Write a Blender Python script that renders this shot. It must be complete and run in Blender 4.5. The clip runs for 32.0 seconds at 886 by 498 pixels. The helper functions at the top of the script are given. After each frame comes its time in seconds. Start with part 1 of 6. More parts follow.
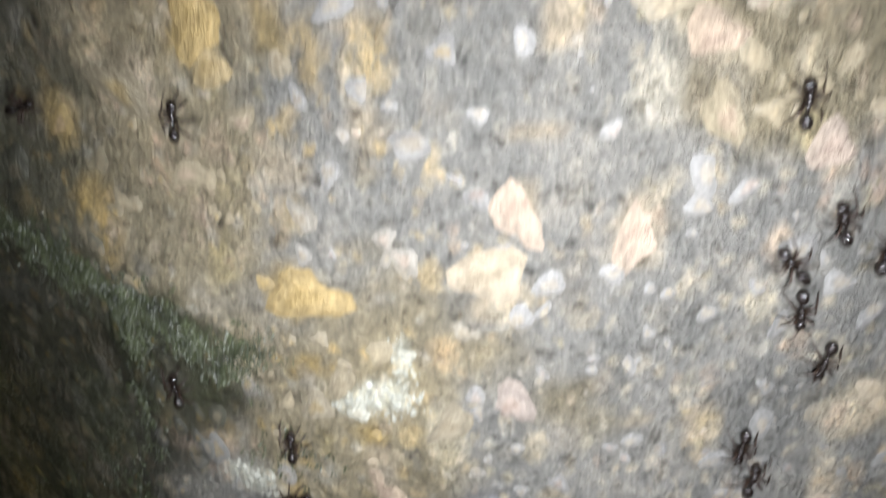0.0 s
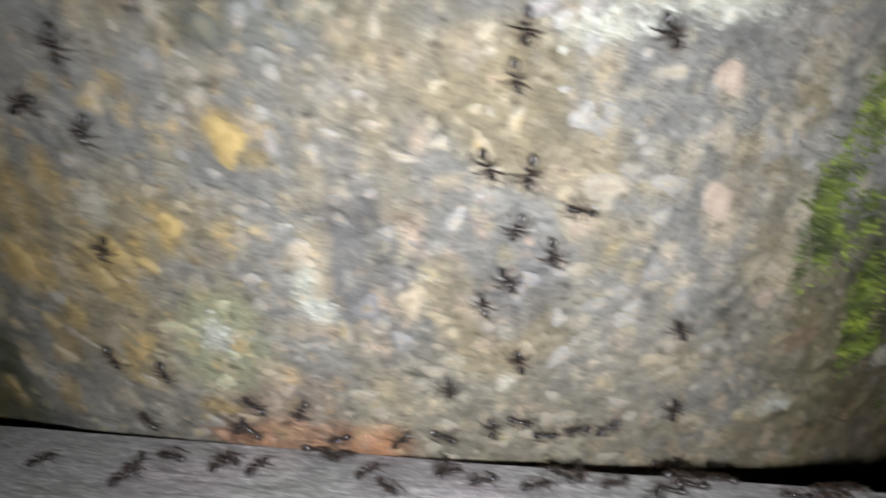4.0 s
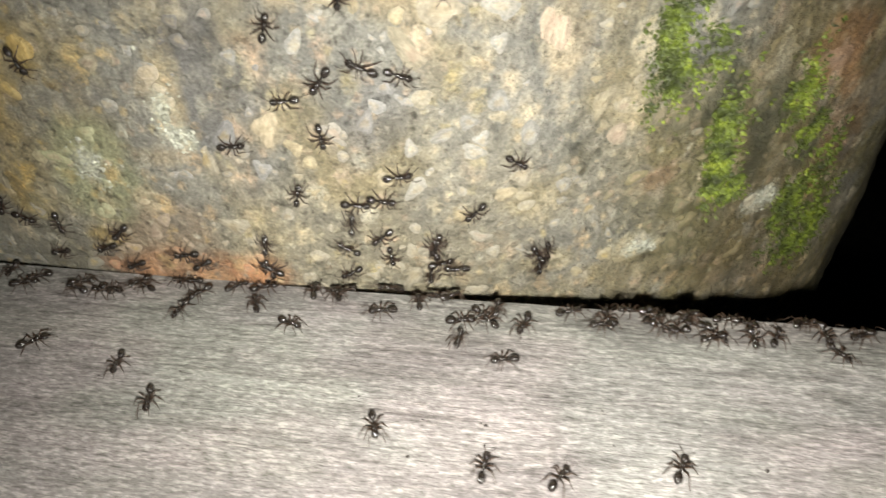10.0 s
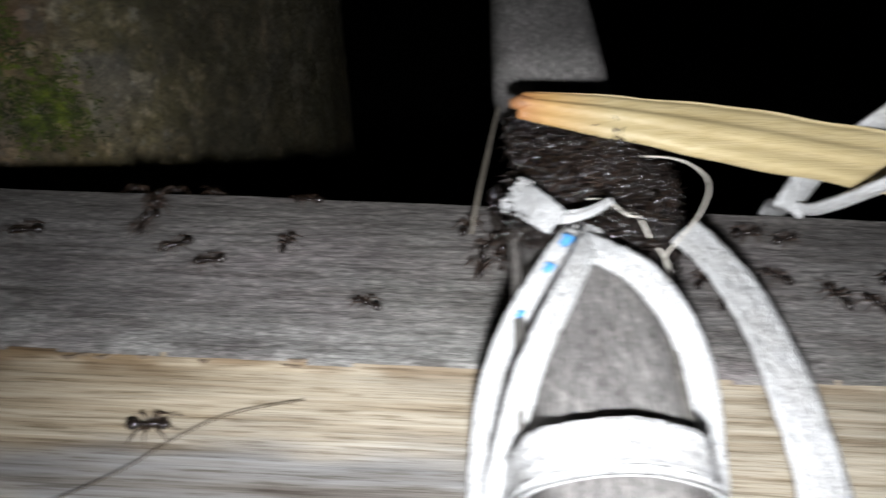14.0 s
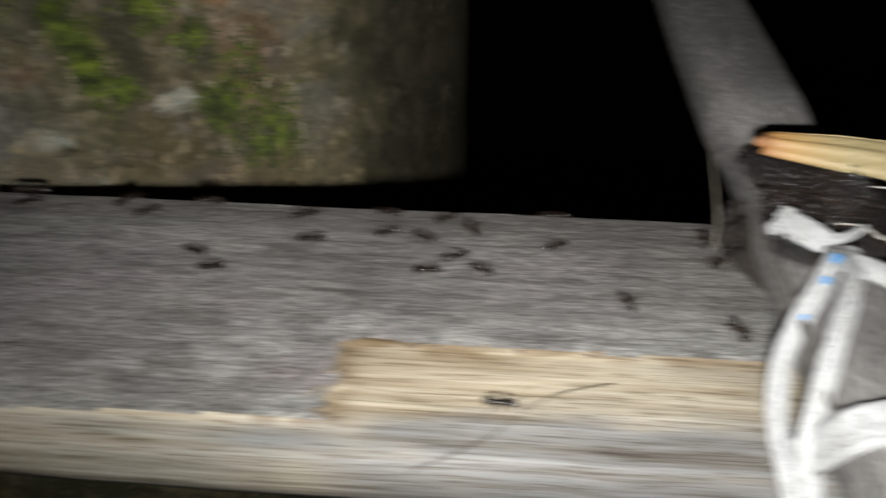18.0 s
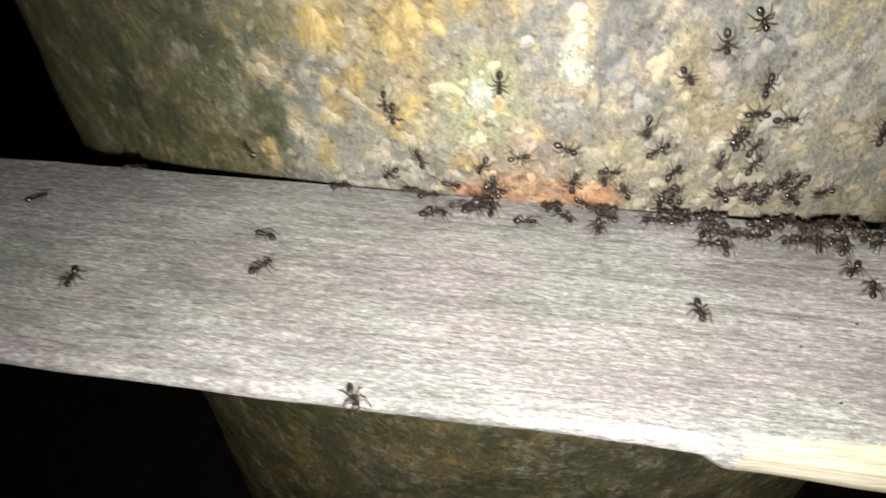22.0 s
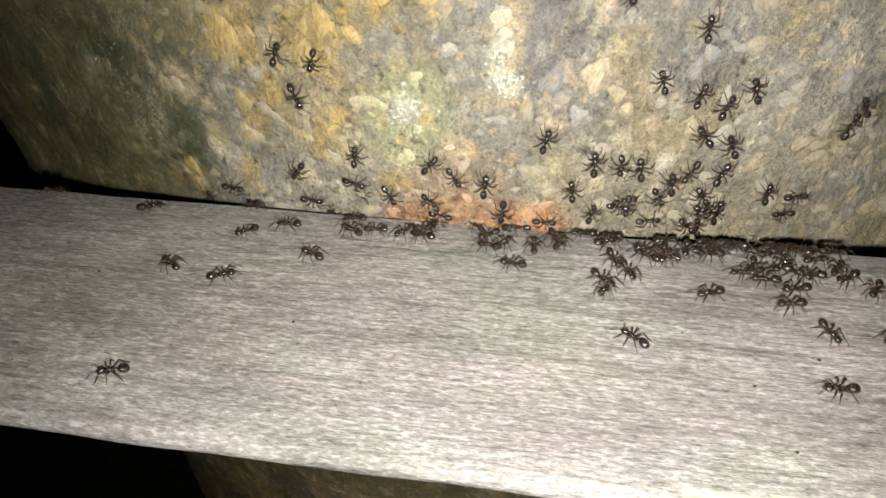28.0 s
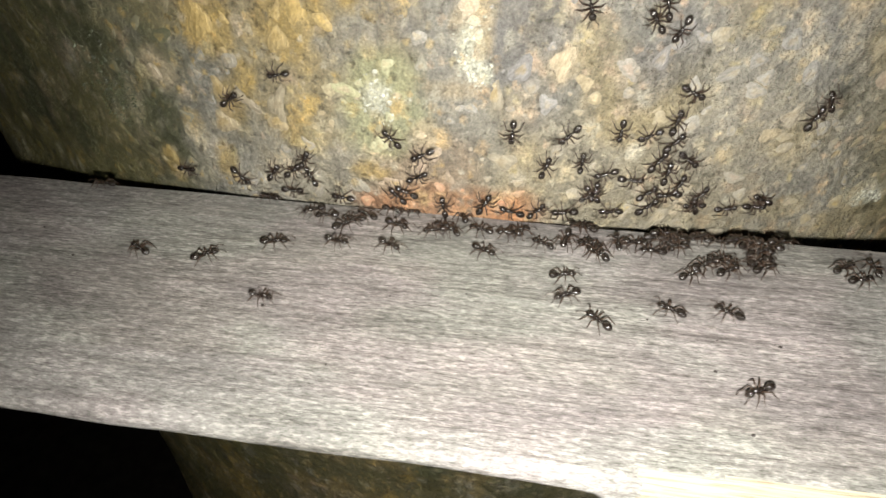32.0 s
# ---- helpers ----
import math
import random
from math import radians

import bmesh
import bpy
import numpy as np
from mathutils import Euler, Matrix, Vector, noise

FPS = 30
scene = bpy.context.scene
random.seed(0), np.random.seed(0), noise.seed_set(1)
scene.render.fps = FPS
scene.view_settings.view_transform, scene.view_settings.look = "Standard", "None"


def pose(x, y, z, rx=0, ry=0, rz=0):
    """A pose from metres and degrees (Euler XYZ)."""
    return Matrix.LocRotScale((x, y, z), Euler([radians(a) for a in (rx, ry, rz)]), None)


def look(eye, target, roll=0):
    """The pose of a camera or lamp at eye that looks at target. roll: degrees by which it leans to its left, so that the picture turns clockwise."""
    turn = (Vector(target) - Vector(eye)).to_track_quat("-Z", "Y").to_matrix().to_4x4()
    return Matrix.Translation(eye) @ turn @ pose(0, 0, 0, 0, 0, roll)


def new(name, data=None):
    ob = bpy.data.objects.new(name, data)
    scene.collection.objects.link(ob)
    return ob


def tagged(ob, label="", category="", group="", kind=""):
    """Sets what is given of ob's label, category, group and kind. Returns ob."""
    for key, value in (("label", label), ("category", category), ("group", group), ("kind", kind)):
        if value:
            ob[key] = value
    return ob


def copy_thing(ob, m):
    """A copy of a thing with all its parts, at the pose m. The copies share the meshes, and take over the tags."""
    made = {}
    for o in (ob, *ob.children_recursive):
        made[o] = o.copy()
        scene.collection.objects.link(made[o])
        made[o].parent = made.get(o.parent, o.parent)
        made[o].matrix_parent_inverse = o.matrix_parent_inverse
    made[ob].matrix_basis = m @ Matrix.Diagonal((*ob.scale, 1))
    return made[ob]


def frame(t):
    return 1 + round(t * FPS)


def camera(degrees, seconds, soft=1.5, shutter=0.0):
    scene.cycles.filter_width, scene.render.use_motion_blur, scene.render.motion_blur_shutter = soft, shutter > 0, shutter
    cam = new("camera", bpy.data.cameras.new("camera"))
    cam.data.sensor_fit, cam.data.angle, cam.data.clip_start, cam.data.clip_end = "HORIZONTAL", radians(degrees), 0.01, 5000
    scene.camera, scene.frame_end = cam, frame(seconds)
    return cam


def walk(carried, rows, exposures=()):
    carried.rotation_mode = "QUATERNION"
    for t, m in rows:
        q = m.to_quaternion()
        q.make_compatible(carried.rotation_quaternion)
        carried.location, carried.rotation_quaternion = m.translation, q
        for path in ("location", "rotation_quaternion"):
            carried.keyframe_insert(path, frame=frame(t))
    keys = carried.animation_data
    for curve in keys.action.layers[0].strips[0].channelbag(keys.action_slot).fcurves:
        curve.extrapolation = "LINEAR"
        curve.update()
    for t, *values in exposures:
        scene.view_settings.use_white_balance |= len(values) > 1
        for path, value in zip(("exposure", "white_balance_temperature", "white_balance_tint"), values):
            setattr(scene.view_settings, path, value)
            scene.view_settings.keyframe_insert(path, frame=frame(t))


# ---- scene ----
# A rail board runs past a round concrete post at night, seen by the light of a small torch held under the lens.
# x runs along the board, y into the post, z up; the board's top is z = 0 and its back edge y = 0.
PATH = [
    (0, 0.0629, -0.0629, 0.1579, 9.95, -24.88, -2.06),
    (0.5, 0.0623, -0.0642, 0.1489, 10.64, -26.69, -2.75),
    (1, 0.0621, -0.0675, 0.1437, 10.21, -27.47, -2.21),
    (1.5, 0.0642, -0.0667, 0.1385, 10.23, -28.93, -3.13),
    (2, 0.0680, -0.0691, 0.1304, 9.67, -29.92, -2.80),
    (2.5, 0.0719, -0.0736, 0.1188, 8.81, -30.64, -2.17),
    (3, 0.0752, -0.0765, 0.1093, 8.86, -30.38, -2.27),
    (3.5, 0.0780, -0.0800, 0.1000, 8.54, -31.22, -2.03),
    (4, 0.0881, -0.0777, 0.0925, 7.60, -31.77, -1.78),
    (4.5, 0.1086, -0.0764, 0.0876, 6.82, -34.27, -1.35),
    (6.5, 0.1243, -0.0849, 0.0721, 9.29, -40.55, -2.48),
    (7, 0.1208, -0.0865, 0.0741, 9.58, -40.08, -2.81),
    (7.5, 0.1253, -0.0840, 0.0773, 8.71, -41.32, -2.03),
    (8, 0.1180, -0.0853, 0.0781, 9.41, -41.08, -2.85),
    (8.5, 0.1131, -0.0863, 0.0813, 8.69, -40.95, -1.71),
    (9, 0.1101, -0.0846, 0.0839, 9.07, -40.77, -1.89),
    (9.5, 0.1092, -0.0835, 0.0865, 8.60, -40.92, -1.37),
    (10, 0.1138, -0.0848, 0.0859, 8.53, -40.86, -1.62),
    (10.5, 0.1189, -0.0856, 0.0863, 7.99, -40.03, -1.25),
    (11, 0.1314, -0.0846, 0.0871, 7.83, -41.32, -1.83),
    (11.5, 0.1680, -0.0776, 0.0921, 5.67, -44.04, -1.57),
    (12, 0.2052, -0.0784, 0.0890, 5.18, -45.55, -1.51),
    (12.5, 0.2224, -0.0788, 0.0743, 7.23, -44.99, -2.57),
    (13, 0.2400, -0.0794, 0.0680, 6.15, -44.94, -1.94),
    (13.5, 0.2602, -0.0835, 0.0679, 4.28, -43.44, -0.59),
    (14, 0.2786, -0.0842, 0.0697, 1.80, -43.61, 0.95),
    (14.5, 0.2870, -0.0857, 0.0701, 0.17, -41.98, 2.01),
    (15, 0.2993, -0.0892, 0.0733, -1.85, -41.19, 3.61),
    (15.5, 0.3139, -0.0898, 0.0725, -4.96, -40.26, 4.70),
    (17.5, 0.2720, -0.0950, 0.0790, -0.32, -43.46, 2.40),
    (18, 0.2382, -0.0995, 0.0856, 4.37, -43.94, -0.33),
    (18.5, 0.2069, -0.1010, 0.0928, 8.88, -46.45, -3.11),
    (19, 0.1620, -0.1061, 0.0987, 11.83, -46.20, -4.08),
    (19.5, 0.1298, -0.1152, 0.0973, 11.15, -45.06, -2.86),
    (19.8, 0.1104, -0.1176, 0.0969, 9.96, -42.87, -1.97),
    (20, 0.0954, -0.1193, 0.0880, 8.46, -40.80, -0.20),
    (20.4, 0.0691, -0.1282, 0.0949, 6.14, -41.08, 2.08),
    (21, 0.0481, -0.1219, 0.0994, 8.82, -42.62, -0.20),
    (21.5, 0.0458, -0.1152, 0.0961, 7.90, -42.33, -0.15),
    (22, 0.0498, -0.1116, 0.0914, 9.30, -43.82, -1.21),
    (22.5, 0.0552, -0.1099, 0.0838, 8.01, -42.71, -0.20),
    (23, 0.0550, -0.1086, 0.0815, 9.33, -42.58, -0.68),
    (23.5, 0.0505, -0.0956, 0.0887, 8.34, -43.13, -0.10),
    (24, 0.0587, -0.0963, 0.0855, 8.39, -42.15, 0.06),
    (24.5, 0.0612, -0.0968, 0.0828, 7.53, -41.64, 0.90),
    (25, 0.0636, -0.0951, 0.0799, 8.16, -41.69, 0.37),
    (25.5, 0.0663, -0.0944, 0.0775, 8.33, -41.73, 0.21),
    (27.5, 0.0640, -0.1008, 0.0825, 10.00, -42.05, -1.83),
    (28, 0.0634, -0.1010, 0.0833, 9.89, -41.48, -1.74),
    (28.5, 0.0648, -0.1007, 0.0851, 9.78, -41.39, -1.79),
    (29, 0.0655, -0.0989, 0.0852, 9.43, -41.70, -1.69),
    (29.5, 0.0649, -0.1008, 0.0844, 9.54, -41.61, -1.54),
    (30, 0.0655, -0.1020, 0.0820, 9.74, -41.32, -1.51),
    (30.5, 0.0653, -0.1012, 0.0820, 9.27, -40.97, -1.11),
    (31, 0.0674, -0.1023, 0.0814, 9.76, -40.96, -1.24),
    (31.5, 0.0676, -0.1040, 0.0806, 9.72, -40.95, -0.96),
    (32, 0.0691, -0.1033, 0.0813, 9.77, -40.94, -1.06),
]
cam = camera(68.6, 32.0, soft=1.5, shutter=0.9)


def held(x, y, z, yaw, pitch, roll):
    a, b = radians(yaw), radians(pitch)
    way = Vector((-math.sin(a) * math.cos(b), math.cos(a) * math.cos(b), math.sin(b)))
    return look((x, y, z), Vector((x, y, z)) + way, roll)


WALK = [(row[0], held(*row[1:])) for row in PATH]
EXPOSURES = [(0.0, -1.52, 5800, 10), (1.0, -1.6, 5700, 10), (2.0, -1.4, 5700, 10), (3.0, -0.95, 5700, 10), (4.0, -1.0, 5800, 10), (6.5, -0.31, 6600, 3), (10.2, -0.33, 6700, 3), (11.0, 0.0, 6550, 3), (12.0, 0.07, 6300, 3), (13.0, -1.05, 6000, 4), (14.0, -1.5, 5950, 9), (15.5, -1.65, 5950, 9), (17.5, -1.4, 6050, 8), (18.0, -1.0, 6250, 7), (18.5, -0.62, 6200, 5), (19.0, -0.32, 6050, 4), (19.5, -0.25, 6100, 4), (20.3, -0.1, 6150, 6), (21.0, 0.4, 6200, 6), (22.0, 0.25, 6400, 6), (23.0, 0.0, 6500, 6), (24.0, -0.15, 6700, 5), (25.0, -0.33, 6700, 5), (32.0, -0.22, 6700, 5)]
walk(cam, WALK, EXPOSURES)

# ---- light: night sky, and the torch ----
world = bpy.data.worlds.new("night_sky")
scene.world = world
world.use_nodes = True
world.node_tree.nodes["Background"].inputs["Color"].default_value = (0.30, 0.40, 0.60, 1)
world.node_tree.nodes["Background"].inputs["Strength"].default_value = 0.004
TORCH_GLOW = 5200.0
TORCH_AT = Vector((0.003, -0.016, 0.004))
TORCH_LEAN = 7.0  # degrees to the right of the camera's axis


# ---- materials ----
def material(name):
    m = bpy.data.materials.new(name)
    m.use_nodes = True
    return m, m.node_tree, m.node_tree.nodes["Principled BSDF"]


def ramp(tree, source, stops):
    node = tree.nodes.new("ShaderNodeValToRGB")
    while len(node.color_ramp.elements) < len(stops):
        node.color_ramp.elements.new(0.5)
    for element, (at, colour) in zip(node.color_ramp.elements, stops):
        element.position = at
        element.color = (*colour, 1) if len(colour) == 3 else colour
    tree.links.new(source, node.inputs["Fac"])
    return node.outputs["Color"]


def mixed(tree, how, fac, a, b):
    node = tree.nodes.new("ShaderNodeMix")
    node.data_type, node.blend_type = "RGBA", how
    for value, slot in ((fac, 0), (a, 6), (b, 7)):
        if isinstance(value, bpy.types.NodeSocket):
            tree.links.new(value, node.inputs[slot])
        else:
            node.inputs[slot].default_value = value if slot == 0 else (*value, 1)
    return node.outputs[2]


def noise_of(tree, scale, detail=4.0, rough=0.6, stretch=(1, 1, 1), turn=0.0):
    place = tree.nodes.new("ShaderNodeTexCoord")
    mapping = tree.nodes.new("ShaderNodeMapping")
    mapping.inputs["Scale"].default_value = stretch
    mapping.inputs["Rotation"].default_value = (0, 0, turn)
    tree.links.new(place.outputs["Object"], mapping.inputs["Vector"])
    node = tree.nodes.new("ShaderNodeTexNoise")
    node.inputs["Scale"].default_value, node.inputs["Detail"].default_value, node.inputs["Roughness"].default_value = scale, detail, rough
    tree.links.new(mapping.outputs["Vector"], node.inputs["Vector"])
    return node.outputs["Fac"]


def bumped(tree, shader, height, strength, distance, below=None):
    node = tree.nodes.new("ShaderNodeBump")
    node.inputs["Strength"].default_value, node.inputs["Distance"].default_value = strength, distance
    tree.links.new(height, node.inputs["Height"])
    if below:
        tree.links.new(below, node.inputs["Normal"])
    tree.links.new(node.outputs["Normal"], shader.inputs["Normal"])
    return node.outputs["Normal"]


def plain(name, colour, rough=0.6, metal=0.0, vary=0.25, scale=900.0, bump=0.3, depth=0.0002):
    m, tree, shader = material(name)
    n = noise_of(tree, scale)
    dark = tuple(c * (1 - vary) for c in colour)
    light = tuple(min(1, c * (1 + vary)) for c in colour)
    tree.links.new(ramp(tree, n, [(0.3, dark), (0.7, light)]), shader.inputs["Base Color"])
    shader.inputs["Roughness"].default_value, shader.inputs["Metallic"].default_value = rough, metal
    if bump:
        bumped(tree, shader, n, bump, depth)
    return m


def aggregate(tree, scale, wobble, share, stretch, palette):
    """Worn stones flush with the mortar: their cover and their colour. share: how many of the cells hold a stone."""
    place = tree.nodes.new("ShaderNodeTexCoord")
    bend = tree.nodes.new("ShaderNodeTexNoise")
    bend.inputs["Scale"].default_value, bend.inputs["Detail"].default_value = scale * 1.7, 4.0
    tree.links.new(place.outputs["Object"], bend.inputs["Vector"])
    moved = tree.nodes.new("ShaderNodeVectorMath")
    moved.operation = "MULTIPLY_ADD"
    moved.inputs[1].default_value = (wobble,) * 3
    tree.links.new(bend.outputs["Color"], moved.inputs[0])
    tree.links.new(place.outputs["Object"], moved.inputs[2])
    mapping = tree.nodes.new("ShaderNodeMapping")
    mapping.inputs["Scale"].default_value = stretch
    tree.links.new(moved.outputs[0], mapping.inputs["Vector"])
    cells = tree.nodes.new("ShaderNodeTexVoronoi")
    cells.inputs["Scale"].default_value = scale
    tree.links.new(mapping.outputs["Vector"], cells.inputs["Vector"])
    split = tree.nodes.new("ShaderNodeSeparateColor")
    tree.links.new(cells.outputs["Color"], split.inputs["Color"])
    near = ramp(tree, cells.outputs["Distance"], [(0.18, (1, 1, 1)), (0.56, (0, 0, 0))])
    here = ramp(tree, split.outputs["Red"], [(share - 0.12, (1, 1, 1)), (share + 0.03, (0, 0, 0))])
    cover = mixed(tree, "MULTIPLY", 1.0, near, here)
    steps = [(k / len(palette), colour) for k, colour in enumerate(palette)]
    return cover, ramp(tree, split.outputs["Green"], steps), split.outputs["Blue"]


def concrete_material():
    m, tree, shader = material("weathered_concrete")
    tint = tree.nodes.new("ShaderNodeAttribute")
    tint.attribute_name = "tint"
    spot = tree.nodes.new("ShaderNodeAttribute")
    spot.attribute_name = "spot"
    grime = tree.nodes.new("ShaderNodeAttribute")
    grime.attribute_name = "grime"
    patch = noise_of(tree, 130, 6, 0.7, (1, 1, 0.6))
    grit = noise_of(tree, 420, 6, 0.75)
    streak = noise_of(tree, 1000, 3, 0.6, (1, 1, 0.5))
    fine = noise_of(tree, 1900, 3, 0.6)
    base = mixed(tree, "MULTIPLY", 1.0, tint.outputs["Color"], ramp(tree, patch, [(0.30, (0.68, 0.69, 0.67)), (0.45, (0.92, 0.92, 0.90)), (0.56, (1.05, 1.04, 1.00)), (0.70, (1.35, 1.30, 1.18))]))
    for scale, wobble, share, stretch, strength in ((150, 0.0050, 0.36, (1, 1, 0.62), 1.0), (250, 0.0040, 0.50, (1, 1, 0.7), 0.9), (520, 0.0020, 0.46, (1, 1, 0.8), 0.8)):
        cover, colour, chance = aggregate(tree, scale, wobble, share, stretch, [(0.66, 0.58, 0.44), (0.58, 0.44, 0.33), (0.52, 0.43, 0.22), (0.72, 0.68, 0.58), (0.12, 0.115, 0.10), (0.46, 0.42, 0.36)])
        colour = mixed(tree, "MIX", ramp(tree, chance, [(0.40, (0, 0, 0)), (0.50, (1, 1, 1))]), spot.outputs["Color"], colour)
        colour = mixed(tree, "MULTIPLY", 1.0, colour, ramp(tree, patch, [(0.35, (0.75, 0.75, 0.75)), (0.65, (1.2, 1.2, 1.2))]))
        dim = mixed(tree, "MULTIPLY", 1.0, cover, ramp(tree, grit, [(0.36, (0.12,) * 3), (0.50, (strength,) * 3)]))
        # the stones take on the mortar's grime and its painted shade
        colour = mixed(tree, "MIX", grime.outputs["Fac"], colour, tint.outputs["Color"])
        base = mixed(tree, "MIX", dim, base, colour)
    base = mixed(tree, "MULTIPLY", 1.0, base, ramp(tree, grit, [(0.28, (0.50, 0.50, 0.48)), (0.44, (0.92, 0.92, 0.91)), (0.56, (1.04, 1.03, 1.01)), (0.70, (1.42, 1.38, 1.28))]))
    base = mixed(tree, "MULTIPLY", 0.4, base, ramp(tree, streak, [(0.32, (0.55, 0.55, 0.55)), (0.5, (1, 1, 1)), (0.68, (1.35, 1.33, 1.3))]))
    base = mixed(tree, "MULTIPLY", 0.8, base, ramp(tree, fine, [(0.3, (0.62, 0.62, 0.6)), (0.7, (1.3, 1.3, 1.28))]))
    crevice = noise_of(tree, 620, 4, 0.62, (0.85, 1, 0.9))
    base = mixed(tree, "MULTIPLY", 1.0, base, ramp(tree, crevice, [(0.33, (0.50, 0.49, 0.47)), (0.41, (1.0, 1.0, 1.0)), (0.66, (1.08, 1.08, 1.08))]))
    tree.links.new(base, shader.inputs["Base Color"])
    tree.links.new(ramp(tree, grit, [(0.3, (0.26,) * 3), (0.7, (0.60,) * 3)]), shader.inputs["Roughness"])
    first = bumped(tree, shader, grit, 0.9, 0.0021)
    first = bumped(tree, shader, crevice, 0.7, 0.0012, first)
    second = bumped(tree, shader, streak, 0.4, 0.0005, first)
    bumped(tree, shader, fine, 0.45, 0.0003, second)
    return m


def pebble_material(name, colour, joined=False):
    """A worn pebble, partly coated with mortar, most of all at its rim. A joined mesh carries the mortar's colour itself."""
    m, tree, shader = material(name)
    rim = tree.nodes.new("ShaderNodeAttribute")
    rim.attribute_name = "rim"
    scale = 700.0 if joined else 2.0
    coat = noise_of(tree, 1.5 * scale, 6, 0.8)
    mark = noise_of(tree, 2.6 * scale, 4, 0.7)
    ids = tree.nodes.new("ShaderNodeObjectInfo")
    if joined:
        own = tree.nodes.new("ShaderNodeAttribute")
        own.attribute_name = "tint"
        mortar = own.outputs["Color"]
        isle = tree.nodes.new("ShaderNodeNewGeometry")
        chance = isle.outputs["Random Per Island"]
    else:
        mortar, chance = ids.outputs["Color"], ids.outputs["Random"]
    base = mixed(tree, "MULTIPLY", 1.0, colour, ramp(tree, chance, [(0.0, (0.78, 0.78, 0.78)), (1.0, (1.1, 1.09, 1.06))]))
    base = mixed(tree, "MULTIPLY", 1.0, base, ramp(tree, mark, [(0.3, (0.74, 0.72, 0.68)), (0.7, (1.22, 1.22, 1.2))]))
    mortar = mixed(tree, "MULTIPLY", 1.0, mortar, ramp(tree, mark, [(0.3, (0.6, 0.6, 0.58)), (0.7, (1.35, 1.33, 1.3))]))
    grey = tree.nodes.new("ShaderNodeRGBToBW")
    tree.links.new(mortar, grey.inputs["Color"])
    base = mixed(tree, "MIX", ramp(tree, grey.outputs["Val"], [(0.05, (0.42,) * 3), (0.27, (0.06,) * 3)]), base, mortar)
    total = tree.nodes.new("ShaderNodeMath")
    total.operation = "MULTIPLY_ADD"
    total.inputs[1].default_value = 0.72
    tree.links.new(rim.outputs["Fac"], total.inputs[0])
    tree.links.new(coat, total.inputs[2])
    base = mixed(tree, "MIX", ramp(tree, total.outputs[0], [(0.34, (0.24, 0.24, 0.24)), (0.78, (1, 1, 1))]), base, mortar)
    tree.links.new(base, shader.inputs["Base Color"])
    shader.inputs["Roughness"].default_value = 0.55
    bumped(tree, shader, mark, 0.4, 0.0002 if joined else 0.03)
    return m


def old_wood_material(name, along):
    """Grey weathered wood; along: the stretch of its grain."""
    m, tree, shader = material(name)
    tint = tree.nodes.new("ShaderNodeAttribute")
    tint.attribute_name = "tint"
    squeeze = lambda k: tuple(k if c else 1 for c in along)
    streak = noise_of(tree, 520, 5, 0.62, squeeze(0.18))
    fleck = noise_of(tree, 1750, 4, 0.62, squeeze(0.34))
    fine = noise_of(tree, 4200, 2, 0.6, squeeze(0.30))
    ripple = noise_of(tree, 1700, 3, 0.55, squeeze(0.15))
    blotch = noise_of(tree, 70, 5, 0.65, squeeze(0.5))
    base = mixed(tree, "MULTIPLY", 1.0, tint.outputs["Color"], ramp(tree, streak, [(0.30, (0.84, 0.83, 0.83)), (0.5, (0.97, 0.97, 0.97)), (0.70, (1.06, 1.06, 1.06))]))
    base = mixed(tree, "MULTIPLY", 1.0, base, ramp(tree, fleck, [(0.33, (0.56, 0.55, 0.54)), (0.42, (0.89, 0.89, 0.89)), (0.53, (0.95, 0.95, 0.95)), (0.57, (1.28, 1.27, 1.26)), (0.66, (1.46, 1.44, 1.42))]))
    base = mixed(tree, "MULTIPLY", 1.0, base, ramp(tree, fine, [(0.34, (0.78, 0.77, 0.76)), (0.5, (1, 1, 1)), (0.66, (1.15, 1.15, 1.15))]))
    base = mixed(tree, "MULTIPLY", 1.0, base, ramp(tree, ripple, [(0.34, (0.72, 0.71, 0.70)), (0.41, (0.99, 0.99, 0.99)), (0.62, (1.06, 1.06, 1.06))]))
    base = mixed(tree, "MULTIPLY", 1.0, base, ramp(tree, blotch, [(0.32, (0.70, 0.69, 0.69)), (0.5, (0.98, 0.99, 0.97)), (0.68, (1.16, 1.13, 1.14))]))
    tree.links.new(base, shader.inputs["Base Color"])
    shader.inputs["Roughness"].default_value, shader.inputs["Specular IOR Level"].default_value = 0.75, 0.3
    first = bumped(tree, shader, ripple, 0.5, 0.0005)
    first = bumped(tree, shader, fleck, 0.35, 0.0003, first)
    bumped(tree, shader, fine, 0.35, 0.0002, first)
    return m


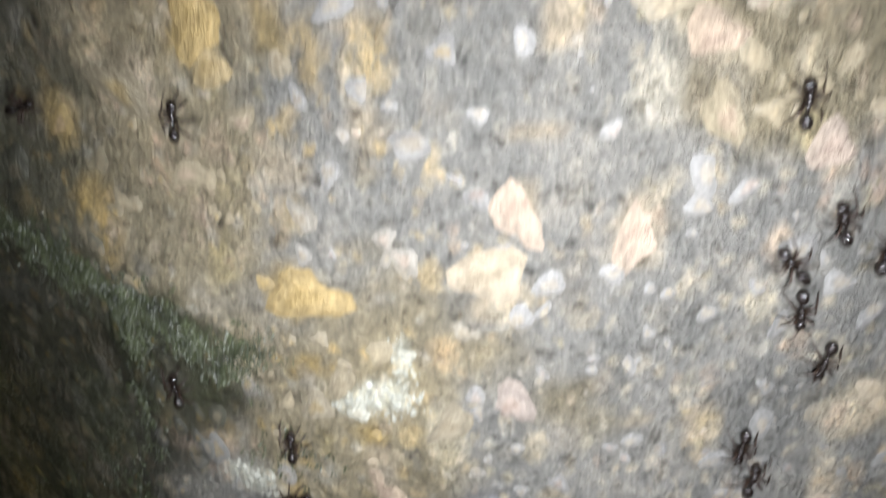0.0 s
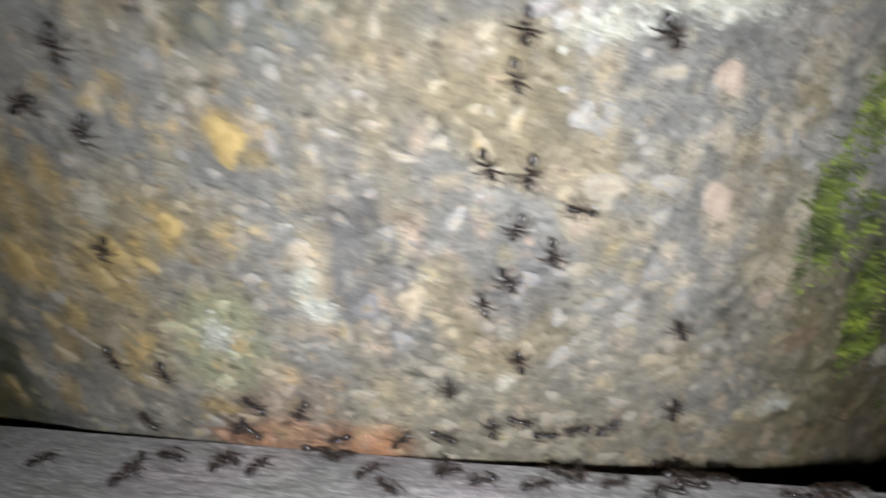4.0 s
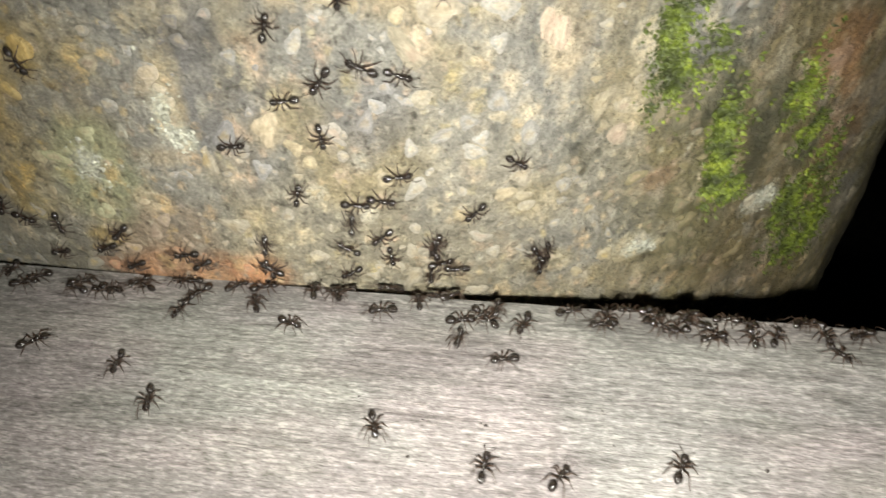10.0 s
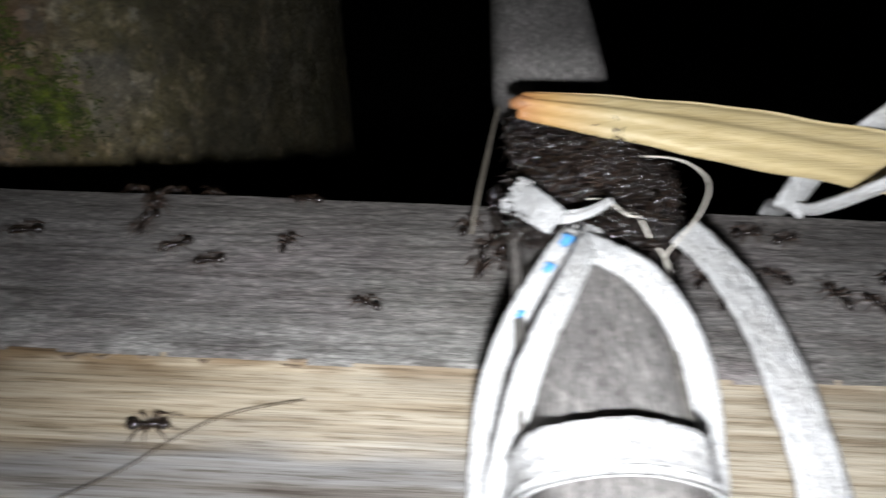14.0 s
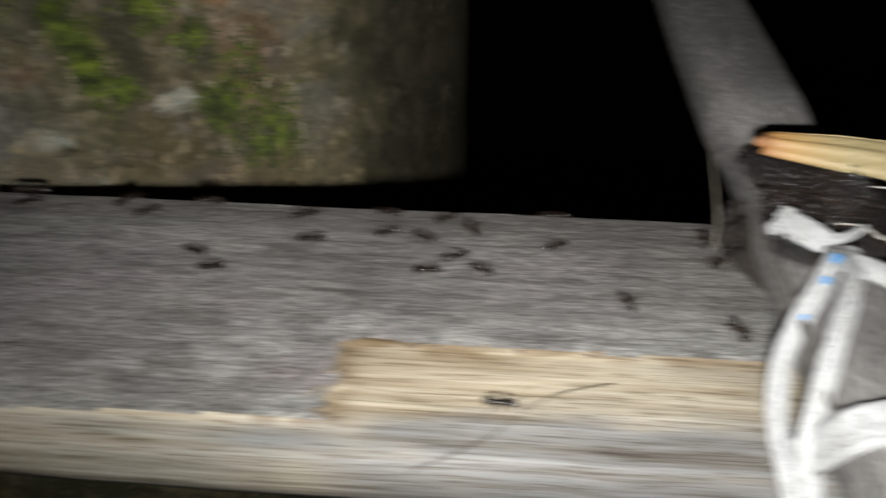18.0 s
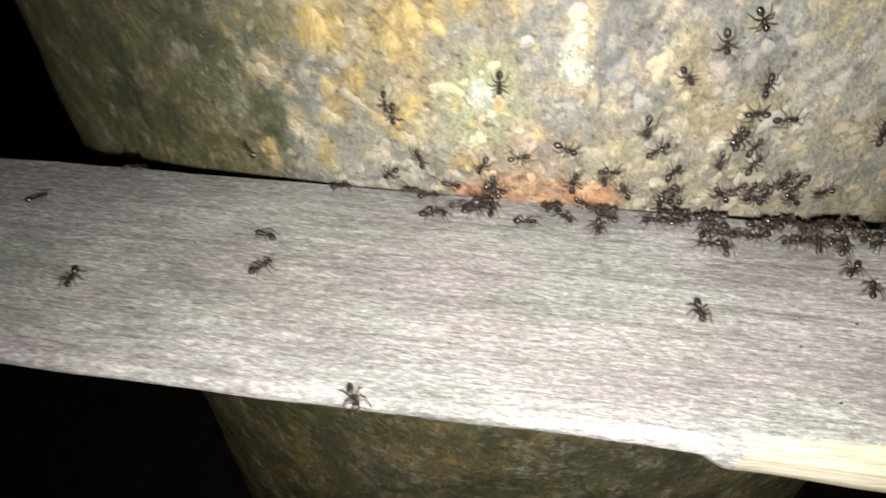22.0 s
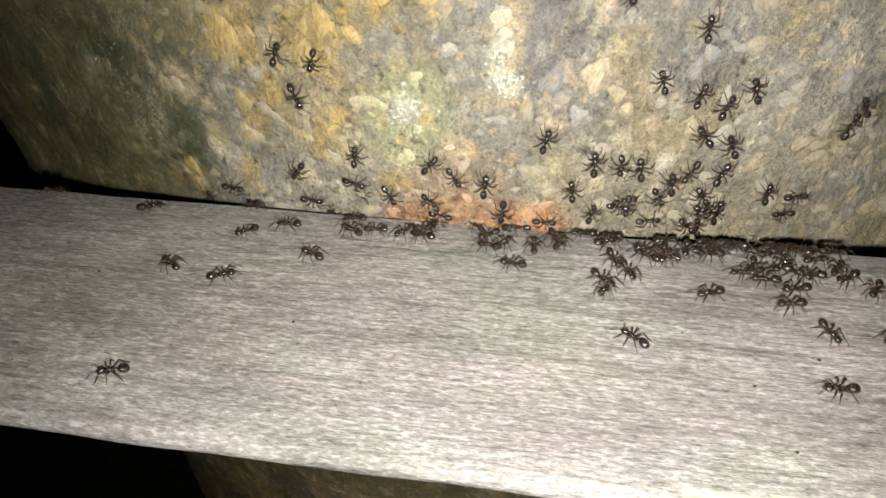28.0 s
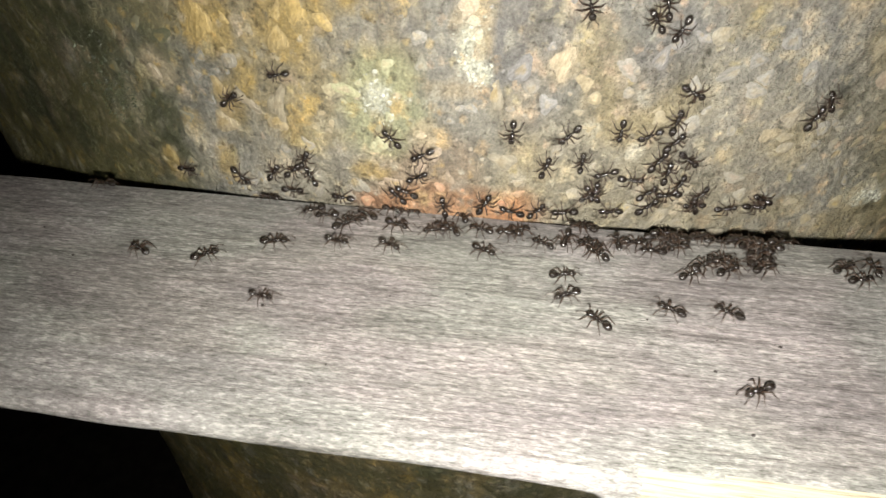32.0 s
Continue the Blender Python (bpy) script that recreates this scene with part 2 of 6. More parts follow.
def fresh_wood_material():
    m, tree, shader = material("split_pale_wood")
    streak = noise_of(tree, 700, 5, 0.62, (0.025, 1, 1))
    fine = noise_of(tree, 2600, 4, 0.6, (0.04, 1, 1))
    broad = noise_of(tree, 110, 4, 0.6, (0.2, 1, 1))
    base = ramp(tree, streak, [(0.28, (0.15, 0.11, 0.075)), (0.39, (0.36, 0.30, 0.215)), (0.52, (0.47, 0.415, 0.325)), (0.72, (0.57, 0.52, 0.425))])
    base = mixed(tree, "MULTIPLY", 1.0, base, ramp(tree, fine, [(0.35, (0.56, 0.52, 0.46)), (0.46, (0.96, 0.95, 0.94)), (0.65, (1.12, 1.12, 1.12))]))
    base = mixed(tree, "MULTIPLY", 1.0, base, ramp(tree, broad, [(0.3, (0.74, 0.74, 0.74)), (0.7, (1.1, 1.09, 1.06))]))
    grime = tree.nodes.new("ShaderNodeAttribute")
    grime.attribute_name = "tint"
    base = mixed(tree, "MULTIPLY", 1.0, base, grime.outputs["Color"])
    tree.links.new(base, shader.inputs["Base Color"])
    shader.inputs["Roughness"].default_value = 0.6
    bumped(tree, shader, streak, 0.6, 0.0005)
    return m


CONCRETE = concrete_material()
OLD_WOOD = old_wood_material("weathered_grey_wood", (1, 0, 0))
STICK_WOOD = old_wood_material("weathered_stick_wood", (0, 1, 0))
FRESH_WOOD = fresh_wood_material()
STONES = {"cream": (0.53, 0.44, 0.30), "ochre": (0.56, 0.40, 0.14), "pink": (0.53, 0.39, 0.31), "tan": (0.45, 0.36, 0.23)}
PEBBLES = {kind: pebble_material(kind + "_pebble", colour) for kind, colour in STONES.items()}
GRIT = {kind: pebble_material(kind + "_grit", colour, True) for kind, colour in STONES.items()}
LICHEN = plain("white_lichen", (0.52, 0.52, 0.44), 0.8, vary=0.5, scale=1100, bump=0.6, depth=0.0005)


def moss_material():
    m, tree, shader = material("green_moss")
    clump, fine = noise_of(tree, 260, 4, 0.65), noise_of(tree, 1300, 3, 0.6)
    base = ramp(tree, clump, [(0.32, (0.030, 0.036, 0.012)), (0.48, (0.080, 0.105, 0.018)), (0.58, (0.17, 0.22, 0.028)), (0.72, (0.32, 0.36, 0.05))])
    base = mixed(tree, "MULTIPLY", 1.0, base, ramp(tree, fine, [(0.32, (0.5, 0.5, 0.5)), (0.68, (1.35, 1.35, 1.2))]))
    tree.links.new(base, shader.inputs["Base Color"])
    shader.inputs["Roughness"].default_value = 0.6
    return m


MOSS = moss_material()
DARK_MOSS = plain("dark_algae", (0.060, 0.070, 0.034), 0.42, vary=0.7, scale=300, bump=0.3)
SHELL = plain("ant_shell", (0.014, 0.0095, 0.0075), 0.24, vary=0.4, scale=2200, bump=0.5, depth=0.0003)
for node in SHELL.node_tree.nodes:
    if node.type == "BSDF_PRINCIPLED":
        node.inputs["Specular IOR Level"].default_value = 1.0
LIMB = plain("ant_limb", (0.046, 0.028, 0.019), 0.4, vary=0.3, scale=1500, bump=0)


def strap_material():
    m, tree, shader = material("white_plastic_strap")
    weave, dirt, fine = noise_of(tree, 1300, 4, 0.65, (1, 0.45, 0.6)), noise_of(tree, 170, 4, 0.6), noise_of(tree, 3600, 2, 0.5)
    base = ramp(tree, weave, [(0.33, (0.36, 0.36, 0.36)), (0.42, (0.58, 0.58, 0.58)), (0.62, (0.64, 0.64, 0.635))])
    base = mixed(tree, "MULTIPLY", 1.0, base, ramp(tree, dirt, [(0.30, (0.84, 0.83, 0.81)), (0.5, (1, 1, 1))]))
    base = mixed(tree, "MULTIPLY", 1.0, base, ramp(tree, fine, [(0.32, (0.8, 0.8, 0.8)), (0.6, (1.04, 1.04, 1.04))]))
    tree.links.new(base, shader.inputs["Base Color"])
    shader.inputs["Roughness"].default_value = 0.5
    bumped(tree, shader, weave, 1.0, 0.0008)
    return m


STRAP = strap_material()
CORD = plain("frayed_fibre", (0.64, 0.60, 0.53), 0.6, vary=0.3)


def leaf_material():
    m, tree, shader = material("dry_leaf")
    rib, blot = noise_of(tree, 1500, 3, 0.6, (0.03, 1, 1), 0.107), noise_of(tree, 90, 4, 0.6, (0.4, 1, 1))
    base = ramp(tree, rib, [(0.34, (0.55, 0.44, 0.23)), (0.5, (0.60, 0.49, 0.27)), (0.68, (0.64, 0.53, 0.31))])
    base = mixed(tree, "MULTIPLY", 1.0, base, ramp(tree, blot, [(0.3, (0.78, 0.76, 0.70)), (0.7, (1.1, 1.1, 1.08))]))
    tree.links.new(base, shader.inputs["Base Color"])
    # the torn base is browned
    place, axes = tree.nodes.new("ShaderNodeTexCoord"), tree.nodes.new("ShaderNodeSeparateXYZ")
    tree.links.new(place.outputs["Object"], axes.inputs["Vector"])
    along = tree.nodes.new("ShaderNodeMapRange")
    along.inputs["From Min"].default_value, along.inputs["From Max"].default_value = 0.2865, 0.2990
    tree.links.new(axes.outputs["X"], along.inputs["Value"])
    base = mixed(tree, "MULTIPLY", 1.0, base, ramp(tree, along.outputs["Result"], [(0.0, (0.75, 0.42, 0.28)), (0.35, (0.95, 0.72, 0.50)), (1.0, (1, 1, 1))]))
    tree.links.new(base, shader.inputs["Base Color"])
    shader.inputs["Roughness"].default_value = 0.5
    bumped(tree, shader, rib, 0.4, 0.0003)
    return m


LEAF = leaf_material()
SOIL = plain("dark_nest_soil", (0.036, 0.028, 0.022), 0.8, vary=0.5, scale=900, bump=0.8, depth=0.001)
EARTH = plain("dark_ground", (0.04, 0.033, 0.025), 0.9, vary=0.5, scale=40)
BLUE = plain("blue_ink", (0.10, 0.34, 0.72), 0.5)
HOUSING = plain("black_plastic", (0.02, 0.02, 0.02), 0.5)


# ---- small mesh tools ----
def from_bm(name, bm, mat):
    mesh = bpy.data.meshes.new(name)
    bm.to_mesh(mesh)
    bm.free()
    mesh.materials.append(mat)
    return mesh


def part(name, data, mat, parent, label=""):
    mesh = from_bm(name, data, mat) if isinstance(data, bmesh.types.BMesh) else data
    ob = new(name, mesh)
    ob.parent = parent
    if label:
        ob["label"] = label
    return ob


def mesh_of(name, verts, faces, mat, smooth=True):
    mesh = bpy.data.meshes.new(name)
    mesh.from_pydata([tuple(v) for v in verts], [], [tuple(f) for f in faces])
    mesh.materials.append(mat)
    if smooth:
        mesh.polygons.foreach_set("use_smooth", [True] * len(mesh.polygons))
    mesh.update()
    return mesh


def tinted(mesh, colours, layer_name="tint"):
    layer = mesh.color_attributes.new(layer_name, "FLOAT_COLOR", "POINT")
    layer.data.foreach_set("color", np.c_[colours, np.ones(len(colours))].ravel())
    return mesh


def grid_faces(nu, nv):
    i, j = np.meshgrid(np.arange(nu - 1), np.arange(nv - 1), indexing="ij")
    a = (i * nv + j).ravel()
    return np.stack([a, a + nv, a + nv + 1, a + 1], 1)


LATTICE = np.random.RandomState(7).rand(256, 256)


def value_noise(x, y, seed=0):
    x, y = np.asarray(x, float) + 17.3 * seed, np.asarray(y, float) + 5.7 * seed
    i, j = np.floor(x).astype(int), np.floor(y).astype(int)
    u, v = x - i, y - j
    u, v = u * u * (3 - 2 * u), v * v * (3 - 2 * v)
    g = lambda a, b: LATTICE[a % 256, b % 256]
    return (g(i, j) * (1 - u) + g(i + 1, j) * u) * (1 - v) + (g(i, j + 1) * (1 - u) + g(i + 1, j + 1) * u) * v


def fbm(x, y, size, octaves=4, seed=0):
    total, weight, w = 0.0, 0.0, 1.0
    for k in range(octaves):
        total = total + w * value_noise(np.asarray(x) / size * 2**k, np.asarray(y) / size * 2**k, seed + k)
        weight += w
        w *= 0.55
    return total / weight


def step(a, b, x):
    u = np.clip((np.asarray(x, float) - a) / (b - a), 0, 1)
    return u * u * (3 - 2 * u)


# ---- the post ----
POST_X, POST_RIGHT, POST_LEFT, POST_DEEP = 0.050, 0.181, 0.194, 0.145


def post_plain(u, z):
    """The smooth post at the angle u from its front (to the right), with its normal."""
    u = np.asarray(u, float)
    side = np.where(u > 0, POST_RIGHT, POST_LEFT)
    x, y = POST_X + side * np.sin(u), POST_DEEP - POST_DEEP * np.cos(u)
    nx, ny = np.sin(u) / side, -np.cos(u) / POST_DEEP
    k = np.hypot(nx, ny)
    return x, y, nx / k, ny / k


def post_relief(u, z):
    s = np.asarray(u) * 0.165
    big = fbm(s, z, 0.045, 3, 1) - 0.5
    mid = fbm(s, z, 0.012, 3, 9) - 0.5
    small = fbm(s, z, 0.003, 2, 15) - 0.5
    x = POST_X + np.where(np.asarray(u) > 0, POST_RIGHT, POST_LEFT) * np.sin(u)
    # a ridge, and the hollow that has broken away under it
    brow = 0.119 + 0.40 * (0.0245 - x) + 0.006 * (fbm(s, z, 0.014, 3, 161) - 0.5)
    ridge = np.exp(-(((np.asarray(z) - brow) / 0.005) ** 2)) * step(0.030, 0.018, x)
    hollow = step(0.0115, 0.000, x + 0.012 * (mid + big)) * step(brow - 0.003, brow - 0.014, z) * step(0.048, 0.066, z)
    return 0.0035 * big + 0.0016 * mid + 0.0007 * small + 0.0022 * ridge - 0.0032 * hollow - 0.0006


def post_at(x, z, lift=0.0):
    """A point of the post's face at x, z and its normal."""
    x = np.asarray(x, float)
    side = np.where(x > POST_X, POST_RIGHT, POST_LEFT)
    u = np.arcsin(np.clip((x - POST_X) / side, -0.999, 0.999))
    px, py, nx, ny = post_plain(u, z)
    h = post_relief(u, z) + lift
    return np.stack([px + nx * h, py + ny * h, np.asarray(z, float) + 0 * px], -1), np.stack([nx, ny, 0 * nx], -1)


def post_tint(x, z, s):
    grey = np.array([0.30, 0.293, 0.28])
    warm = np.array([0.34, 0.292, 0.20])
    olive = np.array([0.155, 0.146, 0.066])
    a = step(0.42, 0.62, fbm(s, z, 0.020, 4, 31))[:, None]
    col = grey * (1 - a) + warm * a
    low = (step(0.045, 0.0, z) * 0.6 + step(0.04, -0.03, x) * 0.5)[:, None] * step(0.3, 0.7, fbm(s, z, 0.03, 3, 41))[:, None]
    col = col * (1 - low) + warm * low
    left = (step(0.022, -0.035, x) * step(0.30, 0.55, fbm(s, z, 0.018, 4, 51) + 0.25 * step(0.0, -0.06, x)))[:, None]
    col = col * (1 - left) + olive * left
    right = (step(0.115, 0.16, x) * step(0.38, 0.60, fbm(s, z, 0.014, 4, 61)))[:, None] * 0.9
    col = col * (1 - right) + np.array([0.235, 0.205, 0.105]) * right
    below = (step(-0.015, -0.06, z) * 0.80)[:, None]
    mottle = step(0.46, 0.60, fbm(s, z, 0.013, 4, 181))[:, None]
    green = step(0.52, 0.64, fbm(s, z, 0.020, 4, 187))[:, None]
    moist = olive * (1 - mottle) + np.array([0.30, 0.235, 0.105]) * mottle
    moist = moist * (1 - 0.7 * green) + np.array([0.075, 0.095, 0.040]) * 0.7 * green
    col = col * (1 - below) + moist * below
    ragged, fine = fbm(s, z, 0.006, 4, 91) - 0.5, fbm(s, z, 0.004, 3, 95) - 0.5

    def patch(cx, cz, rx, rz, strength, colour, edge, low, high):
        pick = np.nonzero((abs(x - cx) < 2.6 * rx) & (abs(z - cz) < 2.6 * rz))[0]
        near = np.exp(-(((x[pick] - cx) / rx) ** 2) - ((z[pick] - cz) / rz) ** 2) + edge[pick]
        k = (strength * step(low, high, near))[:, None]
        col[pick] = col[pick] * (1 - k) + np.array(colour) * k

    for tone_patch in STAINS_AND_SHADE:
        patch(*tone_patch, 0.45 * ragged, 0.22, 0.6)
    for some, strength, colour in ((GREY_AT, 0.55, (0.245, 0.240, 0.250)), (DARK_AT, 0.65, (0.080, 0.086, 0.046)), (CREAM_AT, 0.75, (0.50, 0.42, 0.31)), (OCHRE_AT, 0.70, (0.44, 0.325, 0.135))):
        for cx, cz, w, h in some:
            patch(cx / 1000, cz / 1000, w / 1000, h / 1000, strength, colour, 0.75 * ragged + 0.35 * fine, 0.30, 0.62)
    for cx, cz, w, h in LICHEN_AT:
        patch(cx, cz, 0.62 * w, 0.62 * h, 0.85, (0.56, 0.56, 0.48), 0.5 * fine, 0.3, 0.7)
    return np.clip(col, 0.015, 0.9)


# x, z, width, height of the patch
LICHEN_AT = [(0.1640, 0.0030, 0.0075, 0.0055), (0.1387, -0.0010, 0.0060, 0.0030), (0.0447, 0.1080, 0.0065, 0.005), (0.0462, 0.1135, 0.0025, 0.005), (0.0405, 0.1065, 0.004, 0.003), (0.0232, 0.0915, 0.008, 0.004), (0.0395, 0.0245, 0.006, 0.007), (0.0564, 0.0350, 0.0035, 0.009), (0.0585, 0.030, 0.003, 0.004),
             (0.1063, 0.0772, 0.013, 0.005), (0.1140, 0.0765, 0.012, 0.006), (0.0975, 0.0732, 0.009, 0.004), (0.122, 0.079, 0.008, 0.005), (0.033, 0.084, 0.003, 0.003), (-0.006, 0.1495, 0.008, 0.005)]
# patches of ochre and cream stone, dark algae and smooth grey mortar: x, z, half width, half height in mm
OCHRE_AT = [(8.8, 36.0, 5.0, 7.1), (21.7, 37.3, 4.2, 6.1), (30.3, 39.5, 3.0, 4.7), (8.8, 20.3, 3.5, 5.4), (22.1, 16.0, 2.8, 3.9), (4.5, 5.6, 2.5, 5.1), (13.4, 26.8, 2.8, 3.9), (37.8, 8.9, 5.0, 2.3), (-10.3, 2.0, 3.0, 4.7), (29.3, 89.4, 2.3, 3.6), (20.3, 82.2, 1.7, 2.5), (35.6, 81.5, 2.4, 3.6), (24.0, 66.8, 1.6, 1.9), (34.6, 67.4, 1.6, 1.5), (48.3, 61.8, 2.4, 3.5), (35.6, 45.1, 2.5, 4.6), (42.1, 101.5, 2.1, 2.0), (12.1, 68.6, 3.8, 5.5), (10.4, 51.3, 3.7, 13.4), (34.4, 111.2, 2.4, 1.6), (53.2, 57.7, 1.2, 1.4), (49.1, 60.9, 3.6, 4.2), (25.5, 37.8, 3.0, 6.9), (35.8, 44.9, 2.7, 5.3), (25.4, 150.8, 3.2, 4.5), (34.6, 151.6, 2.1, 3.8), (33.5, 122.2, 4.1, 3.5), (8.6, 132.2, 3.5, 2.7), (41.5, 101.9, 1.9, 2.2), (6.1, 141.1, 3.1, 4.0), (34.3, 112.0, 2.2, 1.0)]
CREAM_AT = [(56.0, 39.9, 3.4, 3.3), (57.9, 36.6, 2.4, 4.5), (72.6, 31.9, 2.8, 4.0), (77.1, 26.5, 1.4, 2.1), (48.1, 17.6, 3.7, 3.0), (-6.3, 25.1, 3.7, 5.0), (52.3, 27.1, 4.6, 2.3), (43.5, 95.6, 1.8, 4.1), (69.5, 111.1, 1.3, 1.5), (82.2, 104.7, 2.4, 3.1), (93.5, 79.0, 3.2, 2.3), (74.1, 105.3, 1.3, 1.1), (64.3, 94.1, 1.7, 0.9), (99.0, 93.4, 2.7, 4.0), (101.1, 105.8, 3.4, 3.9), (115.7, 65.0, 2.1, 4.3), (98.9, 58.1, 1.7, 1.1), (80.4, 72.0, 1.4, 2.5), (78.2, 53.4, 3.1, 1.8), (119.2, 45.1, 3.7, 5.8), (93.5, 53.9, 2.8, 2.5), (94.5, 74.1, 1.3, 3.4), (56.5, 125.8, 4.3, 2.1), (57.4, 121.2, 2.5, 2.6), (60.3, 133.1, 2.4, 3.7), (43.9, 141.6, 2.7, 2.7), (61.3, 140.9, 3.4, 1.3), (63.8, 151.1, 2.2, 2.9), (72.9, 130.0, 2.8, 4.9), (33.9, 136.8, 3.8, 2.2), (44.5, 151.5, 2.9, 1.2), (90.8, 138.3, 2.3, 2.6), (77.8, 149.5, 2.3, 2.7), (43.0, 96.9, 2.3, 5.4)]
DARK_AT = [(-10.0, 15.0, 5.8, 6.7), (-18.0, 25.4, 5.2, 7.5), (-6.2, 29.2, 4.3, 4.9), (-8.4, 7.1, 5.3, 3.0), (-52.4, 12.1, 8.0, 16.6), (-23.8, 30.3, 5.3, 6.1), (-56.1, 2.0, 10.0, 7.7), (5.1, 113.9, 6.0, 10.8), (-5.2, 94.4, 5.8, 10.0), (-20.0, 68.0, 7.0, 13.4), (-28.1, 38.0, 12.2, 15.6), (15.8, 117.4, 4.7, 3.6), (17.8, 104.5, 2.8, 4.5), (47.3, 74.4, 3.2, 2.7), (-8.3, 14.8, 5.4, 7.8), (-18.0, 18.5, 4.9, 4.8), (-37.7, 2.0, 7.9, 5.4), (-56.2, 18.5, 9.9, 11.3)]
GREY_AT = [(63.4, 36.8, 3.9, 12.3), (44.9, 39.9, 2.4, 3.9), (86.5, 29.8, 6.2, 7.2), (91.4, 36.6, 6.2, 8.3), (56.4, 85.1, 2.2, 6.7), (66.9, 67.3, 5.7, 2.8), (41.3, 78.7, 3.1, 5.4), (57.4, 91.7, 4.2, 3.2), (46.1, 86.3, 3.7, 5.1), (63.8, 55.7, 4.7, 7.2), (72.1, 39.2, 5.0, 5.8), (62.4, 68.9, 3.7, 4.3), (98.9, 68.4, 3.0, 5.2)]
# stains on the post, and shade put into its colour: x, z, half width, half height, strength, colour
STAINS_AND_SHADE = [
    (0.0535, 0.0005, 0.020, 0.0065, 0.9, (0.47, 0.235, 0.13)),
    (0.048, 0.009, 0.012, 0.010, 0.45, (0.42, 0.29, 0.20)),
    (0.063, 0.048, 0.006, 0.005, 0.7, (0.09, 0.09, 0.10)),
    (0.066, 0.032, 0.007, 0.014, 0.5, (0.24, 0.24, 0.26)),
    (0.040, 0.023, 0.009, 0.011, 0.7, (0.42, 0.43, 0.27)),
    # the hollow and the left: dark algae, with the hollow's shade in the colour
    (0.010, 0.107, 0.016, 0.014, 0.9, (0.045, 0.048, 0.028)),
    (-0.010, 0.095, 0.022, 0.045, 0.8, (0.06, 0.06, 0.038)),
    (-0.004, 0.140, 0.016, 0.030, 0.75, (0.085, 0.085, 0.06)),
    (-0.028, 0.030, 0.030, 0.05, 0.5, (0.16, 0.15, 0.075)),
    (0.060, 0.082, 0.016, 0.012, 0.45, (0.16, 0.17, 0.15)),
    (0.102, 0.100, 0.022, 0.03, 0.35, (0.18, 0.18, 0.18)),
    (0.142, 0.034, 0.008, 0.010, 0.6, (0.075, 0.08, 0.065)),
    (0.150, 0.010, 0.020, 0.020, 0.45, (0.13, 0.12, 0.06)),
    (0.170, 0.030, 0.019, 0.12, 0.6, (0.22, 0.17, 0.095)),
    (0.1715, 0.0310, 0.0055, 0.0045, 0.75, (0.46, 0.27, 0.15)),
    (0.1767, 0.0256, 0.0030, 0.0040, 0.7, (0.42, 0.25, 0.14)),
    (0.1775, 0.0010, 0.0030, 0.0040, 0.7, (0.42, 0.24, 0.13)),
    (0.1757, 0.0157, 0.0022, 0.0045, 0.6, (0.40, 0.24, 0.14)),
    (0.1390, 0.0159, 0.0035, 0.0032, 0.5, (0.42, 0.27, 0.18)),
    (0.1591, 0.0247, 0.0045, 0.0080, 0.75, (0.055, 0.060, 0.036)),
    (0.1478, 0.0304, 0.0040, 0.0065, 0.75, (0.055, 0.060, 0.036)),
    (0.1714, 0.0149, 0.0030, 0.0080, 0.7, (0.060, 0.064, 0.036)),
    (0.1590, 0.0145, 0.0030, 0.0060, 0.6, (0.070, 0.072, 0.045)),
    (0.1237, 0.0259, 0.0040, 0.0075, 0.5, (0.11, 0.11, 0.085)),
    (0.1310, 0.0333, 0.0040, 0.0045, 0.6, (0.46, 0.40, 0.30)),
    (0.1540, 0.0095, 0.0030, 0.0036, 0.6, (0.46, 0.41, 0.31)),
    (0.1433, 0.0025, 0.0032, 0.0028, 0.6, (0.48, 0.43, 0.33)),
    (0.1369, 0.0000, 0.0055, 0.0030, 0.6, (0.48, 0.44, 0.34)),
    (0.1196, 0.0000, 0.0065, 0.0030, 0.55, (0.45, 0.38, 0.24)),
    (0.170, 0.036, 0.008, 0.006, 0.7, (0.36, 0.20, 0.10)),
    (0.181, 0.012, 0.006, 0.010, 0.5, (0.24, 0.13, 0.07)),
    (0.158, 0.040, 0.012, 0.05, 0.25, (0.07, 0.075, 0.05)),
    # shade put into the colour: the right flank, where the torch's beam falls off
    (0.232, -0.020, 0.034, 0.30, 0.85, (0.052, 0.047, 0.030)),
]
post = tagged(new("post"), "round grey concrete post with worn pebbles, moss and stains", "post", kind="structure")


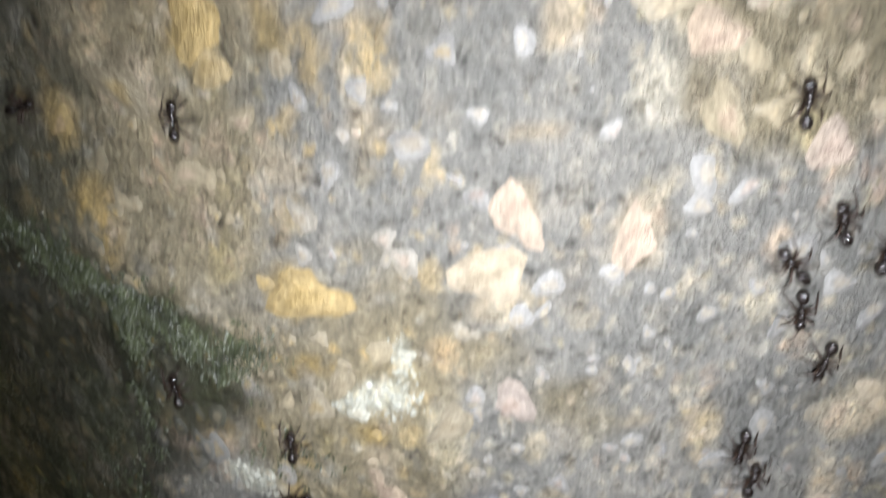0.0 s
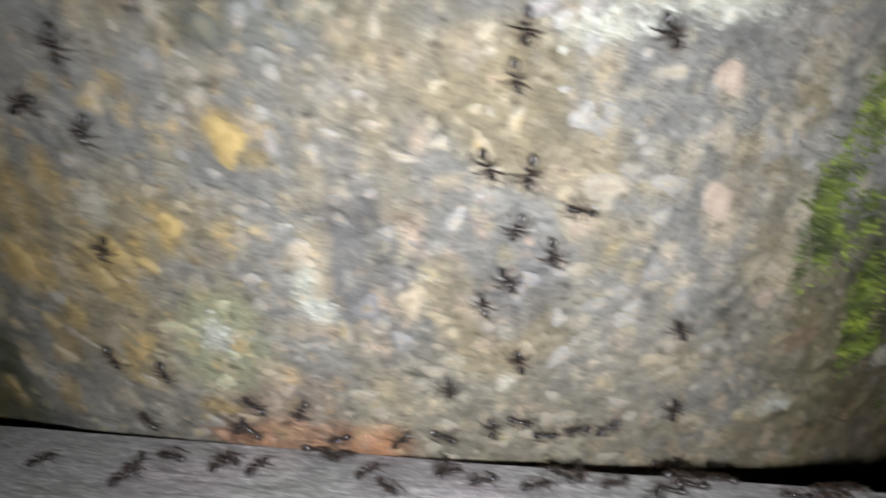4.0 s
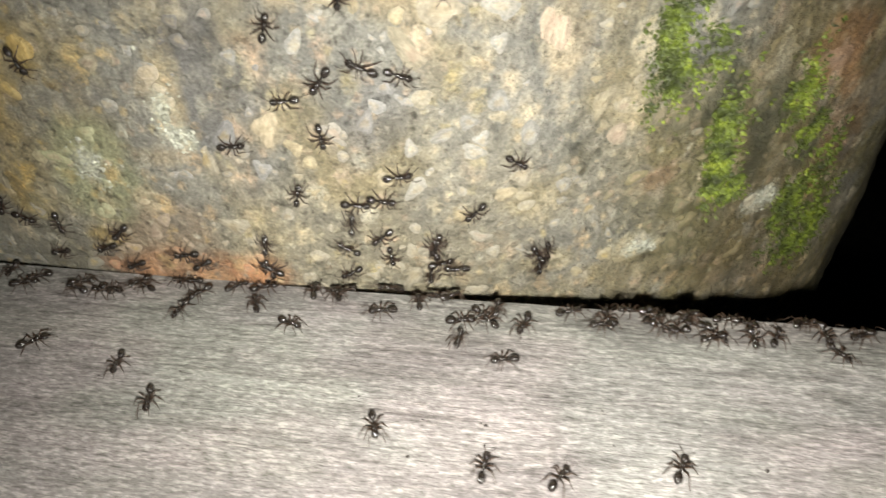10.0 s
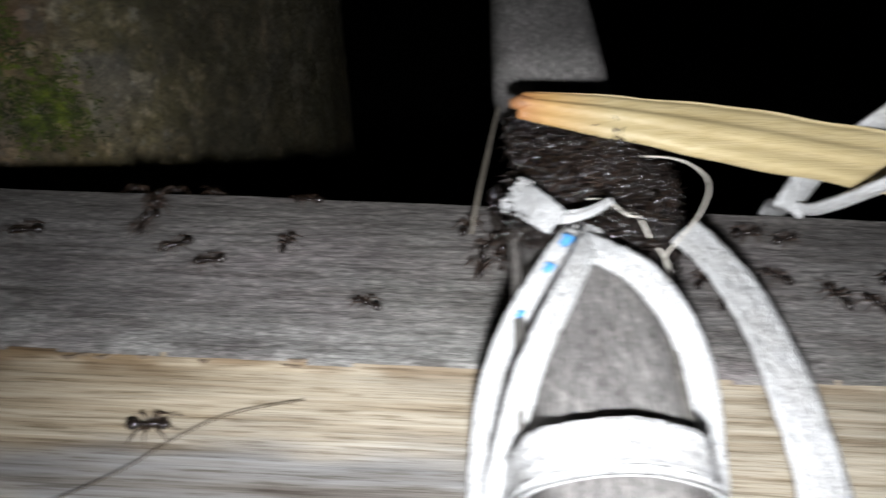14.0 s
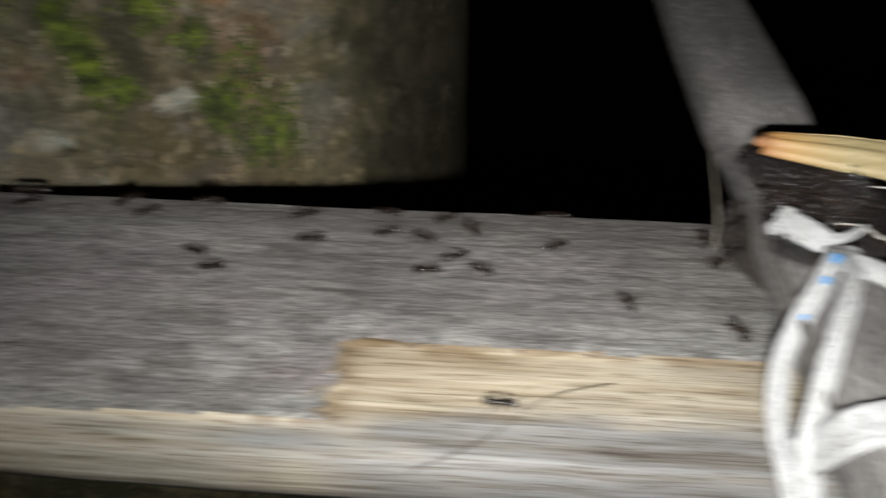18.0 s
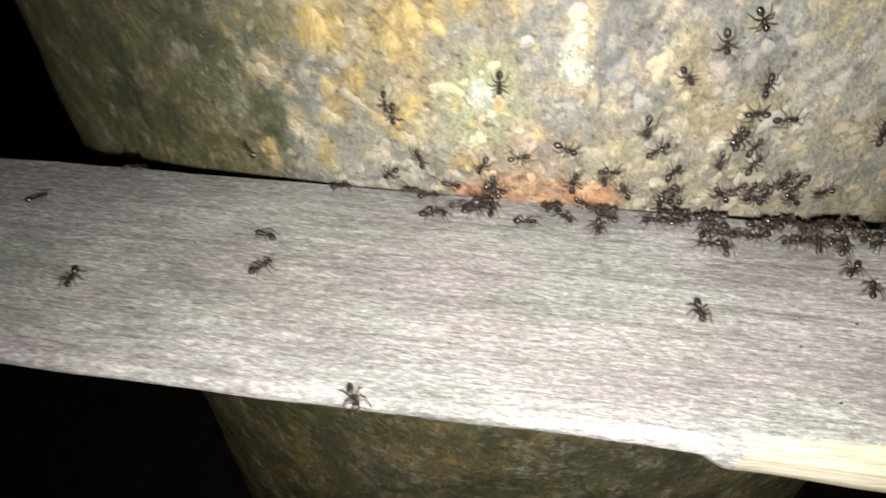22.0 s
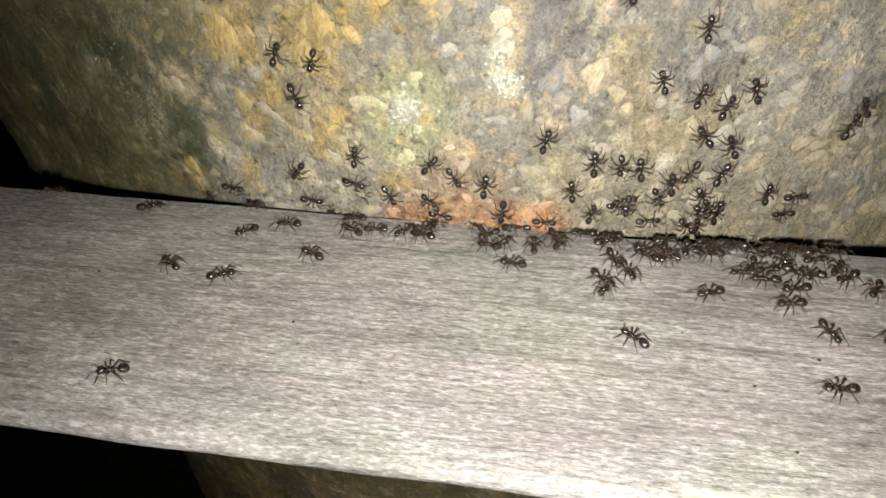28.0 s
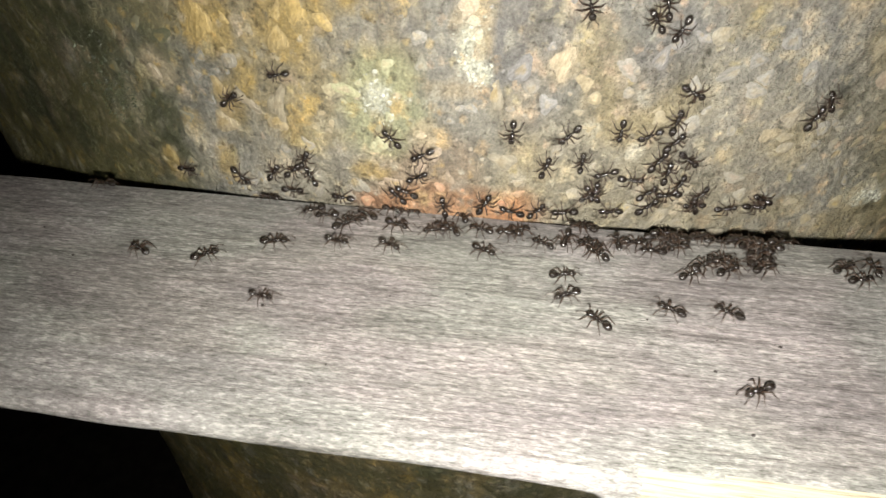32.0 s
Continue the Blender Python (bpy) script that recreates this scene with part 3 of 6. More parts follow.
def build_post():
    us = np.concatenate([np.linspace(-3.1, -1.75, 24), np.linspace(-1.7, 1.75, 430), np.linspace(1.8, 3.1, 24)])
    zs = np.concatenate([np.linspace(-0.80, -0.27, 60), np.linspace(-0.268, 0.19, 320), np.linspace(0.195, 0.6, 40)])
    u, z = (a.ravel() for a in np.meshgrid(us, zs, indexing="ij"))
    px, py, nx, ny = post_plain(u, z)
    h = post_relief(u, z)
    x, y = px + nx * h, py + ny * h
    mesh = mesh_of("shaft", np.stack([x, y, z], 1), grid_faces(len(us), len(zs)), CONCRETE)
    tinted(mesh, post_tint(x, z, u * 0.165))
    yellow = (np.clip(step(0.075, 0.03, x) * 0.95 + step(0.02, 0.0, z) * 0.35, 0, 1) * step(0.30, 0.55, fbm(u * 0.165, z, 0.020, 3, 131)))[:, None]
    rosy = (step(0.52, 0.62, fbm(u * 0.165, z, 0.022, 3, 137)) * 0.7)[:, None]
    stone = np.array([0.66, 0.58, 0.43]) * (1 - rosy) + np.array([0.62, 0.43, 0.33]) * rosy
    stone = stone * (1 - yellow) + np.array([0.60, 0.42, 0.14]) * yellow
    tinted(mesh, stone, "spot")
    mortar = post_tint(x, z, u * 0.165).mean(1)
    mesh.attributes.new("grime", "FLOAT", "POINT").data.foreach_set("value", np.clip(0.92 - (mortar - 0.05) / 0.20, 0.2, 0.92))
    part("shaft", mesh, None, post)


build_post()


# ---- the board ----
BOARD_LEFT, BOARD_RIGHT = -0.55, 0.85


def board_mask(x, y):
    """Where the grey skin has split off: the front strip, and the patch beyond it. Above 0: bare."""
    rag = 0.0030 * (value_noise(x / 0.004, y / 0.0008, 3) - 0.5) + 0.002 * (value_noise(x / 0.012, y / 0.004, 8) - 0.5)
    strip = np.minimum((-0.0515 + 0.030 * (np.clip(x, 0.08, 0.22) - 0.09) - y) * 600, (x - 0.0865 + 1.6 * rag) * 300)
    bite = 0.0024 * (fbm(y * 0.9, x * 0.3, 0.0018, 4, 151) - 0.5)
    patch = np.minimum((-0.0326 + 0.3 * rag - y) * 600, (x - 0.2145 + 0.55 * rag + 1.3 * bite) * 300)
    return np.maximum(strip, patch)


def split_grime(x, y):
    """How the pale wood is greyed by dirt and browned where the skin broke off: a factor on its colour."""
    blur = 0.9 * (fbm(x / 3, y, 0.006, 3, 141) - 0.5)
    grey = step(-0.45, 0.25, 1 - np.hypot((x - 0.262) / 0.044, (y + 0.0515) / 0.0072) + blur)[:, None] * 0.85
    grey = grey * step(0.332, 0.322, x)[:, None]
    brown = np.clip(step(0.0085, 0.0, x - 0.2145) * (x > 0.205) * step(0.30, 0.6, fbm(x, y, 0.0035, 3, 143) + 0.12) + (x > 0.205) * step(0.0045, 0.0, abs(y + 0.0335) + 0.02 * np.clip(x - 0.238, 0, 1)) * step(0.40, 0.62, fbm(x / 3, y, 0.004, 3, 147)), 0, 1)[:, None] * ((y < -0.030) * step(-0.0505, -0.0485, y))[:, None]
    far = (step(0.275, 0.235, x) * step(0.204, 0.210, x) * step(-0.051, -0.049, y))[:, None] * 0.5
    tone = 1 - far * (1 - np.array([0.92, 0.87, 0.78]))
    tone = tone * (1 - brown * (1 - np.array([0.50, 0.42, 0.33])))
    dull = (step(0.150, 0.185, x) * step(0.222, 0.208, x) * step(-0.0495, -0.0505, y))[:, None] * (0.55 + 0.45 * fbm(x / 3, y, 0.005, 3, 153))[:, None]
    tone = tone * (1 - dull) + np.array([0.52, 0.56, 0.62]) * dull
    return tone * (1 - grey) + np.array([0.40, 0.46, 0.62]) * grey


def board_top(x, y):
    """The height of the board's top."""
    x, y = np.asarray(x, float), np.asarray(y, float)
    grain = value_noise(x / 0.020, y / 0.0007, 2) * 0.5 + value_noise(x / 0.008, y / 0.0004, 5) * 0.5 - 0.5
    wave = fbm(x / 4, y, 0.010, 3, 71) - 0.5
    bare = np.clip(board_mask(x, y), 0, 1)
    return 0.00035 * grain * (1 - 0.3 * bare) + 0.0006 * wave - 0.0007 * bare - 0.0002


board = tagged(new("rail_board"), "weathered grey wooden rail board with pale split front edge", "board")


def build_board():
    xs = np.concatenate([np.linspace(BOARD_LEFT, -0.13, 60), np.linspace(-0.1295, 0.42, 900), np.linspace(0.421, BOARD_RIGHT, 60)])
    ys = np.linspace(0.0, -0.0530, 92)
    # the front edge, rounded; where the pale face is bare it stands upright and deep
    worn = [(-0.0539, -0.0008), (-0.0546, -0.0018), (-0.0547, -0.0030), (-0.0538, -0.0042), (-0.0450, -0.0120), (-0.0300, -0.0180), (-0.0020, -0.0180), (0.0004, -0.0090), (0.0002, -0.0010)]
    bare_edge = [(-0.0541, -0.0016), (-0.0548, -0.0050), (-0.0551, -0.0095), (-0.0545, -0.0132), (-0.0480, -0.0165), (-0.0300, -0.0180), (-0.0020, -0.0180), (0.0004, -0.0090), (0.0002, -0.0010)]
    rows_y = np.concatenate([ys, [p[0] for p in worn]])
    x, y = np.meshgrid(xs, rows_y, indexing="ij")
    top = len(ys)
    z = board_top(x, y)
    ragged = 0.0035 * (value_noise(x / 0.0035, y / 0.0015, 25) - 0.5)
    for k in range(len(worn)):
        # the break runs aslant down the edge
        chip = step(0.0728 + 0.0026 * min(k, 4), 0.0773 + 0.0032 * min(k, 4), x[:, top + k] + 1.7 * ragged[:, top + k])
        y[:, top + k] = worn[k][0] + (bare_edge[k][0] - worn[k][0]) * chip
        grown = (0.55 + 0.45 * step(0.085, 0.17, x[:, top + k])) if k < 4 else 1.0
        z[:, top + k] = worn[k][1] + (bare_edge[k][1] * grown - worn[k][1]) * chip
    edge = 0.0008 * (value_noise(x / 0.012, 0 * x, 21) - 0.5) + 0.0010 * (value_noise(x / 0.05, 0 * x, 23) - 0.5)
    y = y + np.where(y < -0.045, edge, 0) + np.where(abs(y) < 0.0005, edge * 0.5, 0)
    faces = grid_faces(len(xs), len(rows_y))
    verts = np.stack([x.ravel(), y.ravel(), z.ravel()], 1)
    bare = board_mask(x.ravel(), y.ravel()) > 0.5
    bare |= (verts[:, 2] < -0.0012) & (verts[:, 1] < -0.050) & (verts[:, 0] > 0.087)
    pale = bare[faces].sum(1) >= 2
    shade = np.array([0.272, 0.261, 0.257]) * (0.85 + 0.3 * fbm(x.ravel() / 3, y.ravel(), 0.012, 3, 81))[:, None]
    fx, fy = x.ravel(), y.ravel()
    green = step(0.45, 0.62, fbm(fx / 2.2, fy, 0.016, 3, 83))[:, None] * 0.4
    shade = shade * (1 - green) + shade * np.array([0.96, 1.03, 0.93]) * green
    mauve = step(0.48, 0.66, fbm(fx / 2.5, fy, 0.014, 3, 87))[:, None] * 0.6
    shade = shade * (1 - mauve) + shade * np.array([1.02, 0.93, 0.97]) * mauve
    band = step(0.52, 0.72, value_noise(fx / 0.060, fy / 0.0032, 12) * 0.6 + value_noise(fx / 0.020, fy / 0.0013, 14) * 0.4)[:, None] * 0.24
    shade = shade * (1 - band) + np.array([0.17, 0.16, 0.155]) * band
    away = step(0.13, 0.20, fx)
    crack = (np.maximum(step(0.80, 0.86, value_noise(fx / 0.030, fy / 0.0007, 19)) * 0.35, step(0.64, 0.74, value_noise(fx / 0.009, fy / 0.0010, 29)) * 0.65 * away))[:, None]
    shade = shade * (1 - crack) + np.array([0.09, 0.08, 0.075]) * crack
    # darker towards the back edge and towards the right
    darker = (step(-0.012, 0.0, y.ravel()) * 0.45 + step(0.14, 0.24, x.ravel()) * 0.50)[:, None]
    shade = shade * (1 - darker) + np.array([0.13, 0.12, 0.115]) * darker
    worn_pale = (step(0.50, 0.62, fbm(fx / 1.6, fy, 0.006, 4, 171)) * step(-0.022, -0.032, fy) * step(0.150, 0.185, fx) * 0.5)[:, None]
    shade = shade * (1 - worn_pale) + np.array([0.34, 0.335, 0.325]) * worn_pale
    for name, pick, mat, label in (("weathered_face", ~pale, OLD_WOOD, ""), ("split_face", pale, FRESH_WOOD, "pale yellow freshly split wood")):
        some = faces[pick]
        used, index = np.unique(some, return_inverse=True)
        mesh = mesh_of(name, verts[used], index.reshape(some.shape), mat)
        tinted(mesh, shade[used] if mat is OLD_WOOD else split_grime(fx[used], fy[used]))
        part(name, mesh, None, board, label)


build_board()


def build_splinters():
    rng = random.Random(53)
    bark = plain("broken_bark", (0.19, 0.145, 0.10), 0.7, vary=0.5, scale=1500)
    spots = [(0.2165 + rng.gauss(0, 0.0016), rng.uniform(-0.0500, -0.0360), 0.9) for k in range(9)] + [(rng.uniform(0.225, 0.275), -0.0336 + rng.uniform(-0.0006, 0.0004), 0.1) for _ in range(7)]
    for x, y, skew in spots:
        long, wide, a = rng.uniform(0.0008, 0.0040), rng.uniform(0.00012, 0.0005), rng.gauss(0, skew)
        c, s, z = math.cos(a), math.sin(a), float(board_top(x, y))
        verts = []
        for k in range(5):
            u = k / 4 - 0.5
            w = wide * (1 - 1.7 * abs(u)) * rng.uniform(0.7, 1.3)
            for v, h in ((-1, -0.0001), (-0.4, 0.0003), (0.5, 0.0003), (1, -0.0001)):
                verts.append((x + c * u * long - s * v * w, y + s * u * long + c * v * w, z + h + 0.0008 * max(0, u) ** 1.5))
        faces = [(4 * k + q, 4 * k + q + 1, 4 * k + q + 5, 4 * k + q + 4) for k in range(4) for q in range(3)]
        part("splinter", mesh_of("splinter", verts, faces, bark), None, board, "dark sliver of broken bark")


build_splinters()

# ---- ground far below ----
ground = tagged(new("ground", mesh_of("ground", [(-60, -60, -0.8), (60, -60, -0.8), (60, 60, -0.8), (-60, 60, -0.8)], [(0, 1, 2, 3)], EARTH)), "dark bare earth", "ground", kind="structure")


# ---- the stick across the board ----
def smooth_line(points, steps=6):
    """More points on a smooth curve through the given ones."""
    pts, fine = [Vector(p) for p in points], []
    for k in range(len(pts) - 1):
        a, b, c, d = pts[max(k - 1, 0)], pts[k], pts[k + 1], pts[min(k + 2, len(pts) - 1)]
        for q in range(steps):
            t = q / steps
            fine.append(0.5 * ((2 * b) + (c - a) * t + (2 * a - 5 * b + 4 * c - d) * t * t + (3 * b - a - 3 * c + d) * t**3))
    return fine + [pts[-1]]


def tube(name, points, radius, mat, sides=8):
    """A round bar through the points; radius may be a list."""
    points = [Vector(p) for p in points]
    radii = radius if isinstance(radius, (list, tuple)) else [radius] * len(points)
    verts, faces = [], []
    up = Vector((0.13, 0.21, 0.97))
    for k, p in enumerate(points):
        way = (points[min(k + 1, len(points) - 1)] - points[max(k - 1, 0)]).normalized()
        a = way.cross(up).normalized() if abs(way.dot(up)) < 0.95 else way.cross(Vector((1, 0, 0))).normalized()
        b = way.cross(a)
        verts += [p + radii[k] * (math.cos(w) * a + math.sin(w) * b) for w in (2 * math.pi * i / sides for i in range(sides))]
    for k in range(len(points) - 1):
        for i in range(sides):
            j = (i + 1) % sides
            faces.append((k * sides + i, k * sides + j, (k + 1) * sides + j, (k + 1) * sides + i))
    faces.append(tuple(range(sides))[::-1])
    faces.append(tuple((len(points) - 1) * sides + i for i in range(sides)))
    return mesh_of(name, verts, faces, mat)


def ribbon_flat(name, points, wide, mat):
    """A flat splinter along the points, tilted outwards."""
    side, out = Vector((0.80, 0, -0.60)), Vector((0.60, 0, 0.80))
    verts, faces = [], []
    for k, p in enumerate(points):
        w = 0.5 * wide * (0.35 + 0.65 * math.sin(math.pi * (k + 0.5) / len(points)) ** 0.5)
        for a, h in ((-1, -0.0008), (-0.7, 0.0004), (0.7, 0.0004), (1, -0.0008)):
            verts.append(Vector(p) + side * (a * w) + out * h)
    for k in range(len(points) - 1):
        faces += [(4 * k + c, 4 * k + c + 1, 4 * k + c + 5, 4 * k + c + 4) for c in range(3)]
    return mesh_of(name, verts, faces, mat)


def build_stick():
    stick = tagged(new("stick"), "grey weathered wooden stick laid across the board", "stick")
    n, m = 160, 20
    ys = np.linspace(-0.062, 0.16, n)
    a = np.linspace(0, 2 * np.pi, m, endpoint=False)
    yy, aa = np.meshgrid(ys, a, indexing="ij")
    c, s = np.cos(aa), np.sin(aa)
    wide = 0.0092 + 0.0006 * (value_noise(yy / 0.02, 0 * yy, 4) - 0.5) + 0.0008 * step(0.004, 0.02, yy)
    x = 0.2955 + (wide - 0.0009 + np.where(c < 0, 0.0028, -0.0010) * step(0.009, 0.021, yy)) * np.sign(c) * abs(c) ** 0.6
    z = 0.0076 + 0.0070 * np.sign(s) * abs(s) ** 0.6 + 0.0004 * (value_noise(aa * 2, yy / 0.03, 6) - 0.5) + 0.02 * yy + 0.0028 * step(0.006, 0.022, yy)
    verts = np.stack([x.ravel(), yy.ravel(), z.ravel()], 1)
    i, j = np.meshgrid(np.arange(n - 1), np.arange(m), indexing="ij")
    k = (j + 1) % m
    faces = np.stack([i * m + j, (i + 1) * m + j, (i + 1) * m + k, i * m + k], -1).reshape(-1, 4).tolist()
    faces += [list(range(m)), [(n - 1) * m + q for q in range(m)][::-1]]
    mesh = mesh_of("bar", verts, faces, STICK_WOOD)
    tinted(mesh, np.tile([0.215, 0.205, 0.20], (len(verts), 1)))
    part("bar", mesh, None, stick)
    for y0, y1, a0 in ((-0.058, -0.012, 0.55), (-0.050, -0.006, 2.75), (0.012, 0.110, 1.9), (0.006, 0.150, 0.75)):
        pts = []
        for q in range(14):
            y = y0 + (y1 - y0) * q / 13
            ang = a0 + 0.12 * math.sin(5 * q / 13 + a0)
            cc, ss = math.cos(ang), math.sin(ang)
            pts.append((0.2947 + 0.0093 * math.copysign(abs(cc) ** 0.6, cc), y, 0.0076 + 0.0070 * math.copysign(abs(ss) ** 0.6, ss) + 0.02 * y))
        strip = tube("bark_strip", pts, [0.0002 + 0.0006 * math.sin(math.pi * q / 13) for q in range(14)], STICK_WOOD, 6)
        tinted(strip, np.tile([0.15, 0.14, 0.13], (len(strip.vertices), 1)))
        part("bark_strip", strip, None, stick, "thin raised strip of old bark")
    brown = plain("bare_brown_wood", (0.26, 0.19, 0.11), 0.6, vary=0.4, scale=900)
    edge = [(0.3020 + 0.0003 * math.sin(q), -0.058 + 0.0036 * q, 0.0126 + 0.02 * (-0.058 + 0.0036 * q)) for q in range(9)]
    part("split_edge", ribbon_flat("split_edge", edge, 0.0022, brown), None, stick, "brown bare strip along the edge")
    return stick


build_stick()


# ---- pebbles, lichen and moss on the post ----
def pebble_mesh(name, rng, mat, wide=1.0, tall=1.0, high=0.075):
    """An irregular worn pebble, one unit across, proud of the face z = 0."""
    n = 14
    lobe, at = rng.uniform(0.10, 0.28), rng.uniform(0, 6.3)
    rough = [rng.random() - 0.5 for _ in range(n)]
    wobble = [1 + 0.5 * (0.5 * rough[i] + 0.25 * rough[i - 1] + 0.25 * rough[(i + 1) % n]) + 0.9 * lobe * math.cos(3 * 2 * math.pi * i / n + at) for i in range(n)]
    verts, faces = [], []
    for ring, (r, h) in enumerate(((1.0, -0.10), (0.72, high * 0.6), (0.30, high))):
        for i in range(n):
            a = 2 * math.pi * i / n
            verts.append((0.5 * wide * r * wobble[i] * math.cos(a), 0.5 * tall * r * wobble[i] * math.sin(a), h * (1 + 0.3 * (rng.random() - 0.5)) if ring else h))
    for ring in range(2):
        for i in range(n):
            j = (i + 1) % n
            faces.append((ring * n + i, ring * n + j, (ring + 1) * n + j, (ring + 1) * n + i))
    faces.append(tuple(2 * n + i for i in range(n)))
    mesh = mesh_of(name, verts, faces, mat)
    mesh.attributes.new("rim", "FLOAT", "POINT").data.foreach_set("value", [1.0] * n + [0.62] * n + [0.12] * n)
    return mesh


def on_post(x, z, turn=0.0, lift=0.0):
    """A pose on the post's face: its z axis points outwards, its y axis up, turned by turn radians."""
    p, n = post_at(x, z, lift)
    n = Vector(n).normalized()
    right = Vector((0, 0, 1)).cross(n).normalized()
    up = n.cross(right)
    m = Matrix((right, up, n)).transposed().to_4x4()
    return Matrix.Translation(Vector(p)) @ m @ Matrix.Rotation(turn, 4, "Z")


def kind_of_pebble(rng, x, z):
    ochre = 0.42 if x < 0.035 else 0.05
    if z < 0.012:
        ochre += 0.15
    pick = rng.random()
    if pick < ochre:
        return "ochre"
    return rng.choice(["cream", "cream", "cream", "tan", "tan", "tan", "pink", "cream"])


# x, z, width and height in millimetres
BIG_PEBBLES = {
    "cream": [(0.0566, 0.1245, 9, 7), (0.1009, 0.0512, 6, 5), (0.1137, 0.0222, 3.5, 4.5), (0.1110, 0.0183, 4, 3.5), (0.0722, 0.0571, 4, 1.8), (0.1615, 0.0031, 5, 4), (0.0767, 0.0294, 3, 3.6), (0.0723, 0.0325, 3.4, 6), (0.108, 0.067, 5, 3)],
    "ochre": [(0.0260, 0.1519, 6, 8), (0.0270, 0.1474, 5, 5), (0.0353, 0.1215, 9, 6), (0.0488, 0.0600, 5, 7), (0.0262, 0.0403, 4, 6), (0.0361, 0.0458, 4, 7), (0.0188, 0.0177, 4.5, 5), (0.0060, 0.0155, 5, 5), (0.0065, 0.0366, 5, 8), (0.0364, 0.0805, 4, 5), (0.0310, 0.0650, 4, 4)],
    "pink": [(0.1700, 0.0323, 9, 5), (0.1835, 0.0084, 4, 4), (0.1790, 0.0150, 3, 4), (0.1760, 0.0020, 4, 3), (0.0599, 0.1330, 5, 9), (0.0726, 0.1304, 5, 9), (0.0773, 0.1494, 6, 5), (0.0897, 0.1391, 5, 5), (0.1176, 0.0482, 4.5, 11), (0.1775, 0.0086, 4, 4), (0.0432, 0.0920, 4, 9), (0.0594, 0.1076, 4.5, 5), (0.130, 0.027, 4, 4), (0.115, 0.067, 4, 7)],
}


def build_pebbles():
    rng = random.Random(11)
    shapes = {kind: [pebble_mesh("pebble", rng, mat) for _ in range(5)] for kind, mat in PEBBLES.items()}
    taken = []

    def free(x, z, r):
        return all((x - a) ** 2 + (z - b) ** 2 > (0.75 * (r + c)) ** 2 for a, b, c in taken)

    def one(x, z, w, h, kind, turn):
        ob = part("pebble", rng.choice(shapes[kind]), None, post)
        ob.matrix_basis = on_post(x, z, turn, -0.00002) @ Matrix.Diagonal((1.2 * w, 1.2 * h, min(w, h) * 0.6, 1))
        ob.color = (*post_tint(np.array([x]), np.array([z]), np.array([x - POST_X]))[0], 1)
        taken.append((x, z, 0.5 * max(w, h)))
        return ob

    for kind, some in BIG_PEBBLES.items():
        for x, z, w, h in some:
            big = one(x, z, w / 1000, h / 1000, kind, rng.uniform(-0.3, 0.3))
            big.color = [0.65 * a + 0.35 * b for a, b in zip(big.color, (*STONES[kind], 1))]
    count = 0
    while count < 200:
        x, z = rng.uniform(-0.03, 0.165), rng.uniform(-0.004, 0.155)
        r = 0.5 * rng.uniform(0.0016, 0.0038)
        if free(x, z, r):
            stretch = rng.uniform(0.8, 2.2)
            one(x, z, 2 * r, 2 * r * stretch, kind_of_pebble(rng, x, z), rng.gauss(0, 0.4))
            count += 1
    # the small ones, and those farther off, as loose grit in one mesh for each colour
    verts, faces, rims, tints = ({k: [] for k in PEBBLES} for _ in range(4))
    for _ in range(4200):
        x, z = rng.uniform(-0.135, 0.172), rng.uniform(-0.24, 0.19)
        seen = -0.005 < z < 0.17 and -0.03 < x < 0.17
        if not seen and (rng.random() < 0.82 or x < -0.075):
            continue
        r = 0.5 * rng.choice((0.0007, 0.0010, 0.0012, 0.0016, 0.0020, 0.0026, 0.0032)) * (1 if seen else 1.3)
        if seen and not all((x - a) ** 2 + (z - b) ** 2 > (0.8 * (r + c)) ** 2 for a, b, c in taken):
            continue
        kind = kind_of_pebble(rng, x, z)
        shape = rng.choice(shapes[kind])
        m = on_post(x, z, rng.uniform(0, 6.3)) @ Matrix.Diagonal((2 * r, 2 * r * rng.uniform(0.8, 1.9), 0.9 * r, 1))
        base = len(verts[kind])
        verts[kind] += [m @ v.co for v in shape.vertices]
        faces[kind] += [[base + i for i in p.vertices] for p in shape.polygons]
        rims[kind] += [1.0] * 14 + [0.62] * 14 + [0.12] * 14
        tints[kind] += [(x, z)] * 42
    for kind in PEBBLES:
        mesh = mesh_of("grit", verts[kind], faces[kind], GRIT[kind])
        at = np.array(tints[kind])
        tinted(mesh, post_tint(at[:, 0], at[:, 1], at[:, 0] - POST_X))
        mesh.attributes.new("rim", "FLOAT", "POINT").data.foreach_set("value", rims[kind])
        tagged(part("grit", mesh, None, post), kind="stuff")


build_pebbles()

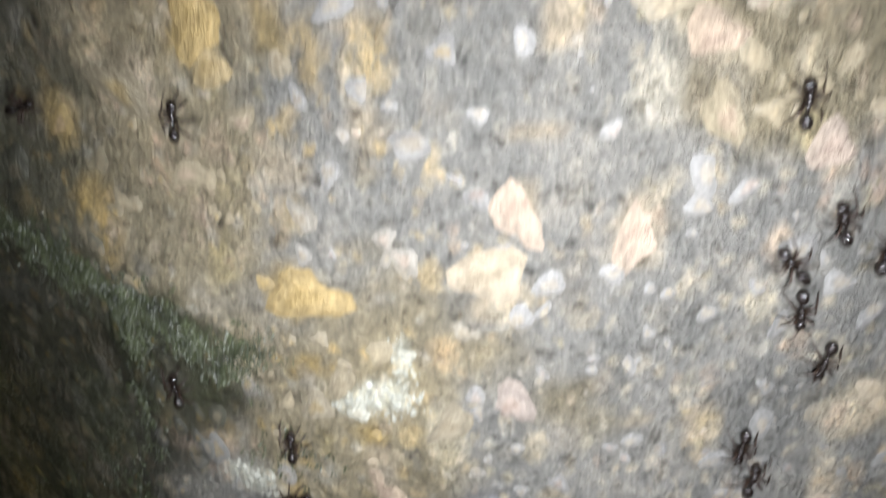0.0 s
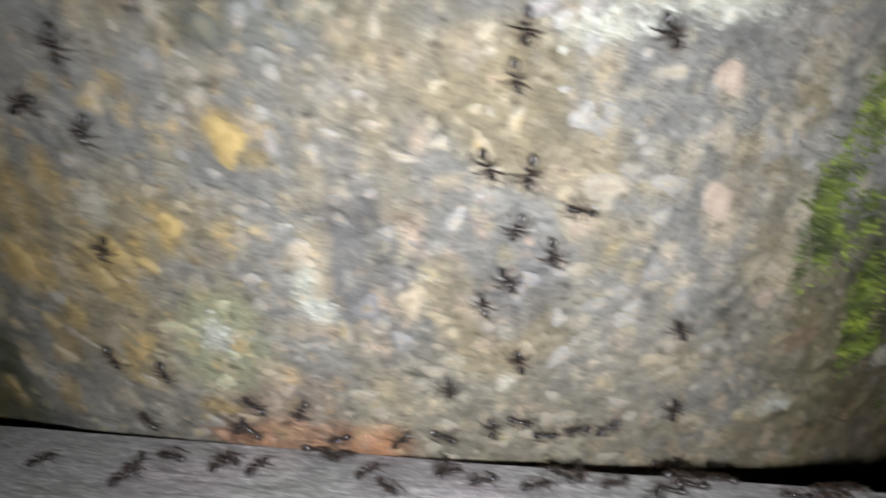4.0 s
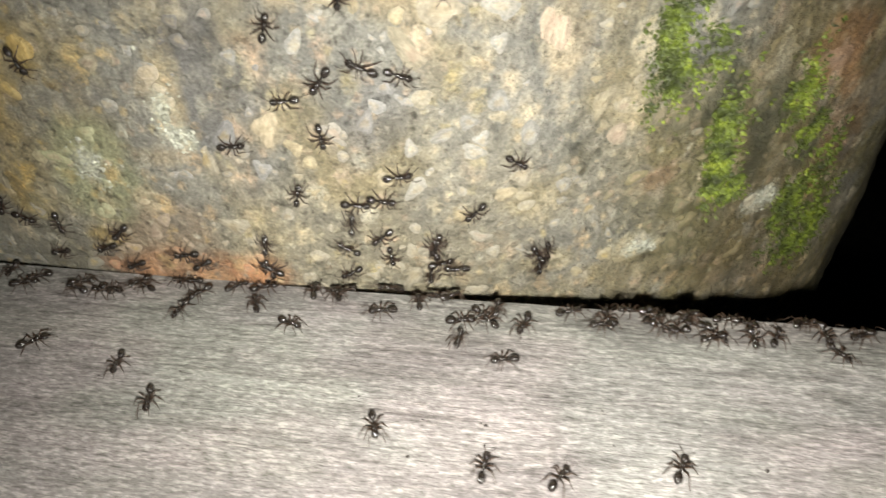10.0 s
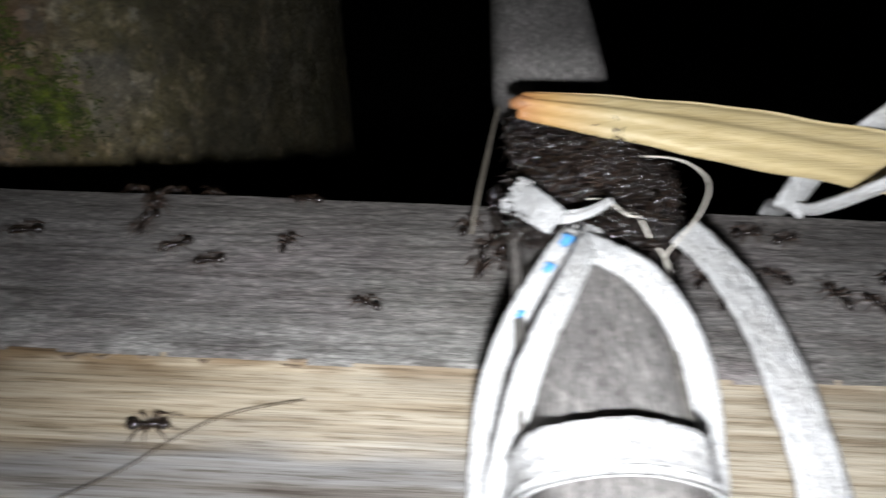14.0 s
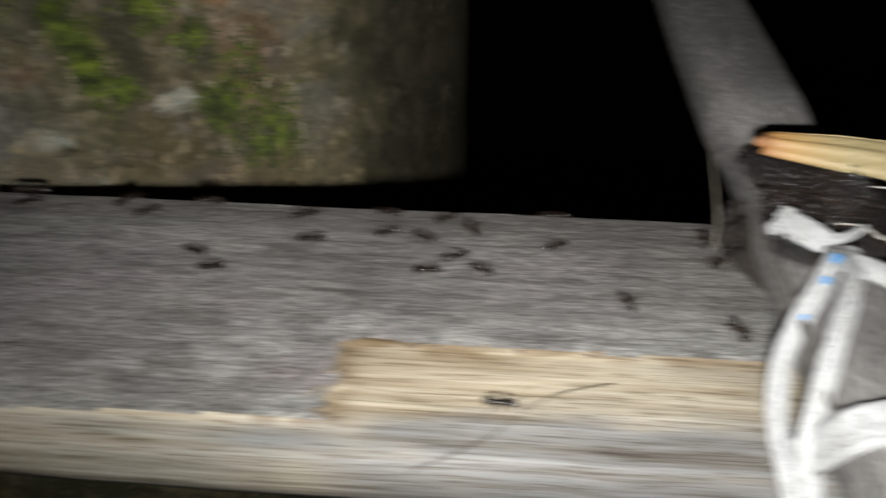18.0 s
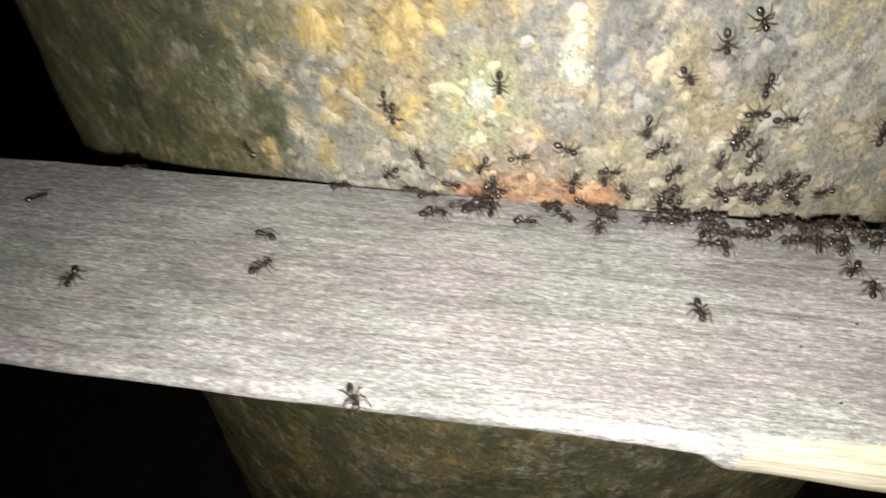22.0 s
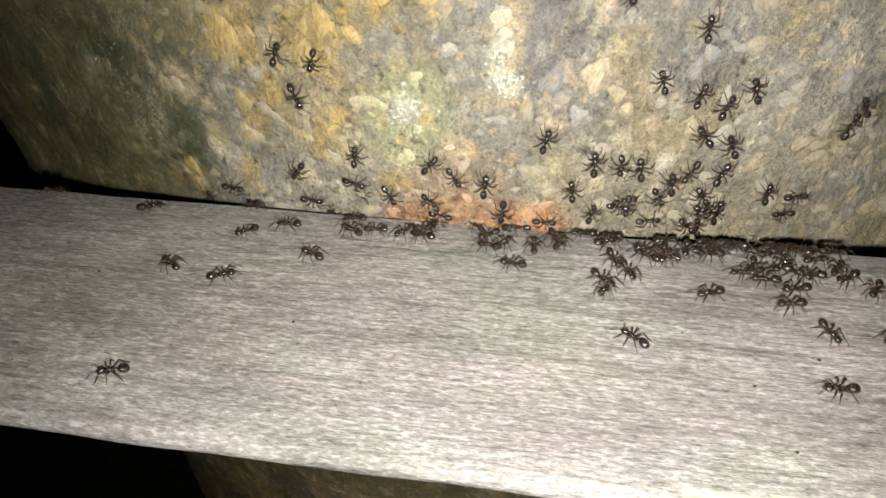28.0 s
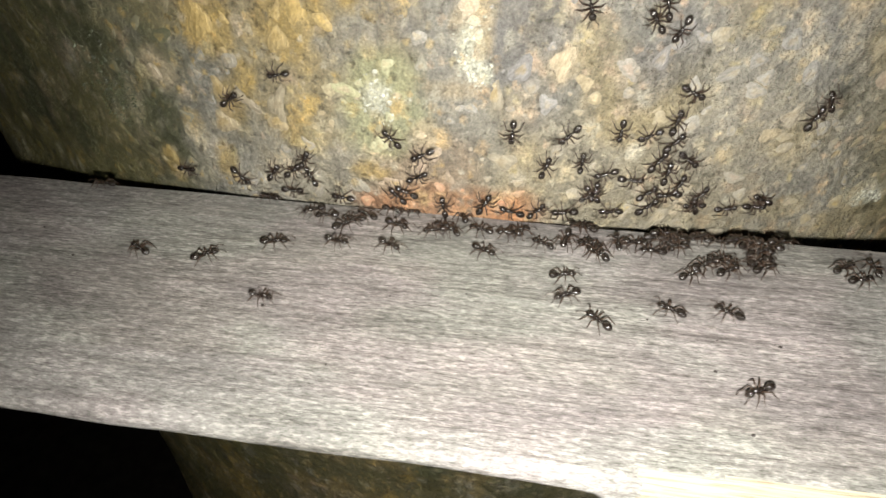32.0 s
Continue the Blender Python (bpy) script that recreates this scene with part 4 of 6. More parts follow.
# x, z, width, height, count of shoots
MOSS_AT = [(0.1362, 0.0450, 0.0035, 0.011, 170), (0.1378, 0.0370, 0.003, 0.005, 90), (0.1490, 0.0255, 0.0028, 0.008, 240), (0.1508, 0.0150, 0.0032, 0.010, 300), (0.1555, 0.0090, 0.0036, 0.005, 150), (0.1810, -0.0150, 0.011, 0.012, 220), (0.1740, 0.0000, 0.008, 0.010, 130),
           (0.1640, 0.0270, 0.005, 0.008, 80), (0.1700, 0.0180, 0.005, 0.008, 80), (0.1400, 0.0590, 0.005, 0.014, 130), (0.1480, 0.0700, 0.008, 0.014, 200), (0.0680, 0.0830, 0.002, 0.006, 30),
           (0.1510, 0.0200, 0.0045, 0.018, 120), (0.1653, 0.0280, 0.0060, 0.014, 90), (0.1788, 0.0086, 0.0055, 0.013, 90), (0.1810, -0.0110, 0.010, 0.016, 220), (0.1376, 0.0385, 0.0060, 0.014, 180), (0.1715, -0.0020, 0.0050, 0.011, 180), (0.1450, 0.0400, 0.0040, 0.008, 70)]


def build_growth():
    rng = random.Random(23)
    for cx, cz, w, h in LICHEN_AT:
        verts, faces = [], []
        for _ in range(int(3000000 * w * h) + 30):
            x, z = cx + rng.gauss(0, 0.33) * w, cz + rng.gauss(0, 0.33) * h
            r = rng.choice((0.0002, 0.0003, 0.0004, 0.0007)) * rng.uniform(0.7, 1.2)
            m = on_post(x, z, rng.uniform(0, 6.3), 0.0)
            n, base = 7, len(verts)
            for i in range(n):
                a, q = 2 * math.pi * i / n, r * rng.uniform(0.6, 1.25)
                verts.append(m @ Vector((q * math.cos(a), q * math.sin(a), -0.0004)))
            for i in range(n):
                a, q = 2 * math.pi * i / n, r * rng.uniform(0.45, 0.85)
                verts.append(m @ Vector((q * math.cos(a), q * math.sin(a), rng.uniform(-0.00012, 0.00010))))
            faces += [(base + i, base + (i + 1) % n, base + n + (i + 1) % n, base + n + i) for i in range(n)]
            faces.append(tuple(base + n + i for i in range(n)))
        part("lichen", mesh_of("lichen", verts, faces, LICHEN), None, post, "chalky white lichen crust")
    ridge = [(-0.011 + 0.036 * k / 9, 0.1255 + 0.40 * (0.0040 - 0.036 * k / 9) - 0.002 * (k % 3), 0.0065, 0.0095 - 0.0005 * k, 300 - 14 * k) for k in range(10)]
    hollow = [(0.0085, 0.108, 0.004, 0.012, 80), (0.0050, 0.094, 0.006, 0.012, 110), (-0.002, 0.078, 0.010, 0.014, 150), (-0.015, 0.065, 0.014, 0.014, 150), (-0.012, 0.046, 0.012, 0.014, 110), (0.012, 0.074, 0.006, 0.012, 60), (0.030, 0.096, 0.008, 0.008, 50), (-0.020, 0.020, 0.012, 0.014, 110)]
    for cx, cz, w, h, count in MOSS_AT + ridge + hollow:
        dark = cx < 0.04
        verts, faces = [], []
        for _ in range(count):
            x, z = cx + rng.gauss(0, 0.36) * w, cz + rng.gauss(0, 0.36) * h
            m = on_post(x, z, rng.uniform(0, 6.3), -0.0002)
            length, wide = (rng.uniform(0.0005, 0.0012), rng.uniform(0.00012, 0.0003)) if dark else (rng.uniform(0.0007, 0.0019), rng.uniform(0.00022, 0.0005))
            for leaf in range(3):
                a = leaf * 2.1 + rng.random()
                out = Vector((math.cos(a), math.sin(a), rng.uniform(0.3, 1.2))).normalized()
                side = out.cross(Vector((0, 0, 1))).normalized() * wide
                base = len(verts)
                verts += [m @ Vector((0, 0, 0)), m @ (out * length * 0.5 + side), m @ (out * length), m @ (out * length * 0.5 - side), m @ (out * length * 0.5 + Vector((0, 0, 0.00018)))]
                faces += [(base, base + 1, base + 4), (base + 1, base + 2, base + 4), (base + 2, base + 3, base + 4), (base + 3, base, base + 4)]
        tagged(part("moss", mesh_of("moss", verts, faces, DARK_MOSS if dark else MOSS, False), None, post, "dark green algae tuft" if dark else "bright green moss cushion"), kind="stuff")


build_growth()


# ---- lashing, leaf and nest on the stick ----
def ribbon(name, points, wide, mat, across=None, thick=0.0005, ridges=3):
    """A flat strap through the points with ridges along it; across: the direction of its width."""
    pts = [Vector(p) for p in points]
    fine = []
    for k in range(len(pts) - 1):
        a, b, c, d = pts[max(k - 1, 0)], pts[k], pts[k + 1], pts[min(k + 2, len(pts) - 1)]
        for q in range(8):
            t = q / 8
            fine.append(0.5 * ((2 * b) + (c - a) * t + (2 * a - 5 * b + 4 * c - d) * t * t + (3 * b - a - 3 * c + d) * t**3))
    fine.append(pts[-1])
    cols = 9
    verts, faces = [], []
    for k, p in enumerate(fine):
        way = (fine[min(k + 1, len(fine) - 1)] - fine[max(k - 1, 0)]).normalized()
        side = Vector(across) if across else way.cross(Vector((0, -0.55, 0.83)))
        side = (side - way * side.dot(way)).normalized()
        out = side.cross(way).normalized()
        w = wide[0] + (wide[1] - wide[0]) * k / (len(fine) - 1) if isinstance(wide, tuple) else wide
        w *= 1 + 0.025 * math.sin(k * 1.3) + 0.025 * math.sin(k * 0.37 + 1)
        for face in (1, -1):
            for c in range(cols):
                u = c / (cols - 1) - 0.5
                bulge = 0.22 * thick * math.cos(u * 2 * math.pi * ridges + 0.4 * math.sin(k * 0.5)) - thick * 1.6 * (2 * u) ** 2 * 0.35
                verts.append(p + side * (u * w) + out * (face * 0.5 * thick + bulge))
    row = 2 * cols
    for k in range(len(fine) - 1):
        for c in range(cols - 1):
            a, b = k * row + c, (k + 1) * row + c
            faces += [(a, a + 1, b + 1, b), (a + cols, b + cols, b + cols + 1, a + cols + 1)]
        a, b = k * row, (k + 1) * row
        faces += [(a, b, b + cols, a + cols), (a + cols - 1, a + 2 * cols - 1, b + 2 * cols - 1, b + cols - 1)]
    for k in (0, len(fine) - 1):
        faces += [(k * row + c, k * row + c + 1, k * row + cols + c + 1, k * row + cols + c) for c in range(cols - 1)]
    return mesh_of(name, verts, faces, mat)


def build_lashing():
    lashing = tagged(new("lashing"), "white woven plastic strap lashed round stick and board", "strap")
    part("strand", ribbon("strand", [(0.2945, -0.0225, 0.0156), (0.2914, -0.0268, 0.0165), (0.2891, -0.0303, 0.0150), (0.2862, -0.0341, 0.0120), (0.2841, -0.0378, 0.0080), (0.2828, -0.0426, 0.0045), (0.2824, -0.0475, 0.0022), (0.2824, -0.0530, 0.0014), (0.2830, -0.0580, -0.0020), (0.2838, -0.0588, -0.0120)], (0.0029, 0.0036), STRAP), None, lashing)
    part("strand", ribbon("strand", [(0.2955, -0.0240, 0.0166), (0.2931, -0.0297, 0.0176), (0.2905, -0.0352, 0.0168), (0.2882, -0.0397, 0.0152), (0.2864, -0.0436, 0.0130), (0.2851, -0.0475, 0.0094), (0.2843, -0.0505, 0.0060), (0.2840, -0.0540, 0.0036), (0.2846, -0.0590, -0.0020), (0.2855, -0.0596, -0.0120)], (0.0028, 0.0034), STRAP), None, lashing)
    part("strand", ribbon("strand", [(0.2930, -0.0262, 0.0166), (0.2960, -0.0293, 0.0176), (0.2995, -0.0320, 0.0174), (0.3029, -0.0360, 0.0154), (0.3051, -0.0391, 0.0122), (0.3067, -0.0424, 0.0082), (0.3073, -0.0459, 0.0047), (0.3070, -0.0505, 0.0028), (0.3064, -0.0580, -0.0020), (0.3060, -0.0590, -0.0120)], (0.0034, 0.0040), STRAP), None, lashing)
    for dy, dz, wide in ((0.0004, 0.0, 0.0047), (-0.0024, -0.0002, 0.0010)):
        round_stick = [(0.2836, -0.0515, 0.0020), (0.2848, -0.0525, 0.0066), (0.2864, -0.0530, 0.0120), (0.2900, -0.0528, 0.0143), (0.2945, -0.0524, 0.0149), (0.2985, -0.0524, 0.0146), (0.3030, -0.0527, 0.0129), (0.3056, -0.0520, 0.0072), (0.3064, -0.0510, 0.0032)]
        part("band", ribbon("band", [(x, y + dy, z + dz) for x, y, z in round_stick], wide, STRAP, (0, 1, 0.1)), None, lashing)
    part("loose_end", ribbon("loose_end", [(0.3098, -0.0159, 0.0100), (0.3119, -0.0189, 0.0098), (0.3144, -0.0244, 0.0094), (0.3161, -0.0308, 0.0088), (0.3171, -0.0371, 0.0080), (0.3178, -0.0424, 0.0066), (0.3190, -0.0490, 0.0036), (0.3204, -0.0585, -0.0030), (0.3210, -0.0600, -0.0150)], (0.0046, 0.0062), STRAP), None, lashing)
    rng = random.Random(61)
    part("tuft", ribbon("tuft", [(0.2853, -0.0184, 0.0172), (0.2867, -0.0203, 0.0178), (0.2884, -0.0228, 0.0184), (0.2903, -0.0250, 0.0184)], (0.0050, 0.0034), STRAP, (-0.54, -0.53, -0.66), ridges=4), None, lashing, "frayed white strap end")
    for k in range(8):
        u = (k - 3.5) * 0.0006
        x, y, z = 0.2853 + -0.54 * u, -0.0184 + -0.53 * u, 0.0172 + -0.66 * u + rng.uniform(0, 0.0006)
        part("fray", ribbon("fray", [(x + 0.0010, y + -0.0013, z + 0.0002), (x, y, z), (x - rng.uniform(0.0001, 0.0006), y + rng.uniform(-0.0002, 0.0006), z - rng.uniform(0.0000, 0.0004))], (0.0011, 0.0004), STRAP, None, 0.0002, 1), None, lashing, "loose white thread")
    part("strand", ribbon("strand", [(0.2905, -0.0225, 0.0172), (0.2922, -0.0235, 0.0182), (0.2948, -0.0226, 0.0184), (0.2975, -0.0206, 0.0186)], (0.0020, 0.0009), STRAP, ridges=2), None, lashing, "greyed frayed strand")
    # a strap folded behind the leaf: the wide half rises behind it, the narrow one before it
    part("free_end", ribbon("free_end", [(0.3320, 0.0014, -0.0080), (0.3312, 0.0010, 0.0000), (0.3260, -0.0100, 0.0105), (0.3238, -0.0135, 0.0128), (0.3275, -0.0098, 0.0160), (0.3336, -0.0086, 0.0232), (0.3372, -0.0115, 0.0328), (0.3428, -0.0149, 0.0453)], (0.0042, 0.0046), STRAP, (0.85, 0.1, -0.45)), None, lashing)
    part("free_end", ribbon("free_end", [(0.3254, -0.0125, 0.0120), (0.3264, -0.0155, 0.0140), (0.3291, -0.0207, 0.0222), (0.3344, -0.0205, 0.0272), (0.3400, -0.0185, 0.0312), (0.3523, -0.0157, 0.0393)], (0.0024, 0.0018), STRAP, (0.55, 0.1, -0.6)), None, lashing)
    for at, size in (((0.2914, -0.0268, 0.0172), 0.0016), ((0.2892, -0.0302, 0.0159), 0.0013), ((0.2860, -0.0345, 0.0124), 0.0010)):
        way = Vector((0.60, 0.72, 0.30)) * size * 0.5
        smear = [Vector(at) - way, Vector(at) + Vector((0.0002, 0, 0.0001)), Vector(at) + way]
        part("ink_mark", ribbon("ink_mark", smear, (size * 0.5, size * 0.95), BLUE, thick=0.0004), None, lashing, "blue ink smudge")
    for pts in ([(0.3010, -0.0060, 0.0150), (0.3068, -0.0096, 0.0176), (0.3098, -0.0124, 0.0182), (0.3111, -0.0155, 0.0176), (0.3094, -0.0195, 0.0162), (0.3062, -0.0230, 0.0142), (0.3049, -0.0242, 0.0125), (0.3055, -0.0268, 0.0110)],
                [(0.3000, -0.0200, 0.0165), (0.3010, -0.0222, 0.0172), (0.3021, -0.0244, 0.0160), (0.3047, -0.0256, 0.0130), (0.3056, -0.0290, 0.0100)], [(0.2950, -0.0180, 0.0165), (0.2970, -0.0200, 0.0180), (0.2995, -0.0225, 0.0178), (0.3012, -0.0215, 0.0170)]):
        part("fibre", tube("fibre", smooth_line(pts), 0.00016, CORD, 6), None, lashing, "thin frayed fibre")


build_lashing()


def build_leaf():
    leaf = tagged(new("dry_leaf"), "dry yellow pointed leaf lying over the nest", "leaf")
    a, b = Vector((0.2868, -0.0014, 0.0203)), Vector((0.3556, -0.0206, 0.0212))
    across, out = Vector((0.20, 0.86, 0.46)).normalized(), Vector((0, -0.45, 0.89)).normalized()
    n, m = 48, 11
    verts, faces = [], []
    for i in range(n):
        t = i / (n - 1)
        p = a.lerp(b, t) + out * (0.0012 * math.sin(math.pi * t))
        wide = 0.0047 * (0.42 + 0.58 * math.sin(math.pi * min(0.5, t * 0.95))) * (1 if t < 0.6 else max(0.02, 1 - ((t - 0.6) / 0.4) ** 1.9))
        wide *= 1 + 0.03 * math.sin(19 * t) + 0.02 * math.sin(41 * t + 1)
        for j in range(m):
            u = 2 * j / (m - 1) - 1
            fold = 0.0011 * (1 - abs(u)) * (1 - 0.5 * t) + 0.00025 * math.cos(u * 22) + 0.0004 * math.sin(7 * t + u)
            verts.append(p + across * (u * wide) + out * fold)
    base = len(verts)
    verts += [v + Vector((0, 0.00035, -0.00015)) for v in verts]
    q = grid_faces(n, m).tolist()
    faces = q + [[base + k for k in f[::-1]] for f in q]
    rim = [i * m for i in range(n)] + [(n - 1) * m + j for j in range(1, m)] + [i * m + m - 1 for i in range(n - 2, -1, -1)] + list(range(m - 2, 0, -1))
    faces += [(rim[k], rim[(k + 1) % len(rim)], base + rim[(k + 1) % len(rim)], base + rim[k]) for k in range(len(rim))]
    part("blade", mesh_of("blade", verts, faces, LEAF), None, leaf)
    part("stub", tube("stub", [(0.2854, -0.0012, 0.0202), (0.2868, -0.0014, 0.0205), (0.2896, -0.0020, 0.0207)], [0.0007, 0.0012, 0.0006], plain("brown_leaf_base", (0.36, 0.17, 0.07), 0.6)), None, leaf, "brown torn leaf base")


build_leaf()
twig = tagged(new("twig", tube("twig", smooth_line([(0.2806, -0.0112, 0.0035), (0.2813, -0.0074, 0.0073), (0.2834, 0.0070, 0.0084), (0.2855, 0.0213, 0.0091), (0.2866, 0.0290, 0.0094)]), 0.00034, plain("dull_twig", (0.17, 0.15, 0.12)), 6)), "thin grey twig leaning on the stick", "twig")
hair = tagged(new("plant_fibre", tube("plant_fibre", smooth_line([(0.2300, -0.0560, -0.0005), (0.2404, -0.0505, 0.0002), (0.2458, -0.0458, 0.0002), (0.2516, -0.0420, 0.0002), (0.2603, -0.0393, 0.0000)]), 0.00007, plain("dark_fibre", (0.06, 0.04, 0.02)), 5)), "fine dark plant fibre lying on pale wood", "fibre")


def heap_height(x, y):
    x, y = np.asarray(x, float), np.asarray(y, float)
    r = np.hypot((x - 0.2985 + 0.10 * (y + 0.006)) / 0.0142, (y + 0.0040) / np.where(y < -0.004, 0.0195, 0.0095))
    return 0.0165 * (1.0 - r**2.3) + 0.0042 * (fbm(x, y, 0.005, 3, 101) - 0.5)


def build_heap():
    heap = tagged(new("nest_heap"), "dark heap of soil and debris swarming with ants", "heap")
    xs, ys = np.linspace(0.272, 0.321, 100), np.linspace(-0.028, 0.009, 80)
    x, y = np.meshgrid(xs, ys, indexing="ij")
    z = heap_height(x, y) + 0.0006 * np.random.RandomState(3).rand(*x.shape)
    z = np.maximum(z, -0.0025)
    quads = grid_faces(100, 80)
    quads = quads[(z.ravel()[quads] > -0.0024).any(1)]
    part("mound", mesh_of("mound", np.stack([x.ravel(), y.ravel(), z.ravel()], 1), quads, SOIL), None, heap)
    rng = random.Random(5)
    verts, faces = [], []
    for _ in range(900):
        gx, gy = rng.gauss(0.2975, 0.0085), rng.gauss(-0.008, 0.007)
        gz = float(max(heap_height(gx, gy), 0.0))
        if heap_height(gx, gy) < 0.001 or gy > 0.001 and gz < 0.004:
            continue
        r = rng.uniform(0.0002, 0.0007)
        base = len(verts)
        for v in ((1, 0, 0), (-1, 0, 0), (0, 1, 0), (0, -1, 0), (0, 0, 1), (0, 0, -1)):
            verts.append((gx + r * v[0] * rng.uniform(0.6, 1.4), gy + r * v[1] * rng.uniform(0.6, 1.4), gz + r * v[2] * rng.uniform(0.5, 1.2)))
        faces += [(base + a, base + b, base + c) for a, b, c in ((0, 2, 4), (2, 1, 4), (1, 3, 4), (3, 0, 4), (2, 0, 5), (1, 2, 5), (3, 1, 5), (0, 3, 5))]
    tagged(part("loose_soil", mesh_of("loose_soil", verts, faces, SOIL, False), None, heap), kind="stuff")
    return heap


heap = build_heap()


# specks and holes in the board
def build_specks():
    rng = random.Random(41)
    spots = [(-0.0169, -0.0225), (0.0243, -0.0302), (0.1035, -0.0445), (0.1110, -0.0268), (0.0999, -0.0335), (0.1517, -0.0298), (0.1887, -0.0396), (0.3406, -0.0386)]
    spots += [(rng.uniform(-0.06, 0.2), rng.uniform(-0.05, -0.012)) for _ in range(26)]
    dark = plain("dark_speck", (0.03, 0.022, 0.018), 0.6)
    for k, (x, y) in enumerate(spots):
        r = 0.00042 if k < 8 else rng.uniform(0.00015, 0.0003)
        n = 8
        z = float(board_top(x, y))
        verts = [(r * math.cos(2 * math.pi * i / n) * rng.uniform(0.8, 1.2), r * 0.8 * math.sin(2 * math.pi * i / n), -0.0002) for i in range(n)]
        verts += [(0.6 * v[0], 0.6 * v[1], r * 0.5) for v in verts]
        faces = [(i, (i + 1) % n, n + (i + 1) % n, n + i) for i in range(n)] + [tuple(range(n, 2 * n))]
        ob = tagged(new("speck", mesh_of("speck", verts, faces, dark)), "tiny dark speck of dirt on the board", "speck", "specks on the board")
        ob.location = (x, y, z)


build_specks()


# ---- ants ----
def ball(bm, centre, radii, u=12, v=8, turn=0.0):
    m = Matrix.Translation(centre) @ Matrix.Rotation(turn, 4, "Y") @ Matrix.Diagonal((*radii, 1))
    bmesh.ops.create_uvsphere(bm, u_segments=u, v_segments=v, radius=1.0, matrix=m)


def body_part(name, balls, mat, ant):
    bm = bmesh.new()
    for centre, radii, turn in balls:
        ball(bm, [c / 1000 for c in centre], [r / 1000 for r in radii], turn=turn)
    for f in bm.faces:
        f.smooth = True
    return part(name, bm, mat, ant)


def build_ant(seed):
    """An ant about 7.5 mm long, head towards +x, feet on z = 0."""
    rng = random.Random(seed)
    ant = tagged(new("ant"), "glossy black-brown ant with long thin legs", "ant", "swarming ants")
    body_part("head", [((2.95, 0, 1.20), (0.98, 0.90, 0.66), 0.35)], SHELL, ant)
    body_part("thorax", [((1.35, 0, 1.35), (0.85, 0.58, 0.58), 0.1), ((0.35, 0, 1.25), (0.80, 0.46, 0.46), -0.15)], SHELL, ant)
    body_part("waist", [((-0.62, 0, 1.15), (0.24, 0.22, 0.42), 0.0)], SHELL, ant)
    body_part("abdomen", [((-2.10, 0, 1.22), (1.32, 0.94, 0.86), -0.08)], SHELL, ant)
    body_part("jaw", [((3.85, 0.22, 0.95), (0.42, 0.10, 0.12), 0.3), ((3.85, -0.22, 0.95), (0.42, 0.10, 0.12), 0.3)], LIMB, ant)
    for side in (1, -1):
        for hip, knee, foot in (((1.65, 0.35, 1.05), (2.25, 1.55, 1.9), (3.4, 2.5, 0.02)), ((1.0, 0.38, 1.0), (1.05, 1.95, 1.95), (1.2, 3.2, 0.02)), ((0.35, 0.35, 1.0), (-0.75, 1.75, 1.95), (-2.5, 2.8, 0.02))):
            sway = Vector((rng.uniform(-0.7, 0.7), rng.uniform(-0.3, 0.3), 0))
            pts = [Vector(hip), Vector(hip).lerp(Vector(knee) + 0.5 * sway, 0.5) + Vector((0, 0, 0.08)), Vector(knee) + 0.5 * sway, (Vector(knee) + sway).lerp(Vector(foot) + sway, 0.55), Vector(foot) + sway + Vector((0, 0, 0.12)), Vector(foot) + sway + Vector((0.35, 0.15, 0))]
            pts = [Vector((p.x, side * p.y, p.z)) / 1000 for p in pts]
            part("leg", tube("leg", pts, [0.00018, 0.00021, 0.00016, 0.00012, 0.00008, 0.00005], LIMB, 6), None, ant)
        bend = rng.uniform(-0.4, 0.4)
        pts = [Vector((3.5, side * 0.25, 1.45)) / 1000, Vector((4.2, side * (1.15 + bend), 2.1)) / 1000, Vector((4.9, side * (1.45 + bend), 1.6)) / 1000, Vector((5.7, side * (1.55 + 1.6 * bend), 0.9)) / 1000]
        part("antenna", tube("antenna", pts, [0.00009, 0.00008, 0.00009, 0.00008], LIMB, 5), None, ant)
    return ant


MODELS = [build_ant(k) for k in range(4)]


def build_crowd():
    """The ants packed on the heap, too close to tell apart."""
    rng = random.Random(9)
    verts, faces = [], []
    limbs = [(o.data, o.name.startswith(("leg", "antenna"))) for o in MODELS[0].children]
    for _ in range(720):
        x, y = rng.uniform(0.2785, 0.3150), rng.uniform(-0.0250, 0.0020)
        z = float(heap_height(x, y))
        if abs(x - 0.2947) < 0.0085 and y > -0.026:
            z = max(z, 0.0146 + 0.02 * y)
        if z < 0.0004 or y > 0.002:
            continue
        m = Matrix.Translation((x, y, z + rng.uniform(-0.0002, 0.0012))) @ Euler((rng.gauss(0, 0.7), rng.gauss(0, 0.7), rng.uniform(0, 6.28))).to_matrix().to_4x4() @ Matrix.Scale(0.62, 4)
        for data, _thin in limbs:
            base = len(verts)
            verts += [m @ v.co for v in data.vertices]
            faces += [[base + i for i in p.vertices] for p in data.polygons]
    tagged(part("crowd", mesh_of("crowd", verts, faces, SHELL), None, heap, "crowd of glossy ants packed together"), kind="stuff")


build_crowd()


